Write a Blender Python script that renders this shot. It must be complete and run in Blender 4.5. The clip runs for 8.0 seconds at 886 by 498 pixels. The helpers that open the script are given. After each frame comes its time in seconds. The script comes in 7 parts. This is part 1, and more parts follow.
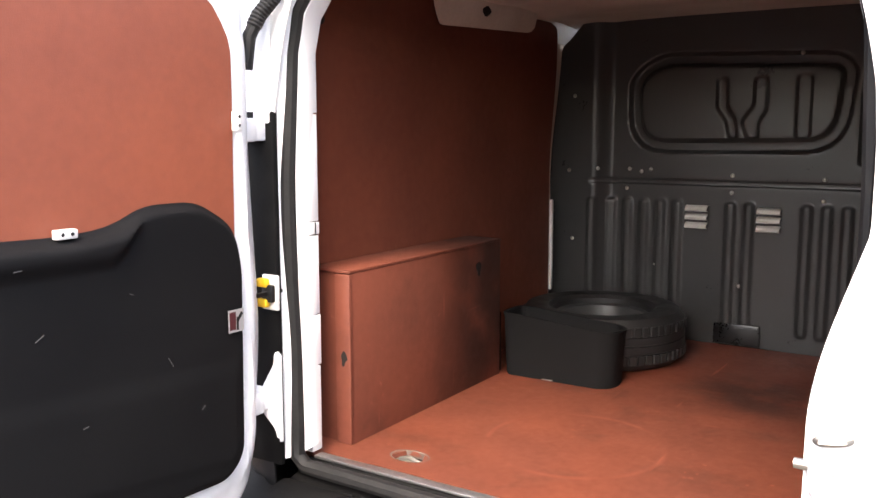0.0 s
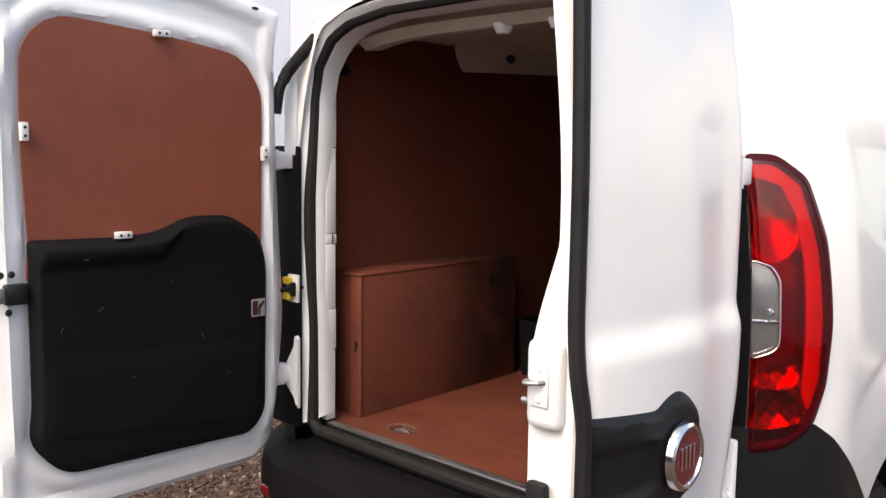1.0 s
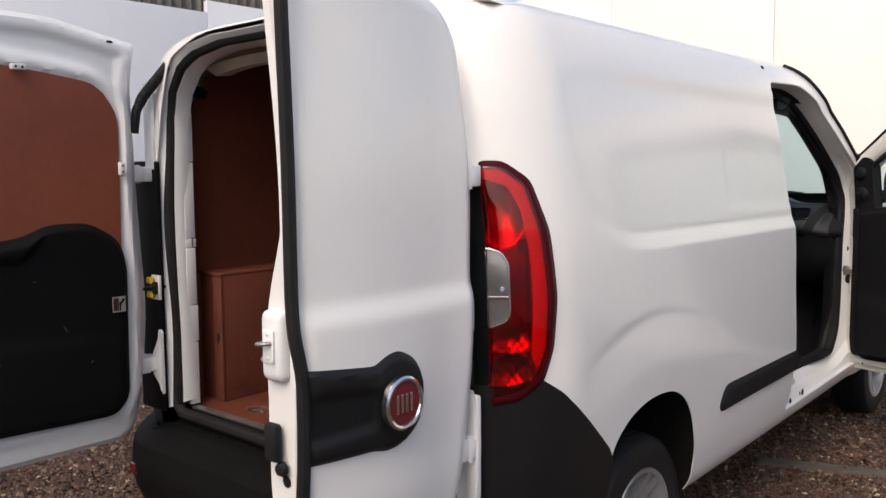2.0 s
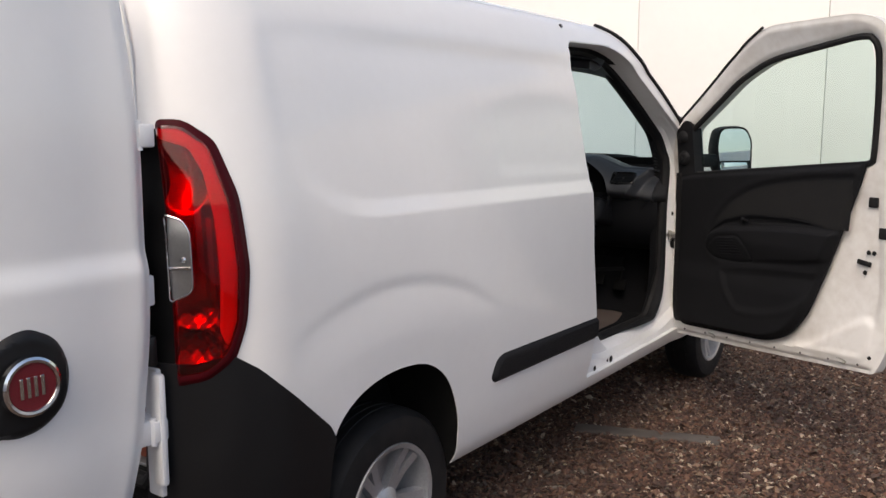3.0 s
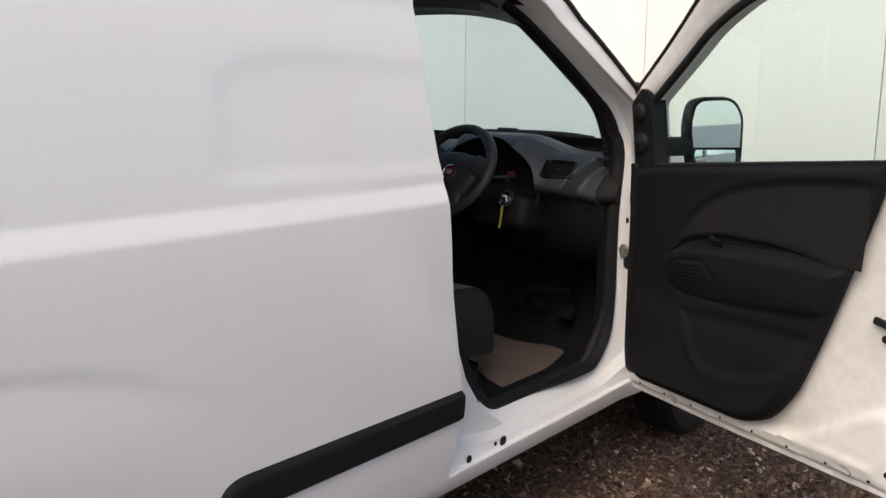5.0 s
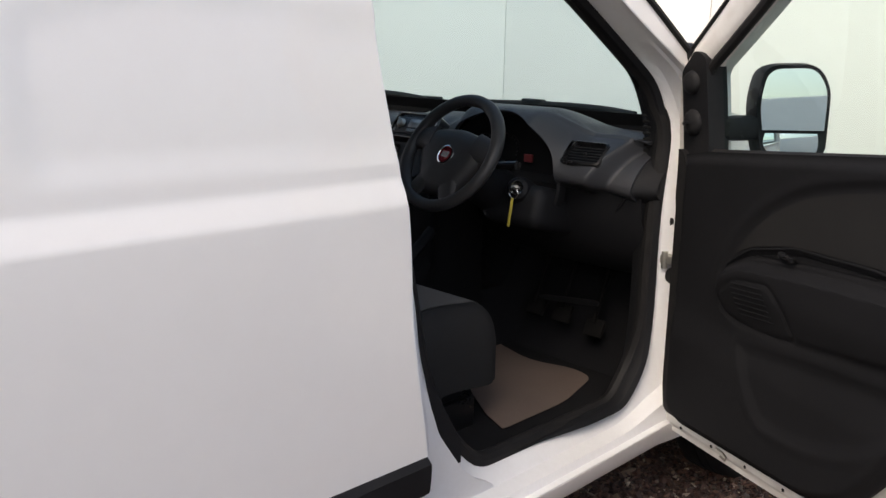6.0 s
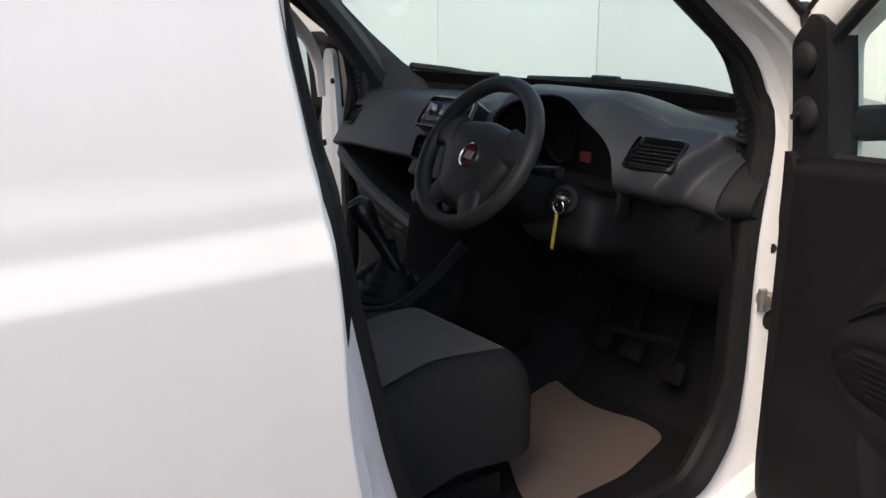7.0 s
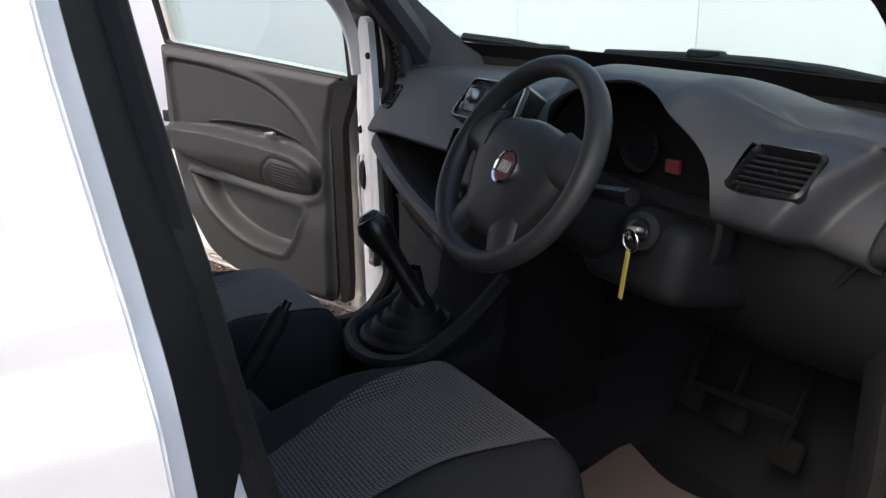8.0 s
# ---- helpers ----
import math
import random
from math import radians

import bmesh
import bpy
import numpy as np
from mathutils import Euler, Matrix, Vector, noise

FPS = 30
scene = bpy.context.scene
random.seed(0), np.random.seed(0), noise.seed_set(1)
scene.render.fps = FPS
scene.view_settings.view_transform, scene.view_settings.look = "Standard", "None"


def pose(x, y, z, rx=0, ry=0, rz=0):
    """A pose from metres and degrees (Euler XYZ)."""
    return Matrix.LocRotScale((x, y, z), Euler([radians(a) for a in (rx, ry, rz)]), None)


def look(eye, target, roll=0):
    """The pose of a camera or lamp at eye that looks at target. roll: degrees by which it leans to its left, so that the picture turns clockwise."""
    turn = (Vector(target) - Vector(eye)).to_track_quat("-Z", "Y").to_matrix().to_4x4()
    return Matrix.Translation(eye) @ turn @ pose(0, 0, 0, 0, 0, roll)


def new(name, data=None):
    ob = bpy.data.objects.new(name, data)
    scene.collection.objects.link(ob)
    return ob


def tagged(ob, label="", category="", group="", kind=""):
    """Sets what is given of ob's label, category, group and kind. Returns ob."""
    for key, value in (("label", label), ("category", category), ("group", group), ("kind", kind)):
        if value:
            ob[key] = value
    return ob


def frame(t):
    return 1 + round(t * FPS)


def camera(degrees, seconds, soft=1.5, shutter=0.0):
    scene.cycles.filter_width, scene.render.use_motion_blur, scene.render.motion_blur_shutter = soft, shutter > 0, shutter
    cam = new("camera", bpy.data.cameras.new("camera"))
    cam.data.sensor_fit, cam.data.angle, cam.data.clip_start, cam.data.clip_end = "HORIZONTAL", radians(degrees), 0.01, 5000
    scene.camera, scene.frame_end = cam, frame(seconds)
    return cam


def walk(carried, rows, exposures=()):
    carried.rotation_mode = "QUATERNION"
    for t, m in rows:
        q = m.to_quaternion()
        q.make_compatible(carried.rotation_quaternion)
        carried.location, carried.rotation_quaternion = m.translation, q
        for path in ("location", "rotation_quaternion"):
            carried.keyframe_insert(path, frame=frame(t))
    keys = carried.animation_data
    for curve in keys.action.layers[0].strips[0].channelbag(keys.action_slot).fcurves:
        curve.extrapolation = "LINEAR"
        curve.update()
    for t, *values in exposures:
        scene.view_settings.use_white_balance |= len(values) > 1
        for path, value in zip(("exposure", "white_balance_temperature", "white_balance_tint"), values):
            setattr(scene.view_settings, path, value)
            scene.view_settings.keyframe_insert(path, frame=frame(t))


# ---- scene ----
cam = camera(54.7, 8.0)
PATH = [
    (0, (0.812, -1.582, 1.401), (-0.253, 0.089, 1.13), 0.0),
    (0.5, (1.09, -1.723, 1.449), (-0.095, -0.131, 1.201), 0.1),
    (1, (1.456, -1.698, 1.432), (0.119, -0.227, 1.211), 0.8),
    (1.5, (1.771, -1.726, 1.414), (0.441, -0.245, 1.226), 0.6),
    (2, (2.033, -1.686, 1.434), (0.749, -0.165, 1.236), -0.4),
    (2.2, (2.146, -1.615, 1.427), (0.893, -0.07, 1.223), 0.1),
    (3.3, (2.417, -1.025, 1.424), (1.26, 0.579, 1.125), -0.3),
    (3.5, (2.422, -0.894, 1.43), (1.258, 0.704, 1.129), -0.3),
    (4, (2.483, -0.506, 1.441), (1.24, 1.033, 1.147), -0.3),
    (4.5, (2.426, -0.108, 1.423), (1.135, 1.384, 1.095), 0.1),
    (4.7, (2.371, 0.042, 1.446), (1.083, 1.532, 1.098), 0.2),
    (5.8, (2.114, 0.685, 1.471), (0.748, 2.076, 1.023), 0.8),
    (6, (2.034, 0.824, 1.445), (0.644, 2.189, 0.992), 0.9),
    (6.5, (1.894, 1.086, 1.462), (0.435, 2.364, 0.974), -0.2),
    (7, (1.766, 1.367, 1.456), (0.216, 2.512, 0.923), -0.2),
    (7.5, (1.588, 1.583, 1.435), (-0.015, 2.633, 0.861), -0.4),
    (8, (1.404, 1.761, 1.439), (-0.246, 2.716, 0.835), -0.9),
]
EXPOSURES = [(0.0, 2.82, 6950, 10), (0.5, 1.88, 7000, 10), (1.0, 1.28, 7050, 10), (1.5, 0.96, 7050, 10), (2.0, 0.65, 7000, 10), (3.5, 0.58, 6900, 10), (4.5, 0.66, 6950, 10), (6.5, 1.05, 7000, 10), (7.5, 1.43, 6900, 10), (8.0, 1.62, 6750, 10)]
walk(cam, [(t, look(eye, target, roll)) for t, eye, target, roll in PATH], EXPOSURES)

# ---- world and light ----
SUN_ELEV, SUN_ROT = radians(50), radians(168)
world = bpy.data.worlds.new("sky")
scene.world = world
world.use_nodes = True
wn = world.node_tree.nodes
sky = wn.new("ShaderNodeTexSky")
sky.sky_type, sky.sun_disc = "NISHITA", False
sky.sun_elevation, sky.sun_rotation = SUN_ELEV, SUN_ROT
sky.air_density, sky.dust_density, sky.ozone_density = 1.0, 4.0, 1.0
wn["Background"].inputs[1].default_value = 0.15
world.node_tree.links.new(sky.outputs[0], wn["Background"].inputs[0])
sun = new("sun", bpy.data.lights.new("sun", "SUN"))
sun.data.energy, sun.data.angle, sun.data.color = 0.55, radians(40), (1.0, 0.97, 0.93)
sun.rotation_euler = (radians(90) - SUN_ELEV, 0, math.pi - SUN_ROT)


# ---- materials ----
def mat(name, base, rough=0.5, metal=0.0, coat=0.0, spec=0.5, vary=0.0, scale=6.0, tint=None, bump=0.0, bump_scale=300.0, rough_vary=0.0):
    """A surface with two scales of colour change, grain relief and uneven gloss."""
    m = bpy.data.materials.new(name)
    m.use_nodes = True
    nt = m.node_tree
    b = nt.nodes["Principled BSDF"]
    b.inputs["Base Color"].default_value = (*base, 1)
    b.inputs["Roughness"].default_value = rough
    b.inputs["Metallic"].default_value = metal
    b.inputs["Coat Weight"].default_value = coat
    b.inputs["Coat Roughness"].default_value = 0.06
    b.inputs["Specular IOR Level"].default_value = spec
    co = nt.nodes.new("ShaderNodeTexCoord")
    if vary > 0:
        big, fine = nt.nodes.new("ShaderNodeTexNoise"), nt.nodes.new("ShaderNodeTexNoise")
        big.inputs["Scale"].default_value, big.inputs["Detail"].default_value = scale, 6
        fine.inputs["Scale"].default_value, fine.inputs["Detail"].default_value = scale * 14, 3
        nt.links.new(co.outputs["Object"], big.inputs["Vector"])
        nt.links.new(co.outputs["Object"], fine.inputs["Vector"])
        add = nt.nodes.new("ShaderNodeMath")
        add.operation = "MULTIPLY_ADD"
        add.inputs[1].default_value = 0.4
        nt.links.new(fine.outputs["Fac"], add.inputs[0])
        nt.links.new(big.outputs["Fac"], add.inputs[2])
        ramp = nt.nodes.new("ShaderNodeValToRGB")
        ramp.color_ramp.elements[0].position, ramp.color_ramp.elements[1].position = 0.45, 0.95
        other = tint or tuple(c * (1 - vary) for c in base)
        ramp.color_ramp.elements[0].color = (*base, 1)
        ramp.color_ramp.elements[1].color = (*[c * (1 - vary) + o * vary for c, o in zip(base, other)], 1) if tint else (*other, 1)
        nt.links.new(add.outputs[0], ramp.inputs["Fac"])
        nt.links.new(ramp.outputs["Color"], b.inputs["Base Color"])
        if rough_vary:
            mr = nt.nodes.new("ShaderNodeMapRange")
            mr.inputs["From Min"].default_value, mr.inputs["From Max"].default_value = 0.4, 1.0
            mr.inputs["To Min"].default_value, mr.inputs["To Max"].default_value = rough, min(1, rough + rough_vary)
            nt.links.new(add.outputs[0], mr.inputs["Value"])
            nt.links.new(mr.outputs["Result"], b.inputs["Roughness"])
    if bump > 0:
        n, k = nt.nodes.new("ShaderNodeTexNoise"), nt.nodes.new("ShaderNodeBump")
        n.inputs["Scale"].default_value, n.inputs["Detail"].default_value = bump_scale, 2
        k.inputs["Strength"].default_value, k.inputs["Distance"].default_value = bump, 0.002
        nt.links.new(co.outputs["Object"], n.inputs["Vector"])
        nt.links.new(n.outputs["Fac"], k.inputs["Height"])
        nt.links.new(k.outputs["Normal"], b.inputs["Normal"])
    return m


def glass(name, tint, gloss=0.02):
    """A thin pane: tinted see-through with a reflection that grows towards grazing angles."""
    m = bpy.data.materials.new(name)
    m.use_nodes = True
    nt = m.node_tree
    out = nt.nodes["Material Output"]
    nt.nodes.remove(nt.nodes["Principled BSDF"])
    tr, gl, mx, lw, pw, ma = (nt.nodes.new("ShaderNode" + k) for k in ("BsdfTransparent", "BsdfGlossy", "MixShader", "LayerWeight", "Math", "Math"))
    tr.inputs[0].default_value = (*tint, 1)
    gl.inputs["Roughness"].default_value = gloss
    lw.inputs["Blend"].default_value = 0.5
    pw.operation, pw.inputs[1].default_value = "POWER", 4.0
    ma.operation, ma.inputs[1].default_value, ma.inputs[2].default_value = "MULTIPLY_ADD", 0.7, 0.05
    nt.links.new(lw.outputs["Facing"], pw.inputs[0])
    nt.links.new(pw.outputs[0], ma.inputs[0])
    nt.links.new(ma.outputs[0], mx.inputs[0])
    nt.links.new(tr.outputs[0], mx.inputs[1])
    nt.links.new(gl.outputs[0], mx.inputs[2])
    nt.links.new(mx.outputs[0], out.inputs[0])
    return m


PAINT = mat("white_paint", (0.80, 0.785, 0.77), 0.28, coat=0.7, vary=0.16, scale=1.7, tint=(0.60, 0.57, 0.55), rough_vary=0.14)
SOILED = mat("soiled_white_door_paint", (0.77, 0.755, 0.73), 0.36, coat=0.3, vary=0.5, scale=1.8, tint=(0.42, 0.37, 0.31), rough_vary=0.3)
SOILED.node_tree.nodes["Color Ramp"].color_ramp.elements[0].position = 0.62
SOILED.node_tree.nodes["Color Ramp"].color_ramp.elements[1].position = 0.95
JAMB = mat("white_jamb_paint", (0.765, 0.77, 0.785), 0.35, coat=0.3, vary=0.3, scale=5, tint=(0.57, 0.55, 0.52), rough_vary=0.25)
DUSTY = mat("dusty_white_paint", (0.60, 0.54, 0.47), 0.6, vary=0.5, scale=7, tint=(0.36, 0.30, 0.24))
SILL = mat("worn_black_sill_plastic", (0.0045, 0.0045, 0.005), 0.42, spec=0.06, vary=0.5, scale=12, tint=(0.014, 0.0135, 0.013), bump=0.15, bump_scale=300, rough_vary=0.25)
BLACK = mat("black_plastic", (0.008, 0.0082, 0.0096), 0.5, spec=0.16, vary=0.5, scale=5, tint=(0.021, 0.021, 0.0225), bump=0.25, bump_scale=700, rough_vary=0.2)
KNEE = mat("matt_black_moulding", (0.0075, 0.0078, 0.0092), 0.62, spec=0.22, vary=0.4, scale=5, tint=(0.013, 0.0135, 0.0155), bump=0.3, bump_scale=800)
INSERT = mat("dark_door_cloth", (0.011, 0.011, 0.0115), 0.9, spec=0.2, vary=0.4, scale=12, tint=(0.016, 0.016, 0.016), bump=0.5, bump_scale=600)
# Front door card plastic with the right door's shade put into its base.
CARD = mat("shaded_door_card", (0.0062, 0.0064, 0.0075), 0.75, spec=0.15, vary=0.4, scale=5, tint=(0.0105, 0.0108, 0.0124), bump=0.3, bump_scale=800)
CLADDING = mat("satin_black_cladding", (0.007, 0.007, 0.008), 0.36, spec=0.28, vary=0.4, scale=8, tint=(0.012, 0.012, 0.012), rough_vary=0.2)
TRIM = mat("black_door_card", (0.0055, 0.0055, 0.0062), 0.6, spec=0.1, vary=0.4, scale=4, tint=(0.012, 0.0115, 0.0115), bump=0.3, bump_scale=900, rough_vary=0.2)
SHINY = mat("gloss_black_plastic", (0.008, 0.008, 0.009), 0.22, spec=0.45, vary=0.5, scale=9, tint=(0.014, 0.014, 0.014), rough_vary=0.15)
RUBBER = mat("black_rubber", (0.009, 0.009, 0.010), 0.6, spec=0.2, vary=0.4, scale=20, tint=(0.03, 0.028, 0.026), bump=0.2)
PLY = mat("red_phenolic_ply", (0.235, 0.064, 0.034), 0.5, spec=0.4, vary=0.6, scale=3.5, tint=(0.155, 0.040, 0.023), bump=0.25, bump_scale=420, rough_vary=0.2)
# Same ply as PLY, its base darkened for the dimness inside the load space.
SHADED_PLY = mat("shaded_red_phenolic_ply", (0.134, 0.036, 0.020), 0.5, spec=0.3, vary=0.7, scale=2.6, tint=(0.081, 0.022, 0.0135), bump=0.25, bump_scale=420, rough_vary=0.2)
BULK = mat("black_painted_steel", (0.034, 0.0345, 0.035), 0.25, vary=0.6, scale=6, tint=(0.044, 0.043, 0.041), bump=0.05, bump_scale=200, rough_vary=0.2)
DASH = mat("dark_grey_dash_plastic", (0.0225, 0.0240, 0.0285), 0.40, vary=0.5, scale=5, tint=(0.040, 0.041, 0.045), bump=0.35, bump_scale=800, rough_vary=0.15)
# The same card plastic in a paler tone for the better lit left door.
DOORCARD = mat("lit_door_card", (0.021, 0.0218, 0.0238), 0.55, vary=0.4, scale=5, tint=(0.032, 0.0326, 0.0345), bump=0.3, bump_scale=800)
STEER = mat("black_steering_wheel_skin", (0.028, 0.028, 0.029), 0.45, spec=0.4, vary=0.4, scale=8, tint=(0.042, 0.041, 0.040), bump=0.2, bump_scale=700)
BOLSTER = mat("dark_seat_fabric", (0.022, 0.022, 0.0225), 0.9, spec=0.2, vary=0.5, scale=14, tint=(0.026, 0.025, 0.024), bump=0.6, bump_scale=600)
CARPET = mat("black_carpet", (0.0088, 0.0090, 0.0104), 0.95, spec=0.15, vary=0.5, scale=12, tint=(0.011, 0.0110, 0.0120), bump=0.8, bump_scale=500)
ALU = mat("aluminium", (0.62, 0.62, 0.62), 0.35, metal=1.0, vary=0.3, scale=12, rough_vary=0.2)
CHROME = mat("chrome", (0.8, 0.8, 0.8), 0.12, metal=1.0)
SILVER = mat("silver_wheel_paint", (0.5, 0.51, 0.53), 0.35, metal=0.6, coat=0.4, vary=0.3, scale=10)
SPARE = mat("glossy_tyre_rubber", (0.010, 0.010, 0.011), 0.34, spec=0.5, vary=0.5, scale=16, tint=(0.024, 0.023, 0.022), bump=0.2, rough_vary=0.25)
BRIGHT = mat("bare_bright_zinc", (0.85, 0.83, 0.79), 0.35, metal=0.25, vary=0.4, scale=40, tint=(0.45, 0.42, 0.38))
ZINC = mat("zinc_steel", (0.55, 0.53, 0.48), 0.4, metal=0.9, vary=0.4, scale=30)
WHITEPL = mat("white_plastic", (0.75, 0.74, 0.71), 0.45, vary=0.2, scale=30)
YELLOW = mat("yellow_plastic", (0.75, 0.45, 0.02), 0.45)
KEYTAG = mat("yellow_key_tag", (0.48, 0.40, 0.07), 0.5)
MATPAPER = mat("beige_paper_mat", (0.132, 0.099, 0.083), 0.8, vary=0.5, scale=9, tint=(0.105, 0.078, 0.065), bump=0.3, bump_scale=60)
BRICK = mat("dull_brown_wall", (0.13, 0.10, 0.085), 0.9, vary=0.6, scale=1.5, tint=(0.05, 0.045, 0.04))
CONCRETE = mat("weathered_concrete", (0.085, 0.074, 0.066), 0.9, vary=0.6, scale=9, tint=(0.04, 0.034, 0.03), bump=0.6, bump_scale=120)
WALLW = mat("white_wall_board", (0.80, 0.78, 0.75), 0.55, vary=0.25, scale=1.1, tint=(0.66, 0.63, 0.59))
WALLB = mat("pale_wall_board", (0.70, 0.71, 0.76), 0.55, vary=0.25, scale=1.1, tint=(0.58, 0.59, 0.65))
FENCE = mat("weathered_grey_cladding", (0.22, 0.20, 0.18), 0.85, vary=0.8, scale=7, tint=(0.07, 0.06, 0.05), bump=0.5, bump_scale=60)
LENS = mat("red_lamp_lens", (0.25, 0.003, 0.009), 0.12, coat=0.5, spec=0.3, vary=0.9, scale=3.2, tint=(0.06, 0.0, 0.002))
WELL = mat("dark_wheel_well", (0.006, 0.006, 0.006), 0.95, vary=0.5, scale=14, tint=(0.014, 0.013, 0.012), spec=0.1)
LENSRIM = mat("deep_red_lamp_rim", (0.060, 0.002, 0.005), 0.45, spec=0.12, vary=0.4, scale=12)
SILVERED = mat("silvered_lamp_reflector", (0.62, 0.60, 0.58), 0.24, metal=1.0, vary=0.4, scale=14)
DIFFUSER = mat("pale_lamp_diffuser", (0.75, 0.72, 0.70), 0.4, vary=0.2, scale=12)
CLEAR = mat("clear_lamp_reflector", (0.24, 0.24, 0.245), 0.22, metal=0.6, coat=1.0, vary=0.7, scale=18, tint=(0.12, 0.12, 0.12))
BADGE = mat("dark_red_enamel", (0.14, 0.012, 0.018), 0.2, coat=1.0)
REDSW = mat("red_switch", (0.20, 0.035, 0.04), 0.4)
DISPLAY = mat("grey_display", (0.30, 0.31, 0.31), 0.2, coat=0.8, vary=0.6, scale=40, tint=(0.05, 0.05, 0.055))
STICKW = mat("white_sticker", (0.28, 0.27, 0.27), 0.4)
SCRATCH = mat("pale_scratch", (0.10, 0.098, 0.096), 0.7)
INK = mat("dark_print", (0.012, 0.012, 0.012), 0.6, spec=0.2)
INKRED = mat("red_print", (0.055, 0.012, 0.014), 0.5)
GLASS = glass("tinted_door_glass", (0.70, 0.84, 0.81))
SCREEN = glass("tinted_windscreen", (0.53, 0.69, 0.73))
REDGLASS = glass("red_lamp_cover", (0.94, 0.09, 0.13), 0.04)
MIRROR = mat("mirror_glass", (0.85, 0.87, 0.87), 0.02, metal=1.0)
def gravel_bed():
    m = mat("damp_gravel_bed", (0.03, 0.019, 0.014), 0.9, bump=0.0)
    nt = m.node_tree
    b = nt.nodes["Principled BSDF"]
    co, v, r, k, n, mx = (nt.nodes.new("ShaderNode" + s) for s in ("TexCoord", "TexVoronoi", "ValToRGB", "Bump", "TexNoise", "MixRGB"))
    v.inputs["Scale"].default_value = 85
    nt.links.new(co.outputs["Object"], v.inputs["Vector"])
    cr = r.color_ramp
    cr.interpolation = "CONSTANT"
    stops = [(0.0, (0.03, 0.017, 0.012)), (0.35, (0.075, 0.040, 0.027)), (0.55, (0.11, 0.062, 0.042)), (0.72, (0.05, 0.031, 0.023)), (0.88, (0.19, 0.14, 0.10))]
    for pos, col in stops[2:]:
        cr.elements.new(pos)
    for e, (pos, col) in zip(cr.elements, stops):
        e.position, e.color = pos, (*col, 1)
    sep = nt.nodes.new("ShaderNodeSeparateColor")
    nt.links.new(v.outputs["Color"], sep.inputs[0])
    nt.links.new(sep.outputs[0], r.inputs["Fac"])
    n.inputs["Scale"].default_value, n.inputs["Detail"].default_value = 1.3, 6
    nt.links.new(co.outputs["Object"], n.inputs["Vector"])
    mx.blend_type, mx.inputs[0].default_value = "MULTIPLY", 0.6
    nt.links.new(r.outputs["Color"], mx.inputs[1])
    nt.links.new(n.outputs["Fac"], mx.inputs[2])
    nt.links.new(mx.outputs[0], b.inputs["Base Color"])
    k.inputs["Strength"].default_value, k.inputs["Distance"].default_value, k.invert = 0.9, 0.006, True
    nt.links.new(v.outputs["Distance"], k.inputs["Height"])
    nt.links.new(k.outputs["Normal"], b.inputs["Normal"])
    return m


DIRT = gravel_bed()


def seat_cloth():
    m = mat("dark_dotted_seat_cloth", (0.02, 0.02, 0.021), 0.9, bump=0.0)
    nt = m.node_tree
    b = nt.nodes["Principled BSDF"]
    co, v, r, k = (nt.nodes.new("ShaderNode" + n) for n in ("TexCoord", "TexVoronoi", "ValToRGB", "Bump"))
    v.voronoi_dimensions = "2D"
    v.inputs["Scale"].default_value, v.inputs["Randomness"].default_value = 150, 0.10
    nt.links.new(co.outputs["Object"], v.inputs["Vector"])
    r.color_ramp.elements[0].position, r.color_ramp.elements[1].position = 0.25, 0.5
    r.color_ramp.elements[0].color, r.color_ramp.elements[1].color = (0.13, 0.123, 0.117, 1), (0.018, 0.0172, 0.0167, 1)
    nt.links.new(v.outputs["Distance"], r.inputs["Fac"])
    nt.links.new(r.outputs["Color"], b.inputs["Base Color"])
    k.inputs["Strength"].default_value, k.inputs["Distance"].default_value = 0.5, 0.002
    nt.links.new(v.outputs["Distance"], k.inputs["Height"])
    nt.links.new(k.outputs["Normal"], b.inputs["Normal"])
    b.inputs["Sheen Weight"].default_value = 0.1
    return m


def stone_mix():
    m = mat("mixed_gravel", (0.2, 0.12, 0.08), 0.75)
    nt = m.node_tree
    b = nt.nodes["Principled BSDF"]
    g, r, n, co, mx = (nt.nodes.new("ShaderNode" + k) for k in ("NewGeometry", "ValToRGB", "TexNoise", "TexCoord", "MixRGB"))
    stops = [(0.0, (0.055, 0.024, 0.016)), (0.25, (0.10, 0.048, 0.031)), (0.47, (0.15, 0.075, 0.047)), (0.66, (0.075, 0.042, 0.031)), (0.80, (0.22, 0.145, 0.095)), (0.89, (0.12, 0.095, 0.075)), (0.955, (0.46, 0.37, 0.28))]
    cr = r.color_ramp
    cr.interpolation = "CONSTANT"
    for pos, col in stops[1:-1]:
        cr.elements.new(pos)
    for e, (pos, col) in zip(cr.elements, stops):
        e.position, e.color = min(pos, 0.97), (*col, 1)
    nt.links.new(g.outputs["Random Per Island"], r.inputs["Fac"])
    n.inputs["Scale"].default_value, n.inputs["Detail"].default_value = 160, 4
    nt.links.new(co.outputs["Object"], n.inputs["Vector"])
    mx.blend_type, mx.inputs[0].default_value = "MULTIPLY", 0.55
    nt.links.new(r.outputs["Color"], mx.inputs[1])
    nt.links.new(n.outputs["Color"], mx.inputs[2])
    nt.links.new(mx.outputs[0], b.inputs["Base Color"])
    return m




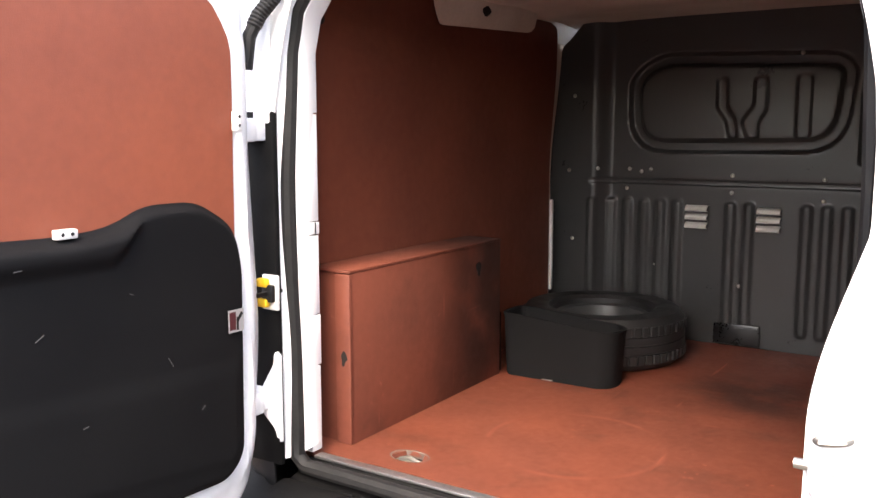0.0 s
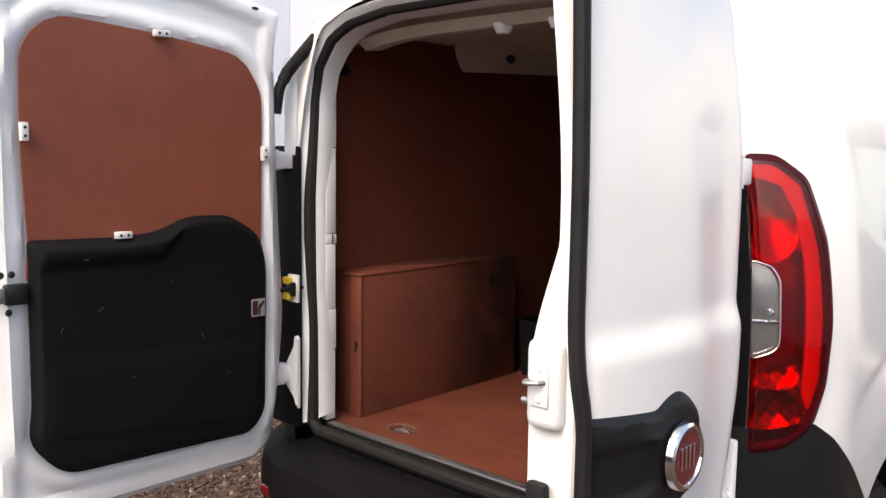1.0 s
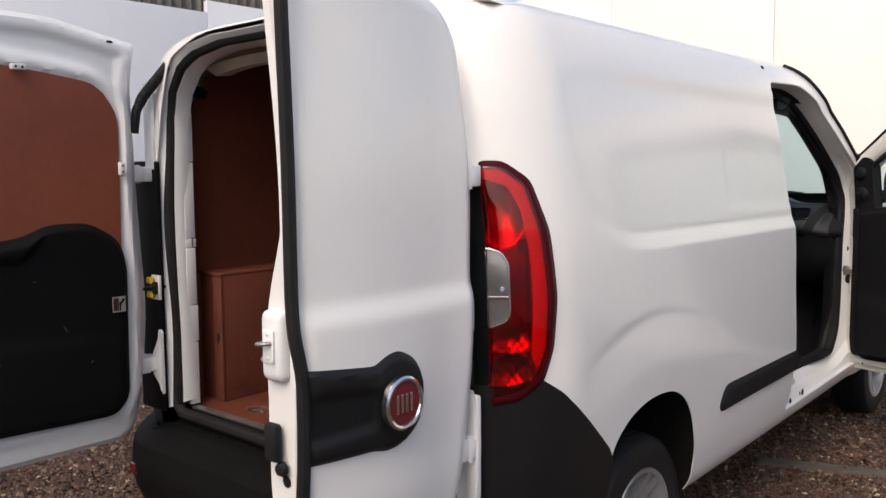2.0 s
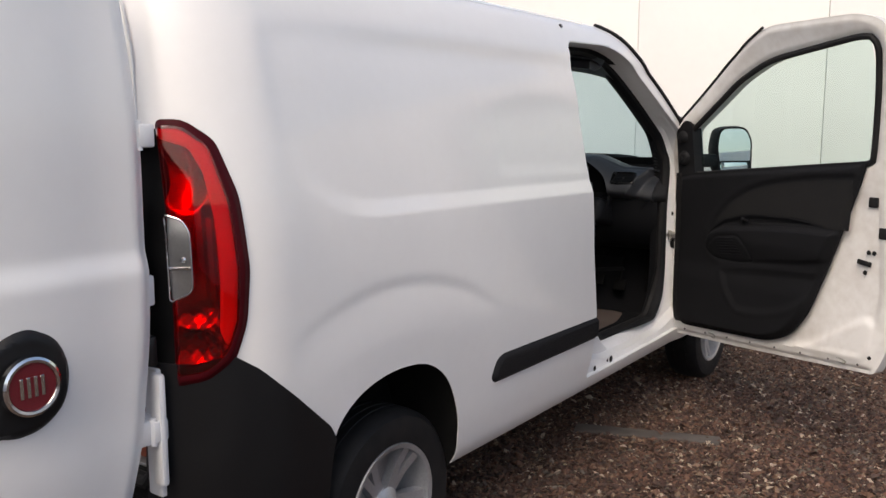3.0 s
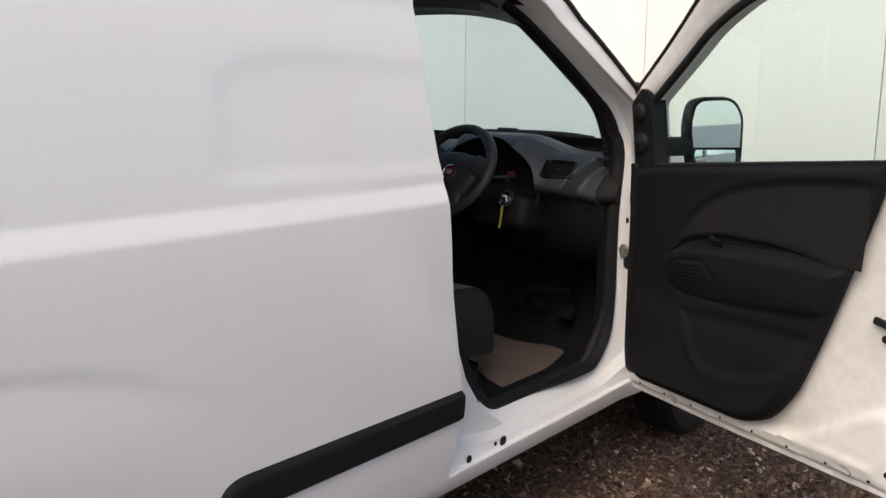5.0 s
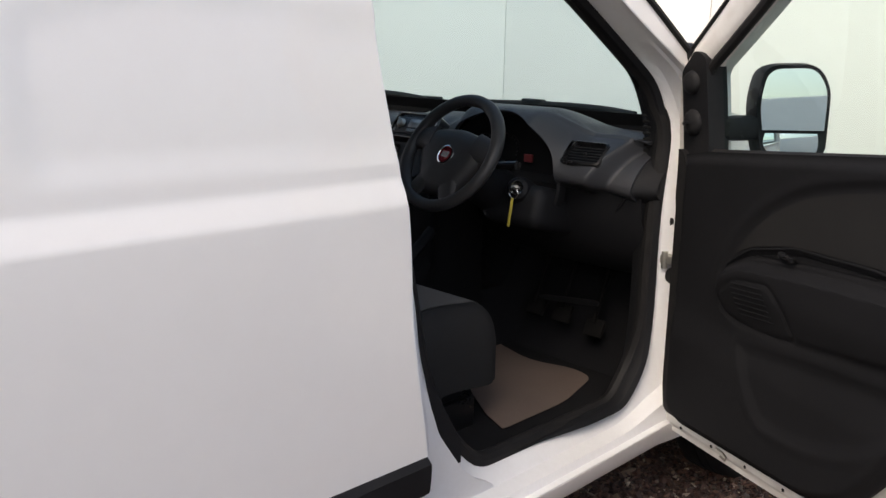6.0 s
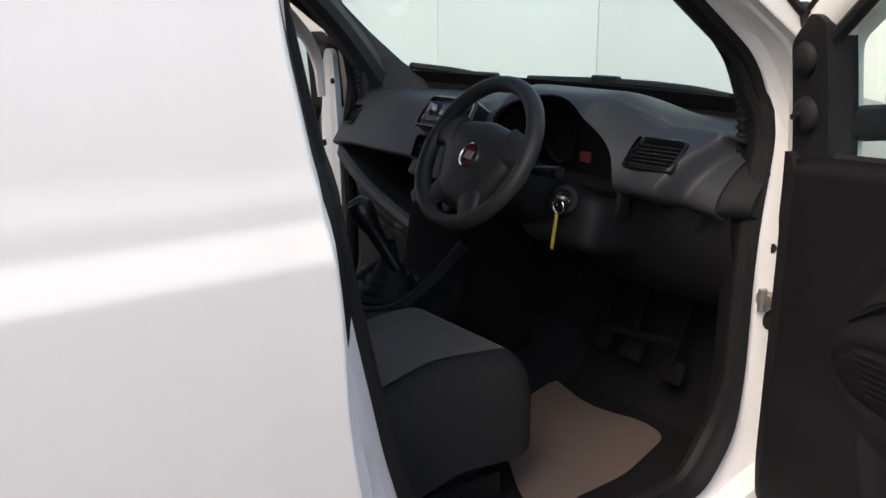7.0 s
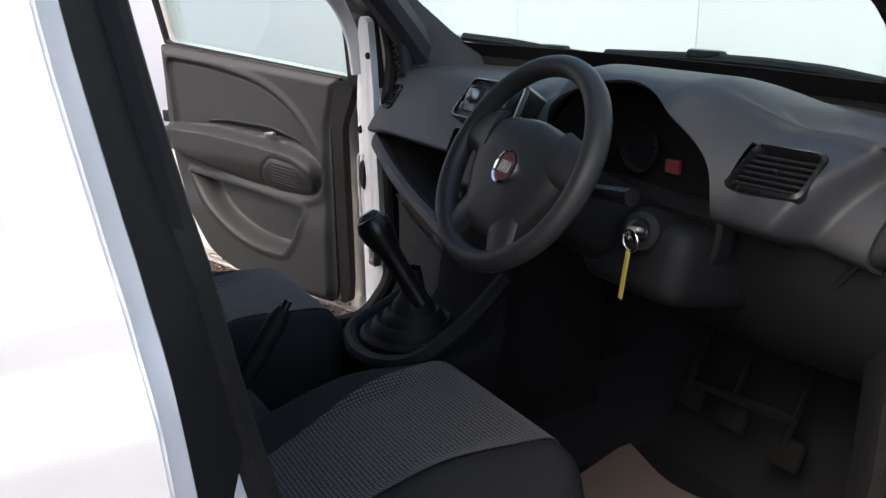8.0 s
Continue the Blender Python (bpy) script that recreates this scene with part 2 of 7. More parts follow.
def marked_ply(name, base, worn, ring=None, smudge=None, scratch=1.0):
    """Film-faced ply: blotches, fine mesh print, pale scratches, a rubbed ring and a dark scuffed area."""
    m = mat(name, base, 0.42, vary=0.8, scale=3.2, tint=worn, bump=0.25, bump_scale=380, rough_vary=0.25)
    nt = m.node_tree
    b = nt.nodes["Principled BSDF"]
    src = b.inputs["Base Color"].links[0].from_socket
    co = nt.nodes.new("ShaderNodeTexCoord")

    def blend(fac, colour, amount, kind="MIX"):
        nonlocal src
        k, mx = nt.nodes.new("ShaderNodeMath"), nt.nodes.new("ShaderNodeMixRGB")
        k.operation, k.inputs[1].default_value, k.use_clamp = "MULTIPLY", amount, True
        nt.links.new(fac, k.inputs[0])
        nt.links.new(k.outputs[0], mx.inputs[0])
        nt.links.new(src, mx.inputs[1])
        mx.inputs[2].default_value, mx.blend_type = (*colour, 1), kind
        src = mx.outputs[0]

    def ramp(val, a, z):
        r = nt.nodes.new("ShaderNodeMapRange")
        r.interpolation_type = "SMOOTHSTEP"
        r.inputs["From Min"].default_value, r.inputs["From Max"].default_value = a, z
        nt.links.new(val, r.inputs["Value"])
        return r.outputs["Result"]

    def noise(scale, stretch=(1, 1, 1), turn=0.0, detail=5):
        mp, n = nt.nodes.new("ShaderNodeMapping"), nt.nodes.new("ShaderNodeTexNoise")
        mp.inputs["Scale"].default_value, mp.inputs["Rotation"].default_value = stretch, (turn, turn, turn)
        n.inputs["Scale"].default_value, n.inputs["Detail"].default_value = scale, detail
        nt.links.new(co.outputs["Object"], mp.inputs["Vector"])
        nt.links.new(mp.outputs["Vector"], n.inputs["Vector"])
        return n.outputs["Fac"]

    def mul(a, c):
        k = nt.nodes.new("ShaderNodeMath")
        k.operation = "MULTIPLY"
        nt.links.new(a, k.inputs[0])
        nt.links.new(c, k.inputs[1])
        return k.outputs[0]

    def dist(c, s):
        mp, l = nt.nodes.new("ShaderNodeMapping"), nt.nodes.new("ShaderNodeVectorMath")
        mp.vector_type = "POINT"
        mp.inputs["Scale"].default_value = s
        mp.inputs["Location"].default_value = tuple(-c[i] * s[i] for i in range(3))
        l.operation = "LENGTH"
        nt.links.new(co.outputs["Object"], mp.inputs["Vector"])
        nt.links.new(mp.outputs["Vector"], l.inputs[0])
        return l.outputs["Value"]

    pale, dark = tuple(min(1, c * 1.9 + 0.03) for c in base), tuple(c * 0.28 for c in base)
    blend(ramp(noise(5.5), 0.52, 0.72), dark, 0.45)
    for turn, s in ((0.5, (60, 3, 60)), (1.3, (4, 70, 5)), (2.2, (50, 50, 2.5))):
        blend(mul(ramp(noise(1.0, s, turn, 2), 0.70, 0.74), ramp(noise(2.6), 0.50, 0.60)), pale, 0.55 * scratch)
    blend(ramp(noise(38, detail=2), 0.72, 0.80), pale, 0.35)
    if ring:
        cx, cy, cz, r = ring
        d = dist((cx, cy, cz), (1, 1, 0))
        for rr in (r,):
            up, dn = ramp(d, rr - 0.016, rr), ramp(d, rr + 0.012, rr)
            blend(mul(mul(up, dn), ramp(noise(6), 0.35, 0.62)), pale, 0.30)
    if smudge:
        cx, cy, cz, sx, sy = smudge
        blend(mul(ramp(dist((cx, cy, cz), (1 / sx, 1 / sy, 0)), 1.0, 0.25), ramp(noise(7), 0.25, 0.58)), tuple(c * 0.6 for c in dark), 0.9)
    nt.links.new(src, b.inputs["Base Color"])
    return m


CLOTH, STONES = seat_cloth(), stone_mix()
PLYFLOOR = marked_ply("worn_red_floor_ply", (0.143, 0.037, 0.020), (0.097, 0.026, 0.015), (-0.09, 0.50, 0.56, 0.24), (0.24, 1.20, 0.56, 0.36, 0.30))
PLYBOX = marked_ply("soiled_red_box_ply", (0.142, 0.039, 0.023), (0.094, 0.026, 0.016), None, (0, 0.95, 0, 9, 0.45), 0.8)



# ---- mesh tools: a mesh is a pair of lists, points and faces ----
def join(*ms):
    V, F = [], []
    for v, f in ms:
        n = len(V)
        V += list(v)
        F += [tuple(i + n for i in q) for q in f]
    return V, F


def moved(m, mx):
    return [tuple(mx @ Vector(p)) for p in m[0]], m[1]


def mirrored(m):
    return [(-x, y, z) for x, y, z in m[0]], [tuple(reversed(f)) for f in m[1]]


def from_bm(bm):
    bm.verts.ensure_lookup_table()
    out = [tuple(v.co) for v in bm.verts], [tuple(v.index for v in f.verts) for f in bm.faces]
    bm.free()
    return out


def block(lo, hi, bevel=0.004, seg=2):
    bm = bmesh.new()
    bmesh.ops.create_cube(bm, size=1)
    for v in bm.verts:
        v.co = [lo[i] if v.co[i] < 0 else hi[i] for i in range(3)]
    b = min(bevel, *[0.45 * abs(hi[i] - lo[i]) for i in range(3)])
    if b > 0:
        bmesh.ops.bevel(bm, geom=bm.edges[:], offset=b, segments=seg, affect="EDGES", profile=0.5)
    bm.verts.index_update()
    return from_bm(bm)


def loft(loops, closed=True, cap=False):
    n, V, F = len(loops[0]), [tuple(p) for l in loops for p in l], []
    for a in range(len(loops) - 1):
        for i in range(n if closed else n - 1):
            j = (i + 1) % n
            F.append((a * n + i, a * n + j, (a + 1) * n + j, (a + 1) * n + i))
    if cap:
        F += [tuple(reversed(range(n))), tuple(range((len(loops) - 1) * n, len(loops) * n))]
    return V, F


def tube(path, r, n=8, closed=False, flat=1.0, up=None):
    """A round or flattened bar along a path; r may be a list."""
    P = [Vector(p) for p in path]
    k, loops, ref = len(P), [], Vector(up) if up else None
    for i, p in enumerate(P):
        a, b = (P[i - 1], P[(i + 1) % k]) if closed else (P[max(i - 1, 0)], P[min(i + 1, k - 1)])
        t = (b - a).normalized()
        if ref is None:
            ref = t.orthogonal()
        s = (ref - t * ref.dot(t)).normalized()
        if not up:
            ref = s
        q = t.cross(s)
        rr = r[i] if isinstance(r, (list, tuple)) else r
        loops.append([p + rr * (math.cos(2 * math.pi * j / n) * s + flat * math.sin(2 * math.pi * j / n) * q) for j in range(n)])
    return loft(loops + [loops[0]], True) if closed else loft(loops, True, True)


def lathe(profile, n, mx, closed=False):
    """Turns (radius, height) pairs round the local z."""
    loops = [[mx @ Vector((r * math.cos(2 * math.pi * j / n), r * math.sin(2 * math.pi * j / n), h)) for j in range(n)] for r, h in profile]
    return loft(loops + [loops[0]] if closed else loops, True)


def rod(a, b, r, n=12, r2=None):
    a, b = Vector(a), Vector(b)
    return tube([a, b], [r, r if r2 is None else r2], n)


def rounded(pts, r, seg=5):
    """A closed outline with its corners turned into arcs; r may be a list."""
    out, n = [], len(pts)
    for i in range(n):
        p, a, b = Vector(pts[i]), Vector(pts[i - 1]), Vector(pts[(i + 1) % n])
        rr = r[i] if isinstance(r, (list, tuple)) else r
        u, v = (a - p), (b - p)
        cut = min(rr, 0.48 * u.length, 0.48 * v.length)
        s, e = p + u.normalized() * cut, p + v.normalized() * cut
        for k in range(seg + 1):
            t = k / seg
            out.append(tuple((1 - t) ** 2 * s + 2 * t * (1 - t) * p + t * t * e))
    return out


def even(pts, n, closed=True):
    """n points at even steps along an outline."""
    P = [Vector(p) for p in pts] + ([Vector(pts[0])] if closed else [])
    d = [0.0]
    for a, b in zip(P, P[1:]):
        d.append(d[-1] + (b - a).length)
    arr, want = np.array([list(p) for p in P]), np.linspace(0, d[-1], n + 1)[:-1] if closed else np.linspace(0, d[-1], n)
    return [tuple(float(np.interp(w, d, arr[:, c])) for c in range(arr.shape[1])) for w in want]


def inside(pts):
    """A function of u, v: the distance to a closed outline, positive within it."""
    A = np.array(pts, float)
    B = np.roll(A, -1, 0)

    def phi(u, v):
        u, v = np.asarray(u, float), np.asarray(v, float)
        best, odd = np.full(u.shape, 1e9), np.zeros(u.shape, bool)
        for (ax, ay), (bx, by) in zip(A, B):
            ex, ey = bx - ax, by - ay
            t = np.clip(((u - ax) * ex + (v - ay) * ey) / (ex * ex + ey * ey + 1e-12), 0, 1)
            best = np.minimum(best, np.hypot(u - ax - t * ex, v - ay - t * ey))
            if abs(ey) > 1e-12:
                odd ^= ((ay > v) != (by > v)) & (u < (v - ay) * ex / ey + ax)
        return np.where(odd, best, -best)

    return phi


def outside(pts):
    phi = inside(pts)
    return lambda u, v: -phi(u, v)


def step(x, a, b):
    t = np.clip((np.asarray(x, float) - a) / (b - a), 0, 1)
    return t * t * (3 - 2 * t)


def curve1(xs, ys):
    """A smooth function through the given pairs."""
    xs, ys = np.array(xs, float), np.array(ys, float)
    d = np.gradient(ys, xs)

    def f(x):
        x = np.clip(np.asarray(x, float), xs[0], xs[-1])
        i = np.clip(np.searchsorted(xs, x) - 1, 0, len(xs) - 2)
        h = xs[i + 1] - xs[i]
        t = (x - xs[i]) / h
        return (1 + 2 * t) * (1 - t) ** 2 * ys[i] + t * (1 - t) ** 2 * h * d[i] + t * t * (3 - 2 * t) * ys[i + 1] + t * t * (t - 1) * h * d[i + 1]

    return f


def spline(pts, n):
    """A smooth open curve of n points through the given ones."""
    arr = np.array(pts, float)
    d = np.r_[0, np.cumsum(np.linalg.norm(np.diff(arr, axis=0), axis=1))]
    f = [curve1(d, arr[:, k]) for k in range(arr.shape[1])]
    return [tuple(float(g(t)) for g in f) for t in np.linspace(0, d[-1], n)]


def sheet(P, us, vs, cuts=(), flip=False):
    """The surface P(u, v) over a grid, kept where every cut is positive, with clean cut edges."""
    U, V = np.meshgrid(np.asarray(us, float), np.asarray(vs, float), indexing="ij")
    ph = [c(U, V) for c in cuts]
    key, uv, faces = {}, [], []

    def vid(p):
        k = (round(p[0], 5), round(p[1], 5))
        if k not in key:
            key[k] = len(uv)
            uv.append(p[:2])
        return key[k]

    for i in range(U.shape[0] - 1):
        for j in range(U.shape[1] - 1):
            q = [(a, b) for a, b in ((i, j), (i + 1, j), (i + 1, j + 1), (i, j + 1))]
            pts = [(U[a], V[a], *[p[a] for p in ph]) for a in q]
            for c in range(len(cuts)):
                if not pts or all(p[2 + c] >= 0 for p in pts):
                    continue
                new_pts = []
                for a, b in zip(pts, pts[1:] + pts[:1]):
                    if a[2 + c] >= 0:
                        new_pts.append(a)
                    if (a[2 + c] >= 0) != (b[2 + c] >= 0):
                        t = a[2 + c] / (a[2 + c] - b[2 + c])
                        new_pts.append(tuple(x + t * (y - x) for x, y in zip(a, b)))
                pts = new_pts
            ids = []
            for p in pts:
                k = vid(p)
                if k not in ids:
                    ids.append(k)
            if len(ids) > 2:
                faces.append(tuple(reversed(ids)) if flip else tuple(ids))
    arr = np.array(uv, float).reshape(-1, 2)
    x, y, z = P(arr[:, 0], arr[:, 1])
    return list(zip(np.broadcast_to(x, arr[:, 0].shape).tolist(), np.broadcast_to(y, arr[:, 0].shape).tolist(), np.broadcast_to(z, arr[:, 0].shape).tolist())), faces


def slab(P, us, vs, cuts, thick, flip=False):
    """A sheet with a back at a distance, and its rim: P(u, v, off)."""
    f = sheet(lambda u, v: P(u, v, 0.0), us, vs, cuts, flip)
    b = sheet(lambda u, v: P(u, v, -thick), us, vs, cuts, not flip)
    n, edges = len(f[0]), {}
    for q in f[1]:
        for a, c in zip(q, q[1:] + q[:1]):
            edges[(a, c)] = True
    rim = [(c, a, a + n, c + n) for a, c in edges if (c, a) not in edges]
    V, F = join(f, b)
    return V, F + rim


def ramp01(x, a, b):
    return np.clip((np.asarray(x, float) - a) / (b - a), 0, 1)


def grid(a, b, d):
    return np.linspace(a, b, max(2, int(round(abs(b - a) / d)) + 1))


def thicken(m, t):
    """Gives an open sheet a back and a rim."""
    V, F = np.array([tuple(map(float, p)) for p in m[0]]), [tuple(f) for f in m[1]]
    N = np.zeros_like(V)
    for f in F:
        a, b, c = V[f[0]], V[f[len(f) // 3]], V[f[2 * len(f) // 3]]
        n = np.cross(b - a, c - a)
        for i in f:
            N[i] += n
    N /= np.maximum(np.linalg.norm(N, axis=1), 1e-12)[:, None]
    n, edges = len(V), set()
    for f in F:
        edges.update(zip(f, f[1:] + f[:1]))
    rim = [(c, a, a + n, c + n) for a, c in edges if (c, a) not in edges]
    return np.concatenate([V, V - t * N]).tolist(), F + [tuple(i + n for i in reversed(f)) for f in F] + sorted(rim)


def part(name, m, material, parent=None, label="", smooth=35, thick=0.0):
    if thick:
        m = thicken(m, thick)
    me = bpy.data.meshes.new(name)
    me.from_pydata([tuple(map(float, p)) for p in m[0]], [], m[1])
    me.validate()
    me.materials.append(material)
    if smooth:
        me.polygons.foreach_set("use_smooth", [True] * len(me.polygons))
        me.set_sharp_from_angle(angle=radians(smooth))
    ob = new(name, me)
    if parent is not None:
        ob.parent = parent
        if parent.type == "EMPTY":
            ob.matrix_parent_inverse = Matrix.Translation(parent.location).inverted()
    if label:
        ob["label"] = label
    return ob


def empty(name, at, label, category, group=""):
    ob = new(name)
    ob.location = at
    return tagged(ob, label, category, group)


def thing(name, m, material, label, category, group="", kind="", smooth=35):
    return tagged(part(name, m, material, None, "", smooth), label, category, group, kind)


# ---- ground, walls and fence ----
def ground_z(x, y):
    return 0.006 * np.sin(1.7 * x + 0.6) * np.cos(1.3 * y)


ground = thing("ground", sheet(lambda u, v: (u, v, ground_z(u, v)), np.r_[-60, -30, -12, grid(-6, 6, 0.25), 12, 30, 60], np.r_[-60, -30, -12, grid(-6, 8, 0.25), 12, 30, 60]),
               DIRT, "damp reddish brown gravel ground of the yard", "ground", kind="structure")


def gravel_field(areas, rng):
    """Loose chips, each a squashed irregular octahedron."""
    base = np.array([(1, 0, 0), (0, 1, 0), (-1, 0, 0), (0, -1, 0), (0, 0, 1), (0, 0, -1)], float)
    tri = np.array([(0, 1, 4), (1, 2, 4), (2, 3, 4), (3, 0, 4), (1, 0, 5), (2, 1, 5), (3, 2, 5), (0, 3, 5)])
    V, F, n = [], [], 0
    for x0, x1, y0, y1, per in areas:
        c = int((x1 - x0) * (y1 - y0) * per)
        px, py = rng.uniform(x0, x1, c), rng.uniform(y0, y1, c)
        size = rng.lognormal(math.log(0.0068), 0.36, c)
        a = rng.uniform(0, 2 * np.pi, c)
        jit = rng.uniform(0.6, 1.25, (c, 6, 1)) * base[None] * np.stack([size * rng.uniform(1, 1.7, c), size, size * rng.uniform(0.45, 0.8, c)], 1)[:, None]
        jit += rng.normal(0, 0.16, (c, 6, 3)) * size[:, None, None]
        tx, ty = rng.normal(0, 0.35, c)[:, None], rng.normal(0, 0.35, c)[:, None]
        z = jit[..., 2] + tx * jit[..., 0] + ty * jit[..., 1]
        ca, sa = np.cos(a)[:, None], np.sin(a)[:, None]
        P = np.stack([px[:, None] + ca * jit[..., 0] - sa * jit[..., 1], py[:, None] + sa * jit[..., 0] + ca * jit[..., 1], ground_z(px, py)[:, None] + size[:, None] * 0.4 + z], -1)
        V.append(P.reshape(-1, 3))
        F.append((tri[None] + 6 * np.arange(c)[:, None, None] + n).reshape(-1, 3))
        n += 6 * c
    return np.concatenate(V).tolist(), [tuple(f) for f in np.concatenate(F).tolist()]


rng = np.random.default_rng(3)
gravel = thing("gravel", gravel_field([(0.15, 2.6, 1.3, 3.5, 9500), (0.3, 3.6, 3.5, 5.2, 4500), (2.6, 3.4, 1.2, 3.5, 4000), (0.2, 1.9, 0.2, 1.3, 4500), (-2.6, -0.3, -1.4, 1.2, 5500), (-4.1, -0.8, 1.2, 3.4, 1800)], rng),
               STONES, "small red brown and cream gravel chips on the ground", "gravel", kind="stuff", smooth=0)
edging = thing("edging_stone", moved(block((-0.38, -0.050, -0.05), (0.29, 0.050, 0.012), 0.018), pose(0.95, 2.47, 0, 0, 0, 20)), CONCRETE,
               "worn grey concrete edging stone sunk in the gravel", "edging stone")

WX = -4.15                      # the wall along the van's left
def front_y(x):                 # the wall before the van's nose, a little askew
    return 5.2 + 0.1 * x


wall_w = tagged(new("wall_west"), "pale white boarded wall beside the van", "wall", kind="structure")
ys = [-6.4, -4.0, -1.6, 0.8, 2.62, 4.785]
tops = [2.70, 2.72, 2.70, 2.70, 2.80]
for y0, y1, top in zip(ys, ys[1:], tops):
    part("panel", block((WX - 0.05, y0 + 0.0025, -0.1), (WX, y1 - 0.0025, top), 0.003), WALLB, wall_w)
wall_n = tagged(new("wall_north"), "white boarded wall with screwed joints before the van's nose", "wall", kind="structure")
ang = math.degrees(math.atan(0.1))
for k in range(-3, 6):
    xa = -1.715 + 1.345 * k
    lo = max(0.0, (WX + 0.002 - xa) / math.cos(radians(ang)))
    if lo > 1.3:
        continue
    mx = pose(xa, front_y(xa), 0, 0, 0, ang)
    pn = part("panel", moved(block((lo + 0.002, 0, -0.1), (1.3495, 0.05, 2.92), 0.002), mx), WALLW, wall_n)
    if lo < 0.1:
        for sx in (0.045, 0.675, 1.307):
            for sz in (0.55, 1.33, 2.15):
                part("screw", moved(lathe([(0.0, -0.004), (0.007, -0.003), (0.009, 0.0)], 8, pose(sx, 0, sz, 90, 0, 0)), mx), ZINC, pn)
# Unseen walls, added; the pale east one feeds reflections and bounce on the flank.
for name, lo, hi in (("wall_south", (-8, -9.3, -0.1), (7.1, -9.2, 2.4)), ("wall_east", (7.0, -9.2, -0.1), (7.1, 6.3, 1.9))):
    thing(name, block(lo, hi, 0.01), WALLW if name == "wall_east" else BRICK, "plain unseen wall added to close the yard", "wall", kind="structure")

fence = tagged(new("fence"), "weathered grey corrugated cladding rising behind the white wall", "fence")
for k in range(40):
    y0 = -5.0 + 0.3 * k
    part("cladding_sheet", slab(lambda u, v, off: (WX - 0.55 + off + 0.022 * np.sin(2 * np.pi * u / 0.1), u, v), grid(y0, y0 + 0.298, 0.0125), [0.0, 2.0, 4.0 + 0.05 * (k % 3)], [], 0.006), FENCE, fence)


# ---- the van ----
van = empty("van", (0, 0, 0), "white panel van parked on gravel with its doors open", "van")

VX = [0.30, 0.36, 0.45, 0.60, 0.80, 1.00, 1.12, 1.18, 1.30, 1.45, 1.60, 1.70, 1.78, 1.83, 1.87, 1.92, 2.00, 2.20, 2.56]
XX = [0.815, 0.862, 0.886, 0.902, 0.910, 0.911, 0.908, 0.905, 0.893, 0.872, 0.842, 0.812, 0.779, 0.750, 0.718, 0.675, 0.60, 0.40, 0.0]
ZZ = [0.30, 0.36, 0.45, 0.60, 0.80, 1.00, 1.12, 1.18, 1.30, 1.45, 1.60, 1.70, 1.78, 1.822, 1.845, 1.86, 1.874, 1.89, 1.90]
x_of, z_of = curve1(VX, XX), curve1(VX, ZZ)
RECESS = inside(rounded([(0.19, 1.66), (0.195, 1.45), (0.26, 1.31), (0.38, 1.215), (0.52, 1.188), (3.2, 1.165), (3.2, 1.70), (0.3, 1.69)], 0.08))
EMBOSS = inside(rounded([(1.20, 1.27), (2.2, 1.25), (2.2, 1.50), (1.72, 1.50), (1.40, 1.53), (1.20, 1.48)], 0.05))


def side(u, v, off=0.0):
    """The van's right flank: u runs forward from the rear corner, v up and over the roof."""
    u, v = np.asarray(u, float), np.asarray(v, float)
    th = np.clip((0.22 - u) / 0.26, 0, math.pi / 2)
    y = np.where(u < 0.22, 0.22 - 0.26 * np.sin(th), u)
    x, z = x_of(v), z_of(v)
    x = x - (0.005 + 0.008 * step(y, 0.3, 0.7)) * ramp01(RECESS(y, v), -0.004, 0.042) - 0.0035 * step(EMBOSS(y, v), -0.004, 0.012)
    r = np.hypot(y - 0.63, v - 0.05)
    x = x + (0.0085 * ramp01(0.930 - r, 0.0, 0.14) - 0.0035 * ramp01(0.955 - r, 0.0, 0.020)) * step(v, 0.62, 0.90) * step(y, 0.10, 0.45) * step(1.28 - y, 0.0, 0.40)
    x = x - 0.001 * step(y - 0.06 * (1.35 - v), 1.745, 1.775) * step(1.95 - y, 0.0, 0.02) * step(v, 0.75, 0.9)
    r2 = np.hypot(y - 3.445, v - 0.31)
    x = x + 0.014 * step(0.62 - r2, 0.0, 0.12)
    x = x - 0.30 * np.clip((y - 3.35) / 0.95, 0, 2) ** 2.2
    x = x - 0.22 * (1 - np.cos(th)) * step(x, 0.25, 0.75)
    z = z - 0.035 * (1 - np.cos(th)) * step(v, 1.75, 1.9)
    return x + off * np.cos(th), y - off * np.sin(th), z


ARCH = rounded([(0.37, 0.20), (0.345, 0.50), (0.365, 0.64), (0.46, 0.715), (0.60, 0.748), (0.76, 0.735), (0.87, 0.665), (0.94, 0.53), (0.965, 0.36), (0.97, 0.20)], 0.09)
ARCH_F = [(3.445 + 0.36 * math.cos(a), 0.31 + 0.38 * math.sin(a)) for a in np.linspace(0, 2 * math.pi, 40, endpoint=False)]
OPEN = rounded([(1.803, 1.752), (2.20, 1.762), (2.36, 1.715), (2.62, 1.535), (2.88, 1.385), (2.945, 1.25), (2.95, 0.425), (2.6, 0.415), (1.865, 0.405), (1.890, 0.50), (1.903, 0.64), (1.872, 0.80), (1.850, 0.95), (1.848, 1.08), (1.842, 1.20), (1.812, 1.42)],
               [0.05, 0.08, 0.1, 0.1, 0.05, 0.05, 0.03, 0.0, 0.01, 0.05, 0.05, 0.08, 0.05, 0.05, 0.05, 0.05])
CLAD = rounded([(-0.20, 0.885), (-0.03, 0.885), (0.052, 0.903), (0.12, 0.86), (0.345, 0.655), (0.40, 0.55), (0.40, 0.2), (-0.20, 0.2)], 0.006)
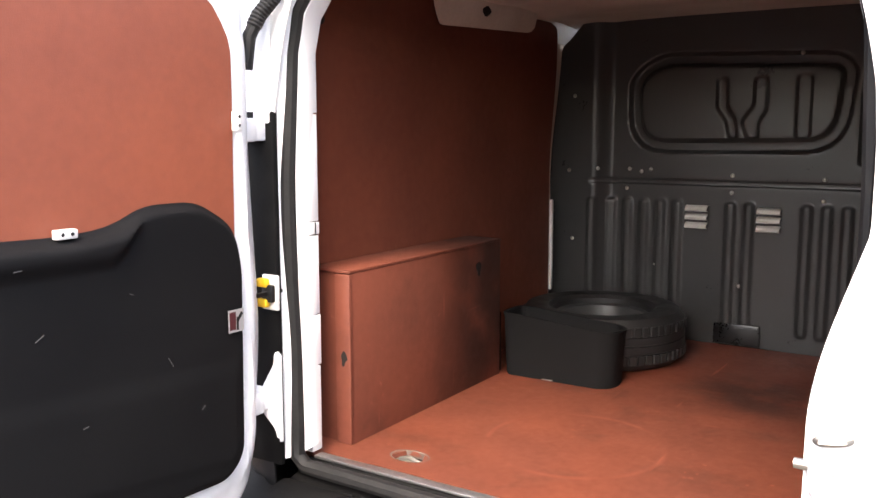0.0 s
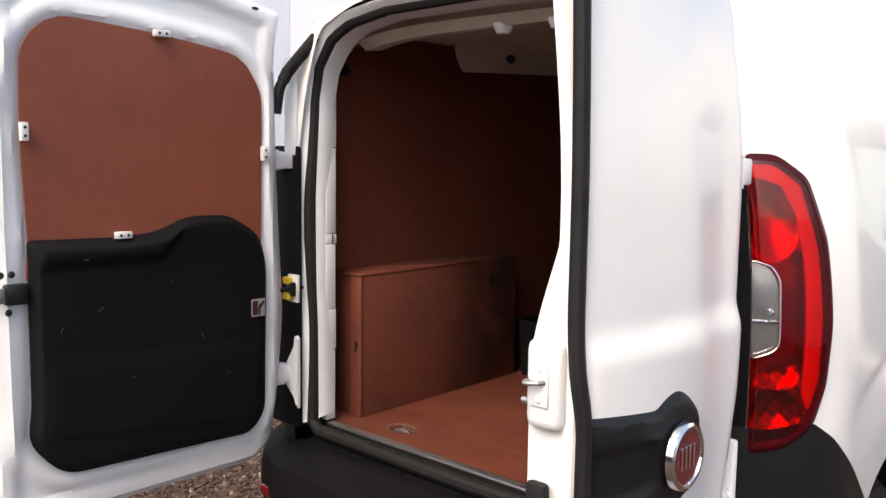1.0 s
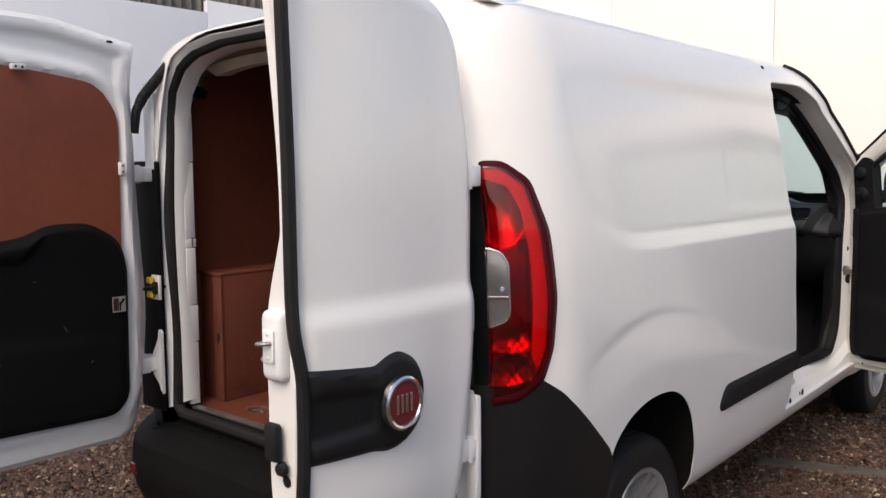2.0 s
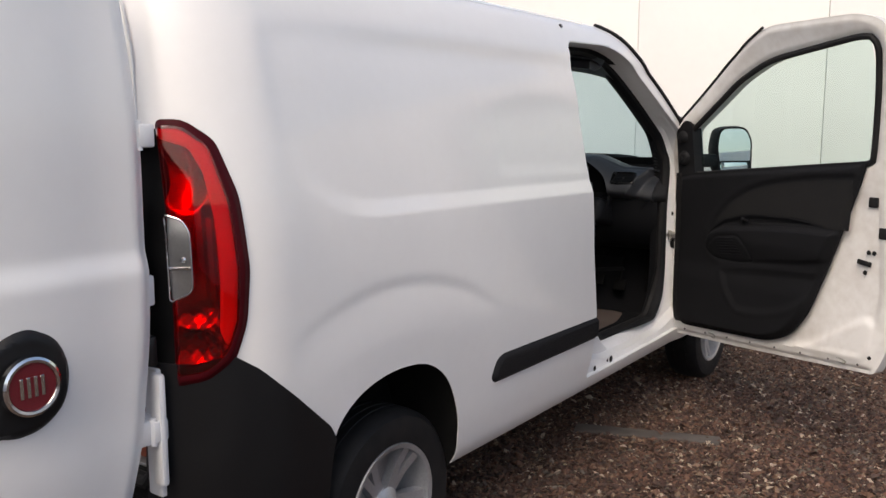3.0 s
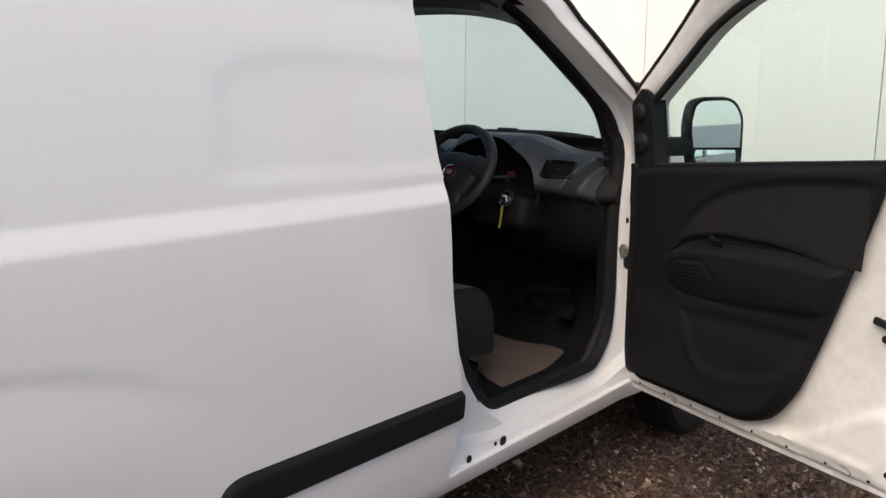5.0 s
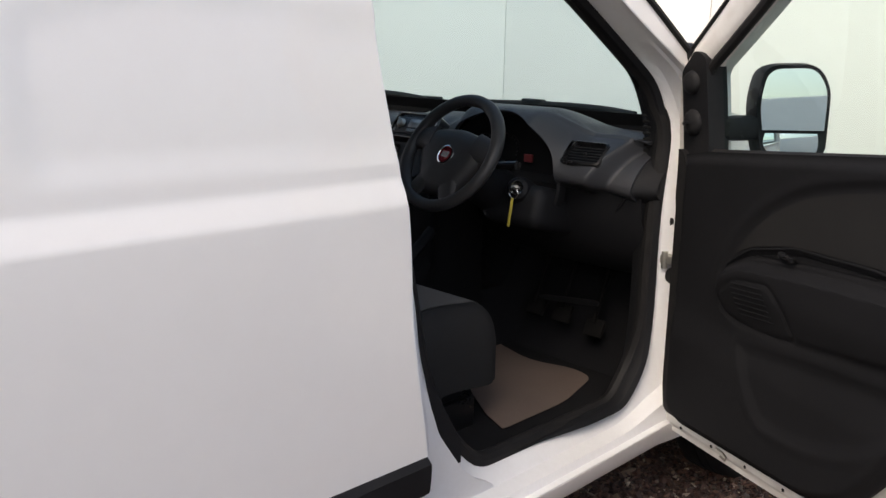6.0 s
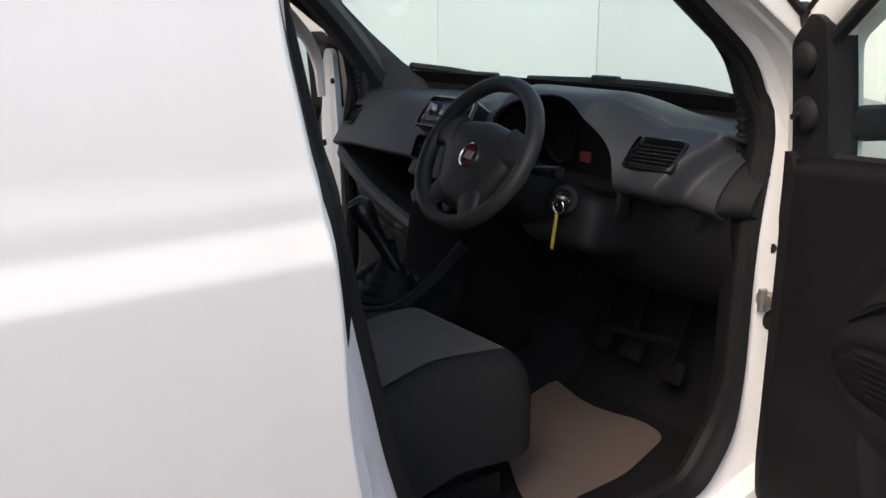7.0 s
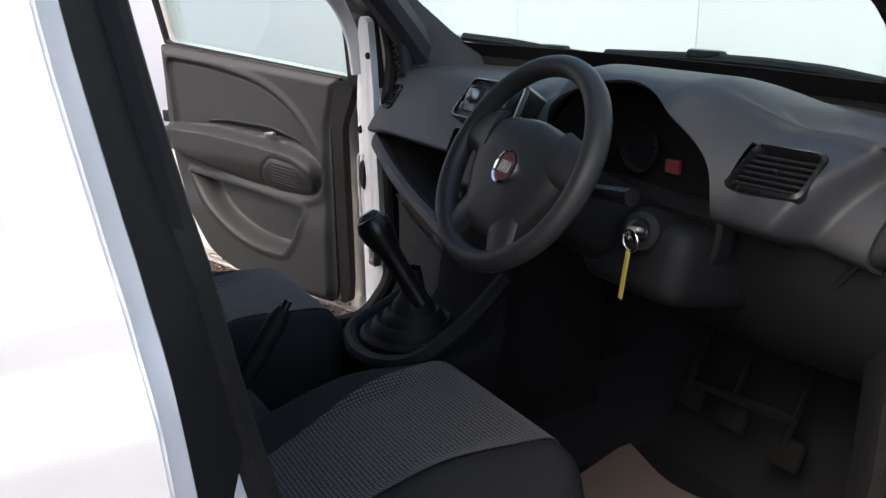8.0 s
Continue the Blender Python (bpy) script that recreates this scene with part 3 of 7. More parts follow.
LAMP = rounded([(-0.087, 1.442), (-0.015, 1.441), (0.052, 1.395), (0.093, 1.27), (0.106, 1.10), (0.094, 0.98), (0.062, 0.905), (0.0, 0.868), (-0.087, 0.855)], 0.02)
SIL = [(-0.30, 0.2), (4.3, 0.2), (4.3, 1.0), (3.95, 1.13), (3.0, 1.30), (2.905, 1.405), (2.36, 1.80), (2.28, 1.90), (-0.30, 1.90)]
sill_cut = lambda u, v: v - (0.325 + 0.012 * u)
us = np.r_[grid(-0.188, 0.22, 0.017), grid(0.24, 3.0, 0.02), grid(3.05, 4.25, 0.05)]
vs = np.r_[grid(0.30, 0.80, 0.02), grid(0.812, 1.14, 0.0125), grid(1.147, 1.25, 0.006), grid(1.265, 1.80, 0.02), grid(1.81, 1.875, 0.013)]
flank = sheet(side, us, vs, [inside(SIL), outside(ARCH), outside(ARCH_F), outside(OPEN), outside(CLAD), outside(LAMP), sill_cut])
part("side_panel", flank, PAINT, van, "glossy white pressed steel flank", thick=0.003)
part("side_panel", mirrored(flank), PAINT, van, "glossy white pressed steel flank", thick=0.003)
def roof_p(u, v):
    x, y, z = side(u, 2.56 - np.abs(v))
    return np.sign(v) * x, y, z + 0.002
part("roof", sheet(roof_p, np.r_[grid(-0.188, 0.22, 0.03), grid(0.26, 2.42, 0.06)], grid(-0.70, 0.70, 0.035), [lambda u, v: 2.44 - 0.35 * (np.abs(v) / 0.69) ** 3 - u], True), PAINT, van, "white roof skin", thick=0.003)
clad = sheet(lambda u, v: side(u, v, 0.007), np.r_[grid(-0.188, 0.22, 0.017), grid(0.24, 0.42, 0.015)], grid(0.28, 0.92, 0.02), [inside(CLAD), outside(ARCH)])
for m in (clad, mirrored(clad)):
    part("bumper_corner", m, CLADDING, van, "black textured plastic bumper corner", thick=0.006)

# the roof hole plug and the roof gutter
for sx in (-1, 1):
    rail = [side(np.array([u]), np.array([v]), 0.002) for u, v in even([(2.20, 1.872), (2.36, 1.797), (2.62, 1.615), (2.895, 1.412), (2.97, 1.335)], 30, False)]
    part("pillar_gutter", tube([(sx * float(a[0]), float(b[0]), float(c[0]) + 0.004) for a, b, c in rail], 0.009, 6), RUBBER, van, "black gutter strip along the windscreen pillar")
x, y, z = side(np.array([1.82]), np.array([1.815]), 0.002)
part("roof_plug", lathe([(0, 0.004), (0.008, 0.003), (0.010, -0.004)], 10, pose(float(x[0]), float(y[0]), float(z[0]), 0, 60, 0)), RUBBER, van)

# black rubbing strip
STRIP = rounded([(1.12, 0.595), (1.15, 0.652), (1.185, 0.666), (1.93, 0.660), (1.93, 0.573), (1.14, 0.573)], 0.018)
def strip_p(u, v, off):
    e = inside(STRIP)(u, v)
    return side(u, v, 0.013 * step(e, -0.002, 0.014) + off)
st = slab(strip_p, grid(1.11, 1.95, 0.012), grid(0.56, 0.68, 0.008), [inside(STRIP), outside(OPEN)], 0.004)
for m in (st, mirrored(st)):
    part("rubbing_strip", m, BLACK, van, "black plastic rubbing strip")

# tail lamps
def lamp_zone(keep, drop=(), lift=0.0, thick=0.003):
    """One pane of the lamp: inside its outline, outside the panes laid over it, with a rounded edge."""
    phis = [inside(keep)] + [outside(d) for d in drop] + [lambda u, v: lamp_phi(u, v) - 0.0005]
    return thicken(sheet(lambda u, v: side(u, v, 0.017 + lift - 0.013 * (1 - step(lamp_phi(u, v), 0.0, 0.018))), grid(-0.092, 0.106, 0.0042), grid(0.82, 1.445, 0.006), phis), thick)


def low(pts):
    """The lamp's foot drawn down a little."""
    return [(u, v if v > 1.0 else 1.0 - 1.2 * (1.0 - v)) for u, v in pts]


LAMP = low(LAMP)
lamp_phi = inside(LAMP)
LENSP = low(rounded([(-0.084, 1.428), (-0.018, 1.426), (0.036, 1.382), (0.068, 1.255), (0.079, 1.10), (0.072, 0.985), (0.046, 0.925), (0.0, 0.892), (-0.084, 0.880)], 0.02))
CLEARP = rounded([(-0.085, 1.231), (-0.043, 1.219), (-0.027, 1.193), (-0.027, 1.062), (-0.041, 1.047), (-0.085, 1.031)], 0.010)
BAND_P = low(rounded([(-0.085, 1.424), (-0.02, 1.421), (0.032, 1.378), (0.064, 1.255), (0.075, 1.10), (0.068, 0.985), (0.046, 0.935), (0.028, 0.965), (0.034, 1.08), (0.030, 1.22), (0.016, 1.322), (-0.012, 1.378), (-0.060, 1.392), (-0.085, 1.400)], 0.010))
band_phi, lens_phi = inside(BAND_P), inside(LENSP)


def bowl(u, v, cu, cv, ru, rv, deep):
    return deep * np.clip(1 - ((u - cu) / ru) ** 2 - ((v - cv) / rv) ** 2, 0, 1)


def reflector(u, v):
    """The silvered chamber behind the red cover: bowls, a stepped shoulder and small facets."""
    u, v = np.asarray(u, float), np.asarray(v, float)
    d = 0.004 - bowl(u, v, -0.035, 1.315, 0.062, 0.085, 0.034) - bowl(u, v, -0.030, 0.915, 0.060, 0.055, 0.030) - bowl(u, v, -0.025, 1.000, 0.050, 0.035, 0.022)
    d = d - 0.016 * bump_at(u, 0.014, 0.008, 0.006) * step(v, 0.99, 1.02) * step(1.25 - v, 0.0, 0.03)
    d = d + 0.0016 * np.sin(190 * u + 3) * np.sin(170 * v) * step(1.02 - v, 0.0, 0.03)
    return side(u, v, d)


def bump_at(x, c, half, soft):
    return step(half + soft - np.abs(np.asarray(x, float) - c), 0.0, soft)


for flip in (False, True):
    mm = mirrored if flip else (lambda m: m)
    lamp = part("tail_lamp", mm(lamp_zone(LAMP, [LENSP], 0.0, 0.02)), LENSRIM, van, "tall red tail lamp cluster with a clear reversing lens")
    part("reflector", mm(sheet(reflector, grid(-0.092, 0.094, 0.0035), grid(0.83, 1.44, 0.0045), [lens_phi, outside(CLEARP)])), SILVERED, lamp, "silvered reflector chamber", thick=0.002)
    part("light_band", mm(sheet(lambda u, v: side(u, v, 0.006 + 0.003 * step(band_phi(u, v), 0.0, 0.006)), grid(-0.092, 0.094, 0.0035), grid(0.83, 1.44, 0.0045), [band_phi])), DIFFUSER, lamp, "pale light band under the red cover", thick=0.004)
    part("red_cover", mm(lamp_zone(LENSP, [CLEARP], 0.0, 0.0015)), REDGLASS, lamp, "clear red moulded cover")
    clear = part("clear_lens", mm(sheet(lambda u, v: side(u, v, 0.004 + 0.006 * np.abs(np.sin((v - 1.03) * 16))), grid(-0.094, -0.02, 0.004), grid(1.03, 1.235, 0.005), [inside(CLEARP)])), CLEAR, lamp, "clear silver reversing lens", thick=0.002)
    part("lens_edge", mm(tube([tuple(float(c[0]) for c in side(np.array([uu]), np.array([vv]), 0.016)) for uu, vv in even(CLEARP, 60)], 0.0016, 6, True)), CHROME, clear)
    part("reflector_rib", mm(tube([tuple(float(c[0]) for c in side(np.array([uu]), np.array([1.108]), 0.012)) for uu in (-0.084, -0.06, -0.03)], 0.0028, 6)), CHROME, clear)
    part("bulb", mm(lathe([(0, 0.006), (0.005, 0.005), (0.007, 0.0)], 12, look(tuple(float(c[0]) for c in side(np.array([-0.046]), np.array([1.128]), 0.012)), (0.9, 9.0, 1.128)))), CHROME, clear, "bright reversing bulb")

# ---- rear opening: frame, seal, sill, bumper ----
HALF = [(0.0, 1.835), (0.31, 1.83), (0.47, 1.805), (0.545, 1.765), (0.605, 1.69), (0.632, 1.58), (0.645, 1.30), (0.645, 1.0), (0.636, 0.70), (0.632, 0.555)]
LOOP = even(HALF + [(0.0, 0.548)] + [(-x, z) for x, z in reversed(HALF[1:])], 96)
def ring(scale_x, scale_z, y, lift=0.0):
    return [(x * scale_x, y, 1.19 + (z - 1.19) * scale_z + lift) for x, z in LOOP]
outer = [(math.copysign(min(abs(x) * 1.09, 0.705), x), -0.035, 1.19 + (z - 1.19) * 1.03) for x, z in LOOP]
FR = [outer, ring(1.03, 1.01, -0.02), ring(1.0, 1.0, 0.0), ring(0.985, 0.985, 0.012), ring(0.980, 0.978, 0.05), ring(0.985, 0.972, 0.07), ring(1.10, 0.975, 0.09)]
lo_i = [i for i in range(96) if 1.19 + (LOOP[i][1] - 1.19) < 0.575]
part("rear_frame", loft([f[lo_i[-1] + 1:] + f[:lo_i[0]] for f in FR], False), JAMB, van, "white painted rear door frame", thick=0.002)
SEALP = [(x * 1.012, 0.006 + 0.005 * math.sin(9 * z), 1.19 + (z - 1.19) * 1.006) for x, z in LOOP]
part("door_seal", tube(SEALP, 0.0205, 10, True), RUBBER, van, "thick black rubber seal round the rear opening")
for sx in (-1, 1):
    part("lamp_side_strip", moved(block((0.652, -0.048, 0.56 if sx < 0 else 0.875), (0.70, -0.030, 1.385) if sx > 0 else (0.80, -0.030, 1.45), 0.006), Matrix.Diagonal((sx, 1, 1, 1))), SILL, van, "black strip beside the door hinge")
    edge = slab(lambda u, v, o: side(u, v, 0.004 + o), grid(-0.186, -0.086, 0.01), grid(0.86, 1.42, 0.03), [inside(rounded([(-0.186, 0.87), (-0.0875, 0.87), (-0.0875, 1.425), (-0.14, 1.425), (-0.186, 1.39)], 0.01))], 0.004)
    part("lamp_edge_strip", mirrored(edge) if sx < 0 else edge, SILL, van, "black strip between lamp and door")
    if sx < 0:
        part("gutter_cover", moved(block((0.66, -0.052, 1.42), (0.715, -0.036, 1.72), 0.01), Matrix.Diagonal((sx, 1, 1, 1))), JAMB, van)
    for zz in (0.735, 1.405):
        hinge = part("hinge", moved(block((0.675, -0.085, zz - 0.026), (0.735 + 0.036 * (sx > 0), -0.045, zz + 0.026), 0.006), Matrix.Diagonal((sx, 1, 1, 1))), JAMB, van, "white painted steel hinge")
        part("hinge_pin", rod((sx * (0.715 + 0.045 * (sx > 0)), -0.080, zz - 0.032), (sx * (0.715 + 0.045 * (sx > 0)), -0.080, zz + 0.032), 0.008), JAMB, hinge)
# stepped covers and slots on the inner side of the left rear pillar
for z0, z1 in ((1.448, 1.62), (1.176, 1.445), (1.142, 1.173), (0.935, 1.139), (0.80, 0.932), (0.57, 0.797)):
    part("pillar_cover", block((-0.650, 0.046, z0), (-0.6285 - 0.001 * (z1 > 1.5), 0.086 + 0.003 * math.sin(40 * z0), z1), 0.002), JAMB, van, "white plastic pillar cover")
for zz in (1.158, 0.667):
    part("pillar_slot", block((-0.640, 0.070, zz - 0.014), (-0.6275, 0.075, zz + 0.014), 0.001), INK, van)
# the gusset below the left lower hinge
part("hinge_gusset", slab(lambda u, v, off: (u, -0.050 + off, v), grid(-0.70, -0.62, 0.01), grid(0.58, 0.86, 0.01), [inside(rounded([(-0.70, 0.76), (-0.655, 0.83), (-0.655, 0.86), (-0.640, 0.86), (-0.640, 0.60), (-0.655, 0.66), (-0.70, 0.70)], 0.01))], 0.012), JAMB, van)
sill_part = part("rear_sill", loft([[(-0.66, y, z), (-0.30, y, z), (0.0, y, z), (0.30, y, z), (0.66, y, z)] for y, z in ((0.052, 0.556), (0.035, 0.545), (0.02, 0.520), (-0.01, 0.512), (-0.03, 0.520), (-0.06, 0.518), (-0.10, 0.512), (-0.125, 0.495))], False), SILL, van, "scuffed black plastic loading sill")
for k in range(14):
    part("sill_rib", block((-0.50 + 0.075 * k, -0.018, 0.512), (-0.45 + 0.075 * k, -0.008, 0.519), 0.002), SILL, sill_part)
part("sill_strip", block((-0.625, 0.045, 0.556), (0.625, 0.075, 0.5645), 0.002), ALU, van, "worn aluminium threshold strip")
bx = np.linspace(-0.86, 0.86, 29)
def bump_prof(x):
    e = max(0.0, (abs(x) - 0.52) / 0.36)
    back = 0.20 * min(1, e) ** 2.2
    return [(x, y + back, z) for y, z in ((-0.10, 0.515), (-0.15, 0.505), (-0.185, 0.485), (-0.195, 0.45), (-0.20, 0.40), (-0.19, 0.33), (-0.16, 0.26), (-0.05, 0.23))]
bump = part("rear_bumper", loft([bump_prof(x) for x in bx], False), SILL, van, "black textured plastic rear bumper", thick=0.004)
for sx in (-1, 1):
    part("reflector", block((sx * 0.60 - 0.07, -0.185, 0.375), (sx * 0.60 + 0.07, -0.165, 0.41), 0.006), LENS, bump, "red bumper reflector")

# ---- load space ----
FL = 0.560
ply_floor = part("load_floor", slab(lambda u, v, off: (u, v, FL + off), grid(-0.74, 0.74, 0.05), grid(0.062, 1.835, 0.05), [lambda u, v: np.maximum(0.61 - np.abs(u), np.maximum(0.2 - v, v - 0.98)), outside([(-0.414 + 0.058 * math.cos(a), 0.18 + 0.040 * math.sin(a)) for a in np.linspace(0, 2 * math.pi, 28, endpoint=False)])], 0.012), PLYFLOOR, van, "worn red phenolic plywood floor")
ringm = [(-0.414 + r * math.cos(a), 0.18 + r * 0.69 * math.sin(a)) for r in (0.058,) for a in np.linspace(0, 2 * math.pi, 28, endpoint=False)]
part("hole_edge", loft([[(x, y, FL + 0.0015) for x, y in ringm], [(-0.414 + (x + 0.414) * 0.9, 0.18 + (y - 0.18) * 0.9, FL + 0.001) for x, y in ringm], [(x, y, FL - 0.02) for x, y in ringm]]), MATPAPER, ply_floor, "bare wood edge of the tie-down hole")
part("tie_down", join(block((-0.48, 0.13, FL - 0.035), (-0.35, 0.23, FL - 0.028), 0.002), tube([(-0.45, 0.18, FL - 0.026), (-0.445, 0.18, FL - 0.012), (-0.414, 0.18, FL - 0.004), (-0.383, 0.18, FL - 0.012), (-0.378, 0.18, FL - 0.026)], 0.006, 8)), ZINC, van, "steel tie-down ring in the floor")

PLYW = rounded([(0.09, 0.56), (0.09, 1.56), (0.15, 1.66), (0.22, 1.765), (0.32, 1.828), (1.66, 1.832), (1.675, 0.56)], [0, .05, .06, .08, .06, .02, 0])
def lining(u, v, off):
    return -(0.735 - 0.03 * step(v, 1.2, 1.75)) + off, u, v
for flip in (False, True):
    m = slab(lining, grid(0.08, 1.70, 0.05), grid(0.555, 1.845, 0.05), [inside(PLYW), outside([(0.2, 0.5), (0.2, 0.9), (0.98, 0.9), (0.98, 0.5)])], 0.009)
    part("wall_lining", mirrored(m) if flip else m, SHADED_PLY, van, "red phenolic plywood wall lining")
for sx in (-1, 1):
    for lo, hi in (((0.592, 0.171, FL), (0.604, 0.99, 1.03)), ((0.606, 0.171, FL), (0.733, 0.183, 1.03)), ((0.606, 0.978, FL), (0.733, 0.99, 1.03))):
        part("arch_box_board", moved(block(lo, hi, 0.002), Matrix.Diagonal((sx, 1, 1, 1))), PLYBOX, van, "red plywood wheel arch box with a soiled face")
part("box_batten", block((-0.640, 0.158, FL + 0.001), (-0.590, 0.171, 1.028), 0.003), PLYBOX, van, "plywood edge batten of the arch box")
part("box_lid", block((-0.733, 0.160, 1.0302), (-0.590, 0.992, 1.0385), 0.002), PLYBOX, van, "top board of the arch box")
x0 = -0.5865
part("box_knot", slab(lambda u, v, o: (-0.5905 + o, u, v), grid(0.80, 0.88, 0.003), grid(0.91, 1.0, 0.003), [inside(rounded([(0.822, 0.972), (0.846, 0.976), (0.858, 0.962), (0.850, 0.945), (0.846, 0.928), (0.834, 0.930), (0.835, 0.945), (0.822, 0.955)], 0.006))], 0.001), INK, van, "dark hole in the arch box face")
part("box_stain", slab(lambda u, v, o: (u, 0.1575 - o, v), grid(-0.64, -0.59, 0.002), grid(0.74, 0.86, 0.003), [inside(rounded([(-0.622, 0.806), (-0.612, 0.822), (-0.603, 0.812), (-0.598, 0.797), (-0.606, 0.792), (-0.611, 0.776), (-0.620, 0.780), (-0.618, 0.793)], 0.004))], 0.0008), INK, van, "dark scuff on the box edge")

# inner body side above and beside the lining, left and right
for flip in (False, True):
    mm = mirrored if flip else (lambda m: m)
    part("inner_side", mm(sheet(lambda u, v: (-(0.79 - 0.045 * step(v, 1.2, 1.80)), u, v), grid(0.10, 1.86, 0.03), grid(0.55, 1.765, 0.03), [outside([(0.26, 0.40), (0.26, 0.83), (1.06, 0.83), (1.06, 0.40)])], True)), DUSTY, van, "dusty white inner body side", thick=0.002)
    rail = part("roof_rail_panel", mm(slab(lambda u, v, off: (-(0.690 - 0.25 * (v - 1.74)) + off, u, v), grid(0.66, 1.52, 0.02), grid(1.73, 1.85, 0.02), [inside(rounded([(0.68, 1.845), (0.71, 1.79), (0.76, 1.738), (1.36, 1.768), (1.40, 1.78), (1.40, 1.845)], 0.015)), outside([(1.03 + 0.035 * math.cos(a), 1.808 + 0.018 * math.sin(a)) for a in np.linspace(0, 2 * math.pi, 20, endpoint=False)])], 0.004)), DUSTY, van, "dusty white roof rail gusset with an oval hole")
    part("hole_dark", mm(block((-0.685, 0.98, 1.785), (-0.680, 1.08, 1.83), 0.001)), BLACK, rail)
    part("lining_grommet", mm(lathe([(0, 0.006), (0.034, 0.004), (0.040, 0)], 16, pose(-0.70, 0.17, 1.70, 0, 75, 0) @ Matrix.Diagonal((0.6, 1, 1, 1)))), RUBBER, van, "black oval body grommet")
part("roof_lining", sheet(lambda u, v: (v, u, 1.856 + 0.005 * np.cos(2 * np.pi * u / 0.42) - 0.014 * (v / 0.66) ** 4), grid(0.06, 1.86, 0.03), grid(-0.715, 0.715, 0.055)), DUSTY, van, "dusty bare white roof underside")
head = part("rear_header", loft([[(x, y, z - 0.04 * (x / 0.6) ** 4) for x in np.linspace(-0.55, 0.55, 15)] for y, z in ((0.10, 1.80), (0.14, 1.775), (0.20, 1.78), (0.24, 1.815))], False), DUSTY, van, "dusty rear roof beam")
for xx in (-0.02, 0.16):
    part("header_clip", lathe([(0.0, -0.028), (0.018, -0.026), (0.030, 0.0), (0.032, 0.012)], 12, pose(xx, 0.155, 1.782)), WHITEPL, head, "white plastic clip")

# bulkhead with its pressings
def pressed(x, z):
    d = np.zeros_like(x)
    w = inside(rounded([(-0.44, 1.33), (0.35, 1.335), (0.38, 1.63), (0.33, 1.675), (-0.33, 1.70), (-0.45, 1.62)], 0.14))(x, z)
    d = d - 0.022 * (step(w, -0.02, 0.0) - step(w, 0.025, 0.045))
    for pts in ([(0.185, 1.375), (0.185, 1.615), (0.24, 1.615), (0.24, 1.375)], [(0.01, 1.375), (-0.015, 1.44), (0.03, 1.50), (0.03, 1.61), (0.085, 1.61), (0.085, 1.48), (0.055, 1.44), (0.06, 1.375)],
                [(-0.11, 1.61), (-0.11, 1.49), (-0.07, 1.44), (-0.06, 1.375), (-0.02, 1.375), (-0.03, 1.45), (-0.065, 1.50), (-0.065, 1.61)], [(0.405, 1.28), (0.405, 1.55), (0.455, 1.55), (0.455, 1.28)]):
        p = inside(rounded(pts, 0.02))(x, z)
        d = d - 0.012 * step(p, -0.004, 0.010)
    d = d - 0.010 * (step(z, 1.185, 1.195) - step(z, 1.205, 1.215)) * step(x, -0.62, -0.58)
    for k in range(-9, 9):
        xc = 0.07 * k + 0.035
        if not (-0.24 < xc < -0.09 or 0.04 < xc < 0.18):
            p = inside(rounded([(xc - 0.02, 0.62), (xc - 0.02, 1.13), (xc + 0.02, 1.13), (xc + 0.02, 0.62)], 0.02))(x, z)
            d = d + 0.011 * step(p, -0.005, 0.012)
    d = d + 0.05 * step(-x, 0.52, 0.60) * step(z, 0.3, 0.6)
    return d


bulk = part("bulkhead", sheet(lambda u, v: (u, 1.84 - pressed(u, v), v), grid(-0.80, 0.80, 0.0066), grid(0.56, 1.86, 0.0068), [lambda u, v: x_of(np.minimum(v, 1.78)) - 0.055 - 0.9 * np.maximum(v - 1.76, 0) - np.abs(u)]), BULK, van, "pressed black steel bulkhead between load space and cab")
for xc in (-0.163, 0.112):
    for k in range(3):
        zc = 1.098 - 0.034 * k
        part("vent_louvre", loft([[(xc - 0.045, 1.838, zc - 0.010), (xc + 0.045, 1.838, zc - 0.010)], [(xc - 0.044, 1.812, zc - 0.009), (xc + 0.044, 1.812, zc - 0.009)], [(xc - 0.043, 1.808, zc - 0.004), (xc + 0.043, 1.808, zc - 0.004)], [(xc - 0.043, 1.814, zc + 0.006), (xc + 0.043, 1.814, zc + 0.006)], [(xc - 0.045, 1.836, zc + 0.014), (xc + 0.045, 1.836, zc + 0.014)]], False), BRIGHT, bulk, "bare pressed vent louvre")
for xx, zz in ((-0.57, 1.25), (-0.45, 1.25), (-0.40, 1.24), (-0.033, 1.232), (0.30, 1.225), (-0.033, 1.165), (-0.36, 1.25), (-0.46, 1.17), (-0.33, 0.86), (0.01, 0.80), (0.20, 1.69), (0.43, 1.42), (0.30, 1.145), (-0.68, 0.95), (-0.70, 1.24), (-0.68, 1.55)):
    part("bolt", lathe([(0, -0.006), (0.005, -0.005), (0.006, 0.0), (0.009, 0.002)], 8, pose(xx, 1.837 - (0.05 if xx < -0.56 else 0), zz, -90, 0, 0)), ZINC, bulk)
part("floor_bracket", block((-0.08, 1.825, 0.565), (0.10, 1.838, 0.65), 0.006), SHINY, bulk, "black bracket at the bulkhead foot")
part("bare_edge", block((-0.735, 1.672, 0.74), (-0.722, 1.69, 1.12), 0.003), WHITEPL, van, "bare white edge of the inner body side")

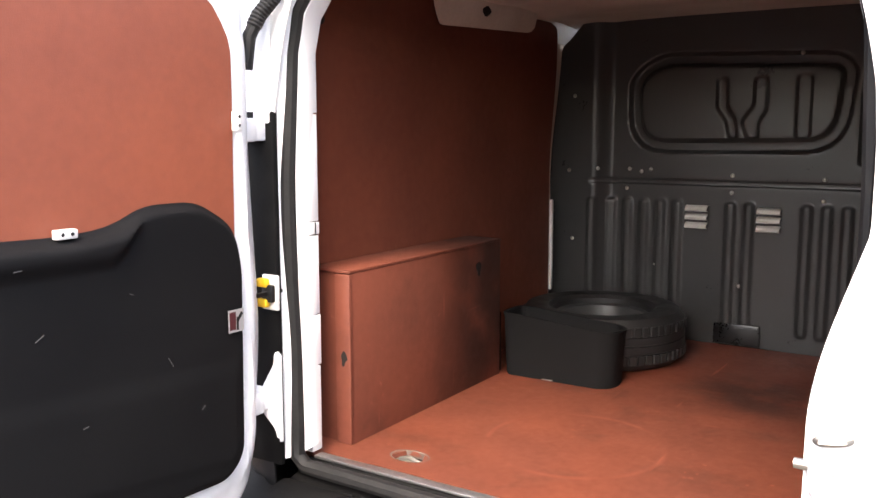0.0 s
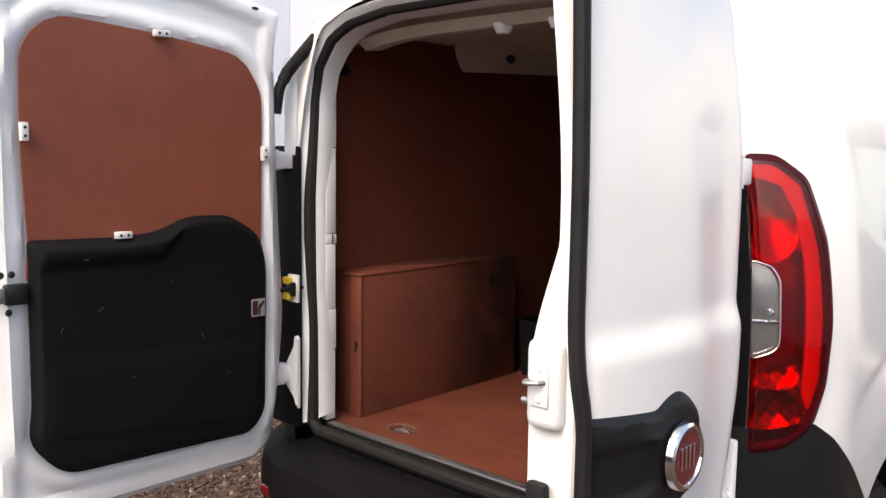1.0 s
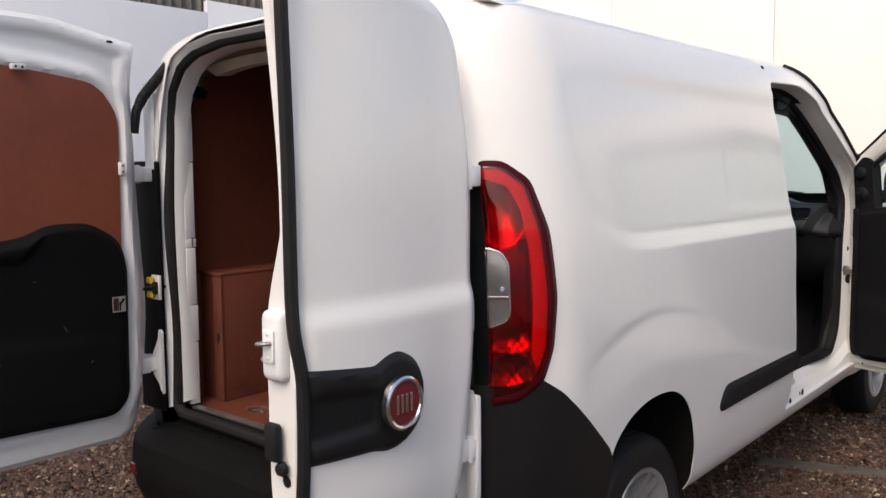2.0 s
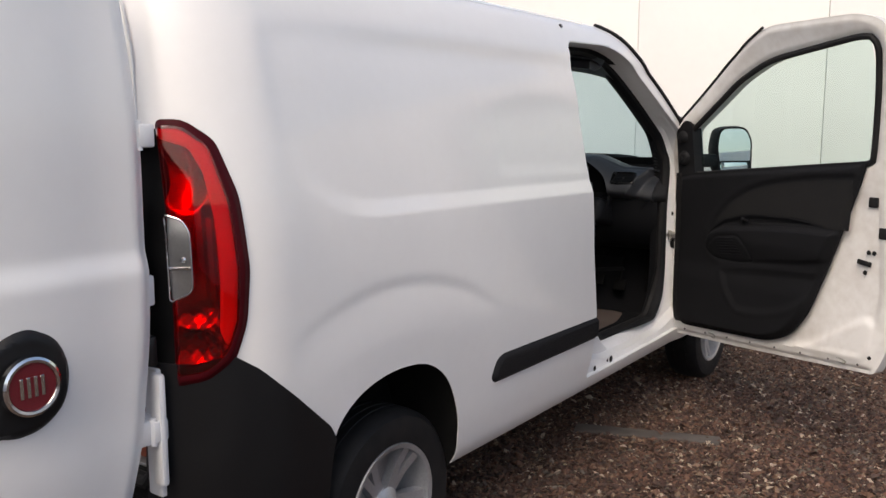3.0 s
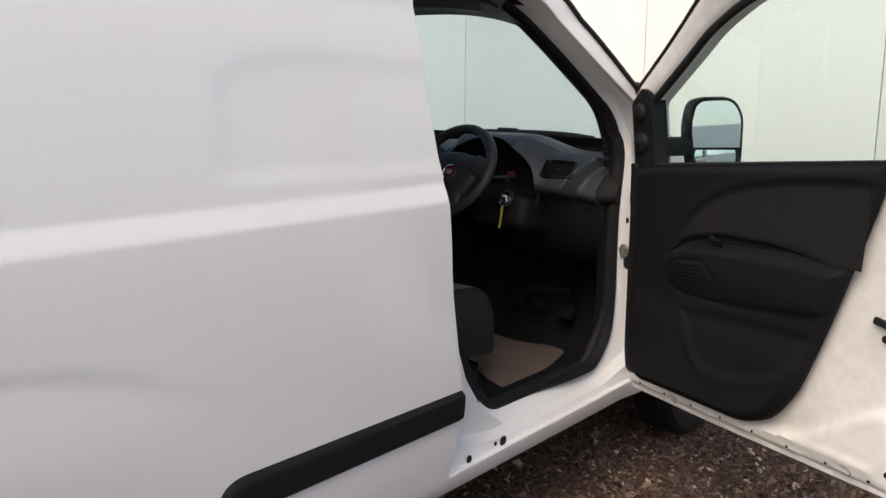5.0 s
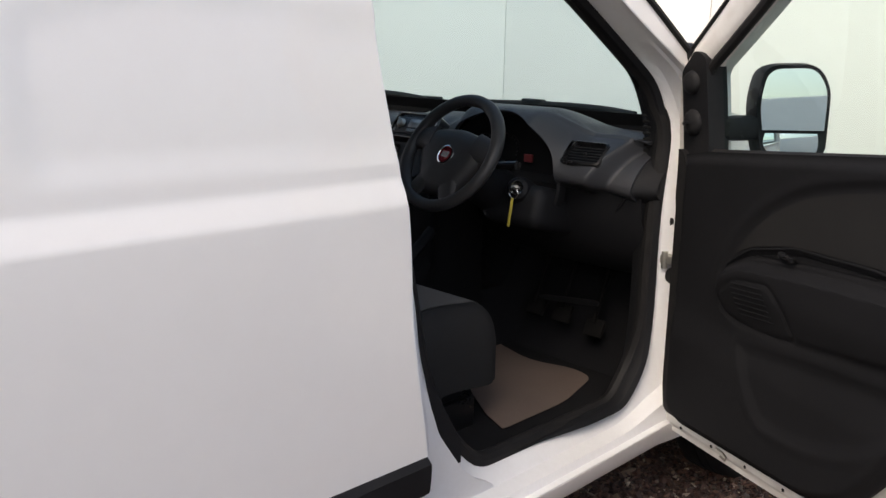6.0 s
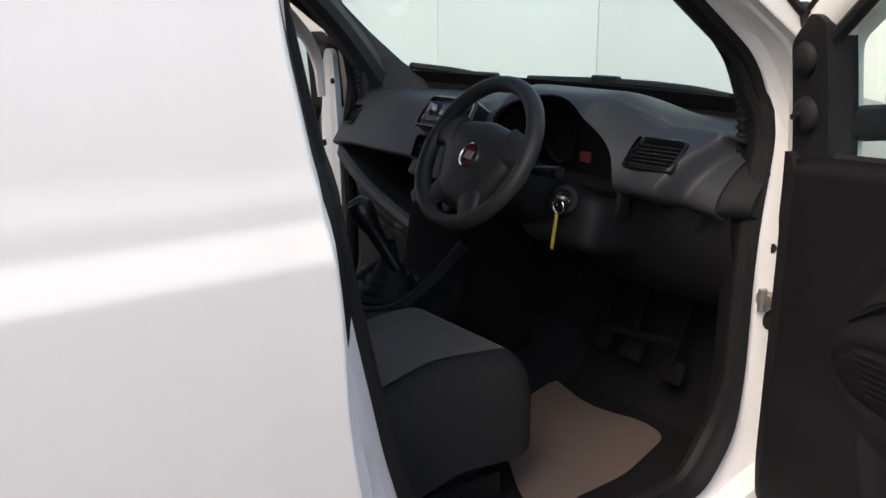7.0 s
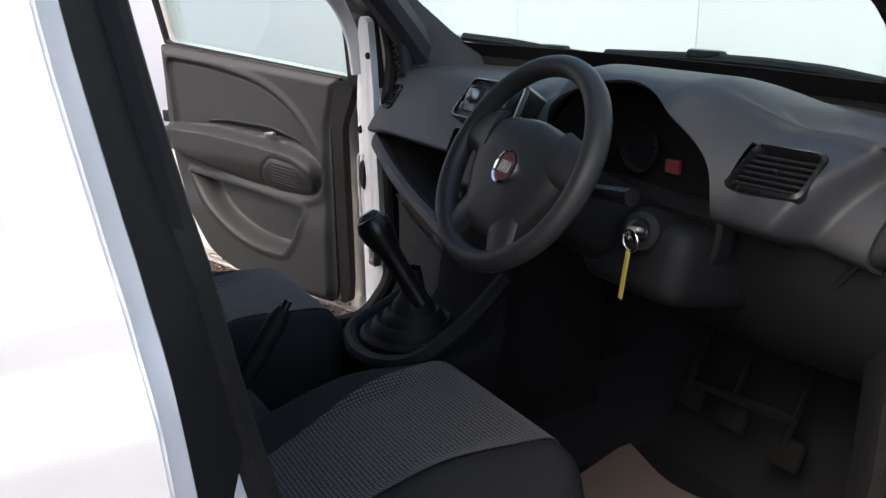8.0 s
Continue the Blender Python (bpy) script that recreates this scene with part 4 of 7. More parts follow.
# spare wheel and tray on the load floor
def tyre_prof(R, w):
    return [(R * 0.62, -w * 0.40), (R * 0.66, -w * 0.47), (R * 0.80, -w * 0.5), (R * 0.92, -w * 0.47), (R * 0.985, -w * 0.36), (R, -w * 0.2), (R * 0.99, -w * 0.19), (R * 0.99, -w * 0.16), (R, -w * 0.15), (R, -w * 0.02), (R * 0.985, -w * 0.01), (R * 0.985, w * 0.01), (R, w * 0.02),
            (R, w * 0.15), (R * 0.99, w * 0.16), (R * 0.99, w * 0.19), (R, w * 0.2), (R * 0.985, w * 0.36), (R * 0.92, w * 0.47), (R * 0.80, w * 0.5), (R * 0.66, w * 0.47), (R * 0.62, w * 0.40)]


spare = empty("spare_tyre", (-0.40, 1.45, FL), "black spare tyre lying on the load floor", "tyre")
mx = pose(-0.40, 1.45, FL + 0.098)
tyre = part("tyre", lathe(tyre_prof(0.308, 0.195), 72, mx, True), SPARE, spare)
first = None
for k in range(60):
    for h in (-0.05, 0.05):
        if first is None:
            blk = first = part("tread_block", block((0.304, -0.0105, -0.017), (0.3135, 0.0105, 0.017), 0.0015, 1), SPARE, tyre)
        else:
            blk = new("tread_block", first.data)
            blk.parent = tyre
        blk.matrix_basis = mx @ pose(0, 0, h, 0, 0, 6 * k + (3 if h > 0 else 0))
part("rim", lathe([(0.19, -0.07), (0.185, 0.05), (0.175, 0.062), (0.16, 0.055), (0.15, 0.0), (0.06, -0.01), (0.0, -0.012)], 48, mx), BULK, spare, "black steel rim")
tray = empty("tool_tray", (-0.39, 1.06, FL), "black moulded plastic tool tray on the load floor", "tray")
tr_out = rounded([(-0.585, 0.99), (-0.585, 1.13), (-0.20, 1.14), (-0.165, 1.09), (-0.175, 1.02), (-0.22, 0.99)], 0.03)
def tl(s, z):
    return [(-0.38 + (x + 0.38) * s, 1.06 + (y - 1.06) * s, z + (0.03 if z > FL + 0.1 else 0) * max(0, min(1, (-0.2 - x) / 0.3))) for x, y in tr_out]
part("tray_body", loft([tl(0.93, FL + 0.001), tl(0.95, FL + 0.01), tl(1.0, FL + 0.18), tl(1.015, FL + 0.185), tl(1.015, FL + 0.192), tl(0.95, FL + 0.192), tl(0.90, FL + 0.03)], True, True), TRIM, tray)
part("tray_label", block((-0.43, 0.992, FL + 0.002), (-0.39, 0.996, FL + 0.006), 0.001), ZINC, tray, "bright metal catch")


# ---- wheels ----
def road_wheel(cx, cy):
    s = 1 if cx > 0 else -1
    m = pose(cx, cy, 0.290, 0, 90 * s, 0) @ Matrix.Diagonal((0.94, 0.94, 1, 1))
    w = part("wheel", lathe(tyre_prof(0.312, 0.19), 64, m, True), RUBBER, van, "black tyre on a silver wheel")
    rim = part("rim", lathe([(0.195, -0.08), (0.192, 0.075), (0.203, 0.085), (0.200, 0.092), (0.185, 0.088), (0.175, 0.03), (0.165, -0.03), (0.05, -0.03), (0.0, -0.03)], 48, m), SILVER, w, "silver wheel rim")
    for k in range(5):
        for d in (-9, 9):
            part("spoke", moved(loft([[(0.045, -0.016, 0.055), (0.045, 0.016, 0.055), (0.045, 0.018, 0.03), (0.045, -0.018, 0.03)], [(0.12, -0.014, 0.062), (0.12, 0.014, 0.062), (0.12, 0.017, 0.03), (0.12, -0.017, 0.03)], [(0.188, -0.016, 0.078), (0.188, 0.016, 0.078), (0.188, 0.019, 0.04), (0.188, -0.019, 0.04)]], True, True), m @ pose(0, 0, 0, 0, 0, 72 * k + d)), SILVER, w)
    part("hub_cap", lathe([(0, 0.075), (0.028, 0.073), (0.052, 0.06), (0.055, 0.02)], 24, m), SILVER, w)


for cx, cy in ((0.745, 0.69), (-0.745, 0.69), (0.745, 3.55), (-0.745, 3.55)):
    road_wheel(cx, cy)
for flip in (False, True):
    mm = mirrored if flip else (lambda m: m)
    for cy, r in ((0.68, 0.40), (3.445, 0.39)):
        part("wheel_arch_liner", mm(loft([[(float(side(np.array([y]), np.array([max(z, 0.32)]))[0][0]) - 0.004 if x > 0.8 else x, y, z) for y, z in (ARCH if cy < 1 else ARCH_F[:21])] for x in (0.9, 0.625)], False)), WELL, van, "black wheel arch liner")
        part("arch_back", mm(block((0.612, cy - 0.36, 0.24), (0.624, cy + 0.36, 0.77), 0.004)), WELL, van)
part("underbody", block((-0.60, 0.05, 0.26), (0.60, 3.0, 0.40), 0.02), BLACK, van, "dark underbody")


# ---- rear doors, both swung open square to the tail ----
def frame_relief(phi):
    return 0.012 * step(phi, 0.0, 0.02) - 0.010 * step(phi, 0.045, 0.065)


LD = rounded([(-0.10, 1.842), (-0.125, 1.72), (-0.115, 1.30), (-0.095, 0.93), (-0.12, 0.70), (-0.145, 0.55), (-0.20, 0.495), (-0.90, 0.50), (-0.955, 0.56), (-0.965, 1.50), (-0.93, 1.80), (-0.86, 1.87), (-0.62, 1.905), (-0.39, 1.90)], [0.01, 0.05, 0.1, 0.1, 0.05, 0.05, 0.05, 0.05, 0.05, 0.1, 0.08, 0.05, 0.05, 0.03])
LD_PLY = rounded([(-0.865, 1.68), (-0.79, 1.752), (-0.51, 1.735), (-0.25, 1.70), (-0.188, 1.60), (-0.188, 1.50), (-0.195, 1.10), (-0.87, 1.10), (-0.862, 1.22), (-0.873, 1.45)], [0.05, 0.05, 0.1, 0.07, 0.03, 0.03, 0, 0, 0.02, 0.1])
LD_CARD = rounded([(-0.865, 1.213), (-0.63, 1.207), (-0.525, 1.215), (-0.445, 1.252), (-0.31, 1.252), (-0.205, 1.190), (-0.180, 1.10), (-0.190, 0.65), (-0.24, 0.597), (-0.80, 0.617), (-0.88, 0.715), (-0.868, 0.80)], [0.01, 0.03, 0.05, 0.06, 0.04, 0.06, 0.05, 0.05, 0.04, 0.05, 0.05, 0.03])
ld_phi, ply_phi, card_phi = inside(LD), inside(LD_PLY), inside(LD_CARD)
def ld_face(u, v, off):
    lip = np.maximum(ply_phi(u, v), card_phi(u, v))
    x = -0.668 + frame_relief(ld_phi(u, v)) * 1.2 + 0.018 * step(lip, -0.07, -0.03) - 0.012 * step(lip, -0.015, 0.0)
    return x + off * 2.6, u, v
door_l = part("rear_door", slab(ld_face, grid(-0.975, -0.09, 0.0125), grid(0.49, 1.91, 0.0125), [ld_phi], 0.022), JAMB, van, "open white rear door with red plywood and black inner trim")
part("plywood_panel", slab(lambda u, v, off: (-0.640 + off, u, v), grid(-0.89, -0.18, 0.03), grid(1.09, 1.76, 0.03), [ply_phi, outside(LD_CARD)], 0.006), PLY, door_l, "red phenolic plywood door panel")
def card_face(u, v, off):
    e = card_phi(u, v)
    shelf = 0.016 * (step(v + 0.13 * step(u, -0.55, -0.40) * -1, 1.130, 1.172))
    lower = 0.004 * step(0.93 - 0.06 * (u + 0.87) - v, 0.0, 0.05) - 0.003 * step(0.74 - 0.13 * (u + 0.87) - v, 0.0, 0.03)
    return -0.634 + 0.020 * step(e, 0.0, 0.022) + shelf * step(e, 0.0, 0.03) + lower * step(e, 0.02, 0.05) + off, u, v
part("door_card", slab(card_face, grid(-0.885, -0.175, 0.0055), grid(0.595, 1.255, 0.0055), [card_phi], 0.01), TRIM, door_l, "black moulded plastic door card with scratches")
for yy, zz, ry in ((-0.51, 1.733, 0), (-0.63, 1.213, 0), (-0.190, 1.425, 90), (-0.868, 1.47, 90)):
    cl = part("clip", moved(block((-0.008, -0.022, -0.009), (0.010, 0.022, 0.009), 0.003), pose(-0.626, yy, zz, ry, 0, 0)), WHITEPL, door_l, "white plastic panel clip")
    for d in (-0.010, 0.010):
        part("clip_hole", moved(lathe([(0, 0.0015), (0.003, 0.001), (0.004, 0)], 8, pose(0.010, d, 0, 0, 90, 0)), pose(-0.626, yy, zz, ry, 0, 0)), INK, cl)
for k, (yy, zz, ln, tilt) in enumerate(((-0.70, 1.03, 0.020, 30), (-0.41, 0.92, 0.024, -60), (-0.62, 0.84, 0.012, 10), (-0.50, 1.08, 0.010, -20), (-0.80, 0.99, 0.014, 70), (-0.33, 0.80, 0.012, 40), (-0.74, 1.16, 0.016, 5))):
    xs = float(card_face(np.array([yy]), np.array([zz]), 0.0)[0][0])
    part("scratch", moved(block((-0.0003, -ln / 2, -0.0008), (0.0006, ln / 2, 0.0008), 0.0), pose(xs, yy, zz, tilt, 0, 0)), SCRATCH, door_l)
stick = part("warning_sticker", block((-0.606, -0.254, 0.951), (-0.6045, -0.207, 1.003), 0.0004, 1), STICKW, door_l, "small printed warning sticker")
part("print_bar", block((-0.6045, -0.251, 0.957), (-0.604, -0.232, 0.998), 0.0), INKRED, stick)
part("print_bar", block((-0.6045, -0.230, 0.955), (-0.604, -0.224, 0.985), 0.0), INK, stick)
part("print_bar", moved(block((0, -0.012, -0.004), (0.0005, 0.012, 0.004), 0.0), pose(-0.6045, -0.220, 0.985, 50, 0, 0)), INK, stick)
latch = part("door_latch", block((-0.645, -0.925, 1.063), (-0.620, -0.872, 1.113), 0.006), SHINY, door_l, "black and zinc door latch")
part("latch_plate", block((-0.640, -0.952, 1.070), (-0.622, -0.924, 1.106), 0.004), ZINC, latch)
for yy, zz in ((-0.93, 1.135), (-0.905, 1.135), (-0.915, 1.045)):
    part("screw", lathe([(0, 0.005), (0.007, 0.004), (0.009, 0)], 8, pose(-0.634, yy, zz, 0, 90, 0)), SHINY, latch)
part("edge_slot", lathe([(0, 0.001), (0.012, 0.001), (0.014, 0)], 14, pose(-0.648, -0.79, 1.842, 0, 90, 0) @ Matrix.Diagonal((1.5, 1, 1, 1))), INK, door_l, "dark drain slot")
part("edge_slot", lathe([(0, 0.001), (0.006, 0.001), (0.008, 0)], 10, pose(-0.648, -0.20, 1.84, 0, 90, 0) @ Matrix.Diagonal((0.6, 1.6, 1, 1))), INK, door_l, "dark drain slot")
for zz in (0.735, 1.405):
    part("hinge_leaf", block((-0.715, -0.125, zz - 0.028), (-0.665, -0.085, zz + 0.028), 0.007), JAMB, door_l)

# cable hose and door check at the left hinge side
path = even([(-0.668, -0.115, 1.545), (-0.664, -0.105, 1.62), (-0.650, -0.085, 1.67), (-0.615, -0.045, 1.735), (-0.590, -0.022, 1.775)], 60, False)
part("cable_hose", tube(path, [0.0175 + 0.0022 * (i % 2) if i > 22 else 0.016 for i in range(60)], 10), RUBBER, van, "black corrugated cable hose to the rear door")
chk = part("check_arm", block((-0.668, -0.125, 1.003), (-0.658, -0.02, 1.013), 0.002), SHINY, van, "black door check arm")
part("check_bracket", block((-0.690, -0.060, 0.965), (-0.640, -0.049, 1.052), 0.003), WHITEPL, chk, "white check bracket")
part("check_roller", block((-0.680, -0.074, 0.985), (-0.645, -0.058, 1.030), 0.006), SHINY, chk)
for zz in (0.984, 1.034):
    part("check_stop", block((-0.692, -0.080, zz - 0.011), (-0.660, -0.062, zz + 0.011), 0.005), YELLOW, chk, "bright yellow stop block")

RD = rounded([(-0.080, 1.02), (-0.104, 0.76), (-0.128, 0.63), (-0.150, 0.52), (-0.612, 0.50), (-0.616, 1.05), (-0.618, 1.835), (-0.30, 1.83), (-0.145, 1.80), (-0.095, 1.725), (-0.076, 1.40)], [0.1, 0.1, 0.05, 0.03, 0.02, 0.1, 0.03, 0.1, 0.06, 0.06, 0.1])
rd_phi = inside(RD)
def rd_x(u, v):
    return 0.788 - 0.036 * ((u + 0.35) / 0.27) ** 2 * (1 - 0.75 * step(u, -0.25, -0.09)) - 0.045 * step(v, 1.35, 1.95) - 0.013 * step(v, 1.105, 1.165) + 0.010 * step(v, 0.75, 1.0) - 0.02 * step(-v, -0.75, -0.5) - 0.016 * step(0.03 - rd_phi(u, v), 0.0, 0.03)
def rd_face(u, v, off):
    inner = 0.735 - 0.072 * step(1.42 - v, 0.0, 0.34) + 0.02 * step(-v, -0.8, -0.6)
    return np.where(off < 0, np.minimum(inner, rd_x(u, v) - 0.02), rd_x(u, v)) if np.ndim(off) else (np.minimum(inner, rd_x(u, v) - 0.02) if off < 0 else rd_x(u, v)), u, v
door_r = part("rear_door", slab(rd_face, grid(-0.67, -0.07, 0.0125), grid(0.49, 1.845, 0.0125), [rd_phi], 0.05, True), PAINT, van, "open white rear door with a black handle cladding")
HC = rounded([(-0.700, 1.040), (-0.44, 1.015), (-0.415, 1.030), (-0.375, 1.040), (-0.315, 1.010), (-0.288, 0.94), (-0.304, 0.865), (-0.355, 0.828), (-0.405, 0.822), (-0.44, 0.832), (-0.700, 0.835)], [0, 0.02, 0.02, 0.04, 0.05, 0.05, 0.05, 0.05, 0.02, 0.02, 0])
hc_phi = inside(HC)
def hc_face(u, v, off):
    e = np.minimum(hc_phi(u, v), rd_phi(u, v) + 0.01)
    grip = inside(rounded([(-0.62, 0.99), (-0.43, 0.98), (-0.43, 0.875), (-0.62, 0.865)], 0.03))(u, v)
    return rd_x(u, v) + 0.014 * step(e, -0.002, 0.012) - 0.010 * step(grip, 0.0, 0.025) + off, u, v
part("handle_cladding", slab(hc_face, grid(-0.665, -0.255, 0.0085), grid(0.815, 1.045, 0.0085), [hc_phi, lambda u, v: rd_phi(u, v) - 0.003], 0.006, True), CLADDING, door_r, "satin black handle cladding")
bx0 = 0.822
bm_ = pose(bx0 - 0.006, -0.385, 0.930, 0, 89, 0)
badge = part("badge", lathe([(0, 0.010), (0.046, 0.010), (0.047, 0.008)], 36, bm_), BADGE, door_r, "round dark red badge with a chrome ring")
part("badge_ring", lathe([(0.046, 0.008), (0.048, 0.013), (0.053, 0.014), (0.058, 0.011), (0.060, 0.0)], 40, bm_), CHROME, badge)
for k in range(4):
    part("badge_bar", moved(block((-0.020, -0.0255 + 0.014 * k, 0.0105), (0.020, -0.0185 + 0.014 * k, 0.0125), 0.001, 1), bm_), CHROME, badge)
part("edge_seal", tube([(0.766 - 0.028 * float(step(0.92 - z, 0.0, 0.42)) - 0.012 * float(step(z, 1.35, 1.9)) - 0.012 * float(step(z, 1.0, 1.2)), -0.626 + 0.014 * float(step(1.12 - z, 0, 0.12)), z) for z in np.linspace(0.50, 1.835, 54)], 0.0135, 8), RUBBER, door_r, "black rubber seal along the door edge")
pad = part("striker_pad", block((0.668, -0.640, 1.005), (0.734, -0.600, 1.150), 0.018, 3), JAMB, door_r, "white striker pad")
plate = part("striker_plate", block((0.684, -0.645, 1.045), (0.718, -0.638, 1.112), 0.004), JAMB, door_r, "white striker plate with a steel loop")
part("striker_pin", rod((0.700, -0.622, 1.043), (0.654, -0.620, 1.043), 0.006), ZINC, door_r, "steel guide pin")
part("striker_loop", tube([(0.712, -0.642, 1.086), (0.706, -0.654, 1.086), (0.698, -0.658, 1.085), (0.684, -0.658, 1.083), (0.680, -0.653, 1.083), (0.682, -0.642, 1.083)], 0.0045, 8), ZINC, plate)
for zz in (1.056, 1.104):
    part("screw", lathe([(0, 0.004), (0.004, 0.003), (0.006, 0)], 10, pose(0.701, -0.644, zz, 90, 0, 0)), JAMB, plate)
part("bump_stop", join(block((0.676, -0.644, 0.842), (0.716, -0.622, 0.922), 0.010), lathe([(0, 0.014), (0.012, 0.012), (0.016, 0.004), (0.016, 0)], 14, pose(0.712, -0.622, 0.828, 90, 0, 0))), RUBBER, door_r, "black rubber bump stop")
part("lock_hole", lathe([(0, 0.001), (0.011, 0.001), (0.013, 0)], 12, pose(0.715, -0.6165, 0.80, 90, 0, 0)), INK, door_r)
script = part("model_script", block((0.768, -0.262, 0.682), (0.771, -0.168, 0.700), 0.001), CHROME, door_r, "chrome model lettering as plain bars")
for k in range(5):
    part("script_bar", moved(block((0, -0.007, -0.006 - 0.004 * (k % 2)), (0.003, 0.007, 0.010 + 0.006 * (k % 3 == 0)), 0.001), pose(0.770, -0.25 + 0.019 * k, 0.691, 20, 0, 0)), CHROME, script)
for zz in (0.735, 1.405):
    part("hinge_leaf", block((0.712, -0.125, zz - 0.030), (0.762, -0.080, zz + 0.030), 0.007), PAINT, door_r)
part("body_flange", join(block((0.690, -0.052, 0.56), (0.742, -0.034, 0.872), 0.006), block((0.735, -0.070, 0.60), (0.775, -0.050, 0.868), 0.008)), JAMB, van, "white body flange below the tail lamp")
for zz in (1.06, 0.92):
    cb = part("check_box", block((0.722, -0.080, zz - 0.035), (0.758, -0.055, zz + 0.035), 0.006), JAMB if zz > 1 else SHINY, van, "door check fitting beside the lamp")
    part("check_slot", block((0.734, -0.0815, zz - 0.024), (0.746, -0.079, zz + 0.024), 0.001), INK, cb)


# ---- front doors: s runs from the hinge to the free edge, d from the outer skin inwards ----
FD = rounded([(-0.03, 1.22), (-0.02, 0.398), (0.42, 0.415), (1.092, 0.453), (1.133, 0.538), (1.160, 0.66), (1.175, 0.80), (1.150, 1.08), (1.130, 1.22), (1.165, 1.70), (1.13, 1.805), (1.04, 1.838), (0.62, 1.832), (0.50, 1.780), (0.36, 1.690), (-0.02, 1.41)], [0.02, 0.02, 0.05, 0.012, 0.1, 0.1, 0.1, 0.08, 0.08, 0.1, 0.06, 0.06, 0.1, 0.08, 0.1, 0.02])
FW = rounded([(0.115, 1.197), (1.042, 1.281), (1.092, 1.715), (1.075, 1.755), (1.01, 1.755), (0.60, 1.698), (0.42, 1.618), (0.115, 1.405)], [0.01, 0.02, 0.05, 0.04, 0.03, 0.08, 0.06, 0.02])
FT = rounded([(0.052, 1.19), (0.050, 0.50), (0.10, 0.462), (0.61, 0.488), (0.72, 0.535), (0.80, 0.64), (0.89, 0.86), (1.015, 1.23), (1.03, 1.290), (0.14, 1.206)], [0.01, 0.04, 0.04, 0.05, 0.05, 0.05, 0.1, 0.04, 0.01, 0.02])
SWAGE = inside(rounded([(0.60, 0.470), (0.80, 0.527), (0.918, 0.607), (0.994, 0.662), (1.058, 0.690), (1.100, 0.660), (1.092, 0.540), (1.050, 0.490)], [0.02, 0.1, 0.1, 0.1, 0.04, 0.05, 0.1, 0.03]))
fd_phi, fw_phi, ft_phi = inside(FD), inside(FW), inside(FT)
FT_LEFT = rounded([(0.165, 1.20), (0.212, 1.05), (0.220, 0.50), (0.24, 0.462), (0.70, 0.470), (0.86, 0.52), (0.985, 0.68), (1.045, 0.86), (1.060, 1.0), (1.055, 1.24), (1.05, 1.285), (0.16, 1.212)], [0.01, 0.03, 0.04, 0.04, 0.08, 0.06, 0.1, 0.1, 0.05, 0.03, 0.02, 0.02])
INS = inside(rounded([(1.005, 1.238), (0.77, 1.222), (0.59, 1.192), (0.49, 1.165), (0.37, 1.10), (0.28, 0.995), (0.243, 0.91), (0.255, 0.84), (0.32, 0.81), (0.55, 0.825), (0.80, 0.86), (0.985, 0.915)], [0.03, 0.1, 0.1, 0.1, 0.1, 0.1, 0.05, 0.05, 0.05, 0.1, 0.1, 0.03]))
ARM = inside(rounded([(1.04, 1.006), (0.84, 1.014), (0.54, 0.997), (0.33, 0.975), (0.25, 0.935), (0.238, 0.87), (0.28, 0.812), (0.40, 0.802), (0.553, 0.820), (0.81, 0.852), (1.04, 0.915)], [0.02, 0.1, 0.1, 0.1, 0.04, 0.05, 0.05, 0.05, 0.1, 0.1, 0.02]))
PKT = inside(rounded([(0.93, 0.832), (0.844, 0.729), (0.721, 0.646), (0.581, 0.604), (0.442, 0.600), (0.385, 0.666), (0.335, 0.775), (0.55, 0.80)], [0.01, 0.1, 0.1, 0.08, 0.03, 0.05, 0.02, 0.05]))
SLOT = inside(rounded([(0.86, 1.014), (0.75, 1.034), (0.49, 1.029), (0.34, 0.995), (0.275, 0.952), (0.36, 0.982), (0.54, 1.001), (0.76, 1.014)], [0.005, 0.05, 0.05, 0.04, 0.005, 0.03, 0.05, 0.03]))
SPK = inside(rounded([(0.45, 0.945), (0.33, 0.93), (0.265, 0.885), (0.27, 0.835), (0.33, 0.818), (0.44, 0.816), (0.53, 0.830), (0.50, 0.90)], 0.025))


def lean(z):
    return 0.906 - x_of(np.clip(z, 1.15, 1.85))


def fd_inner(s, z, off, sunk=0.0):
    e = np.minimum(fd_phi(s, z), -fw_phi(s, z))
    return s, 0.050 - sunk + lean(z) + 0.014 * step(e, 0.0, 0.025) - 0.010 * step(e, 0.05, 0.08) * step(1.2 - z, 0, 0.1) - 0.008 * (step(e, 0.006, 0.014) - step(e, 0.020, 0.030)) * step(0.62 - z, 0.0, 0.1) + 0.014 * step(SWAGE(s, z), -0.004, 0.030) + off, z


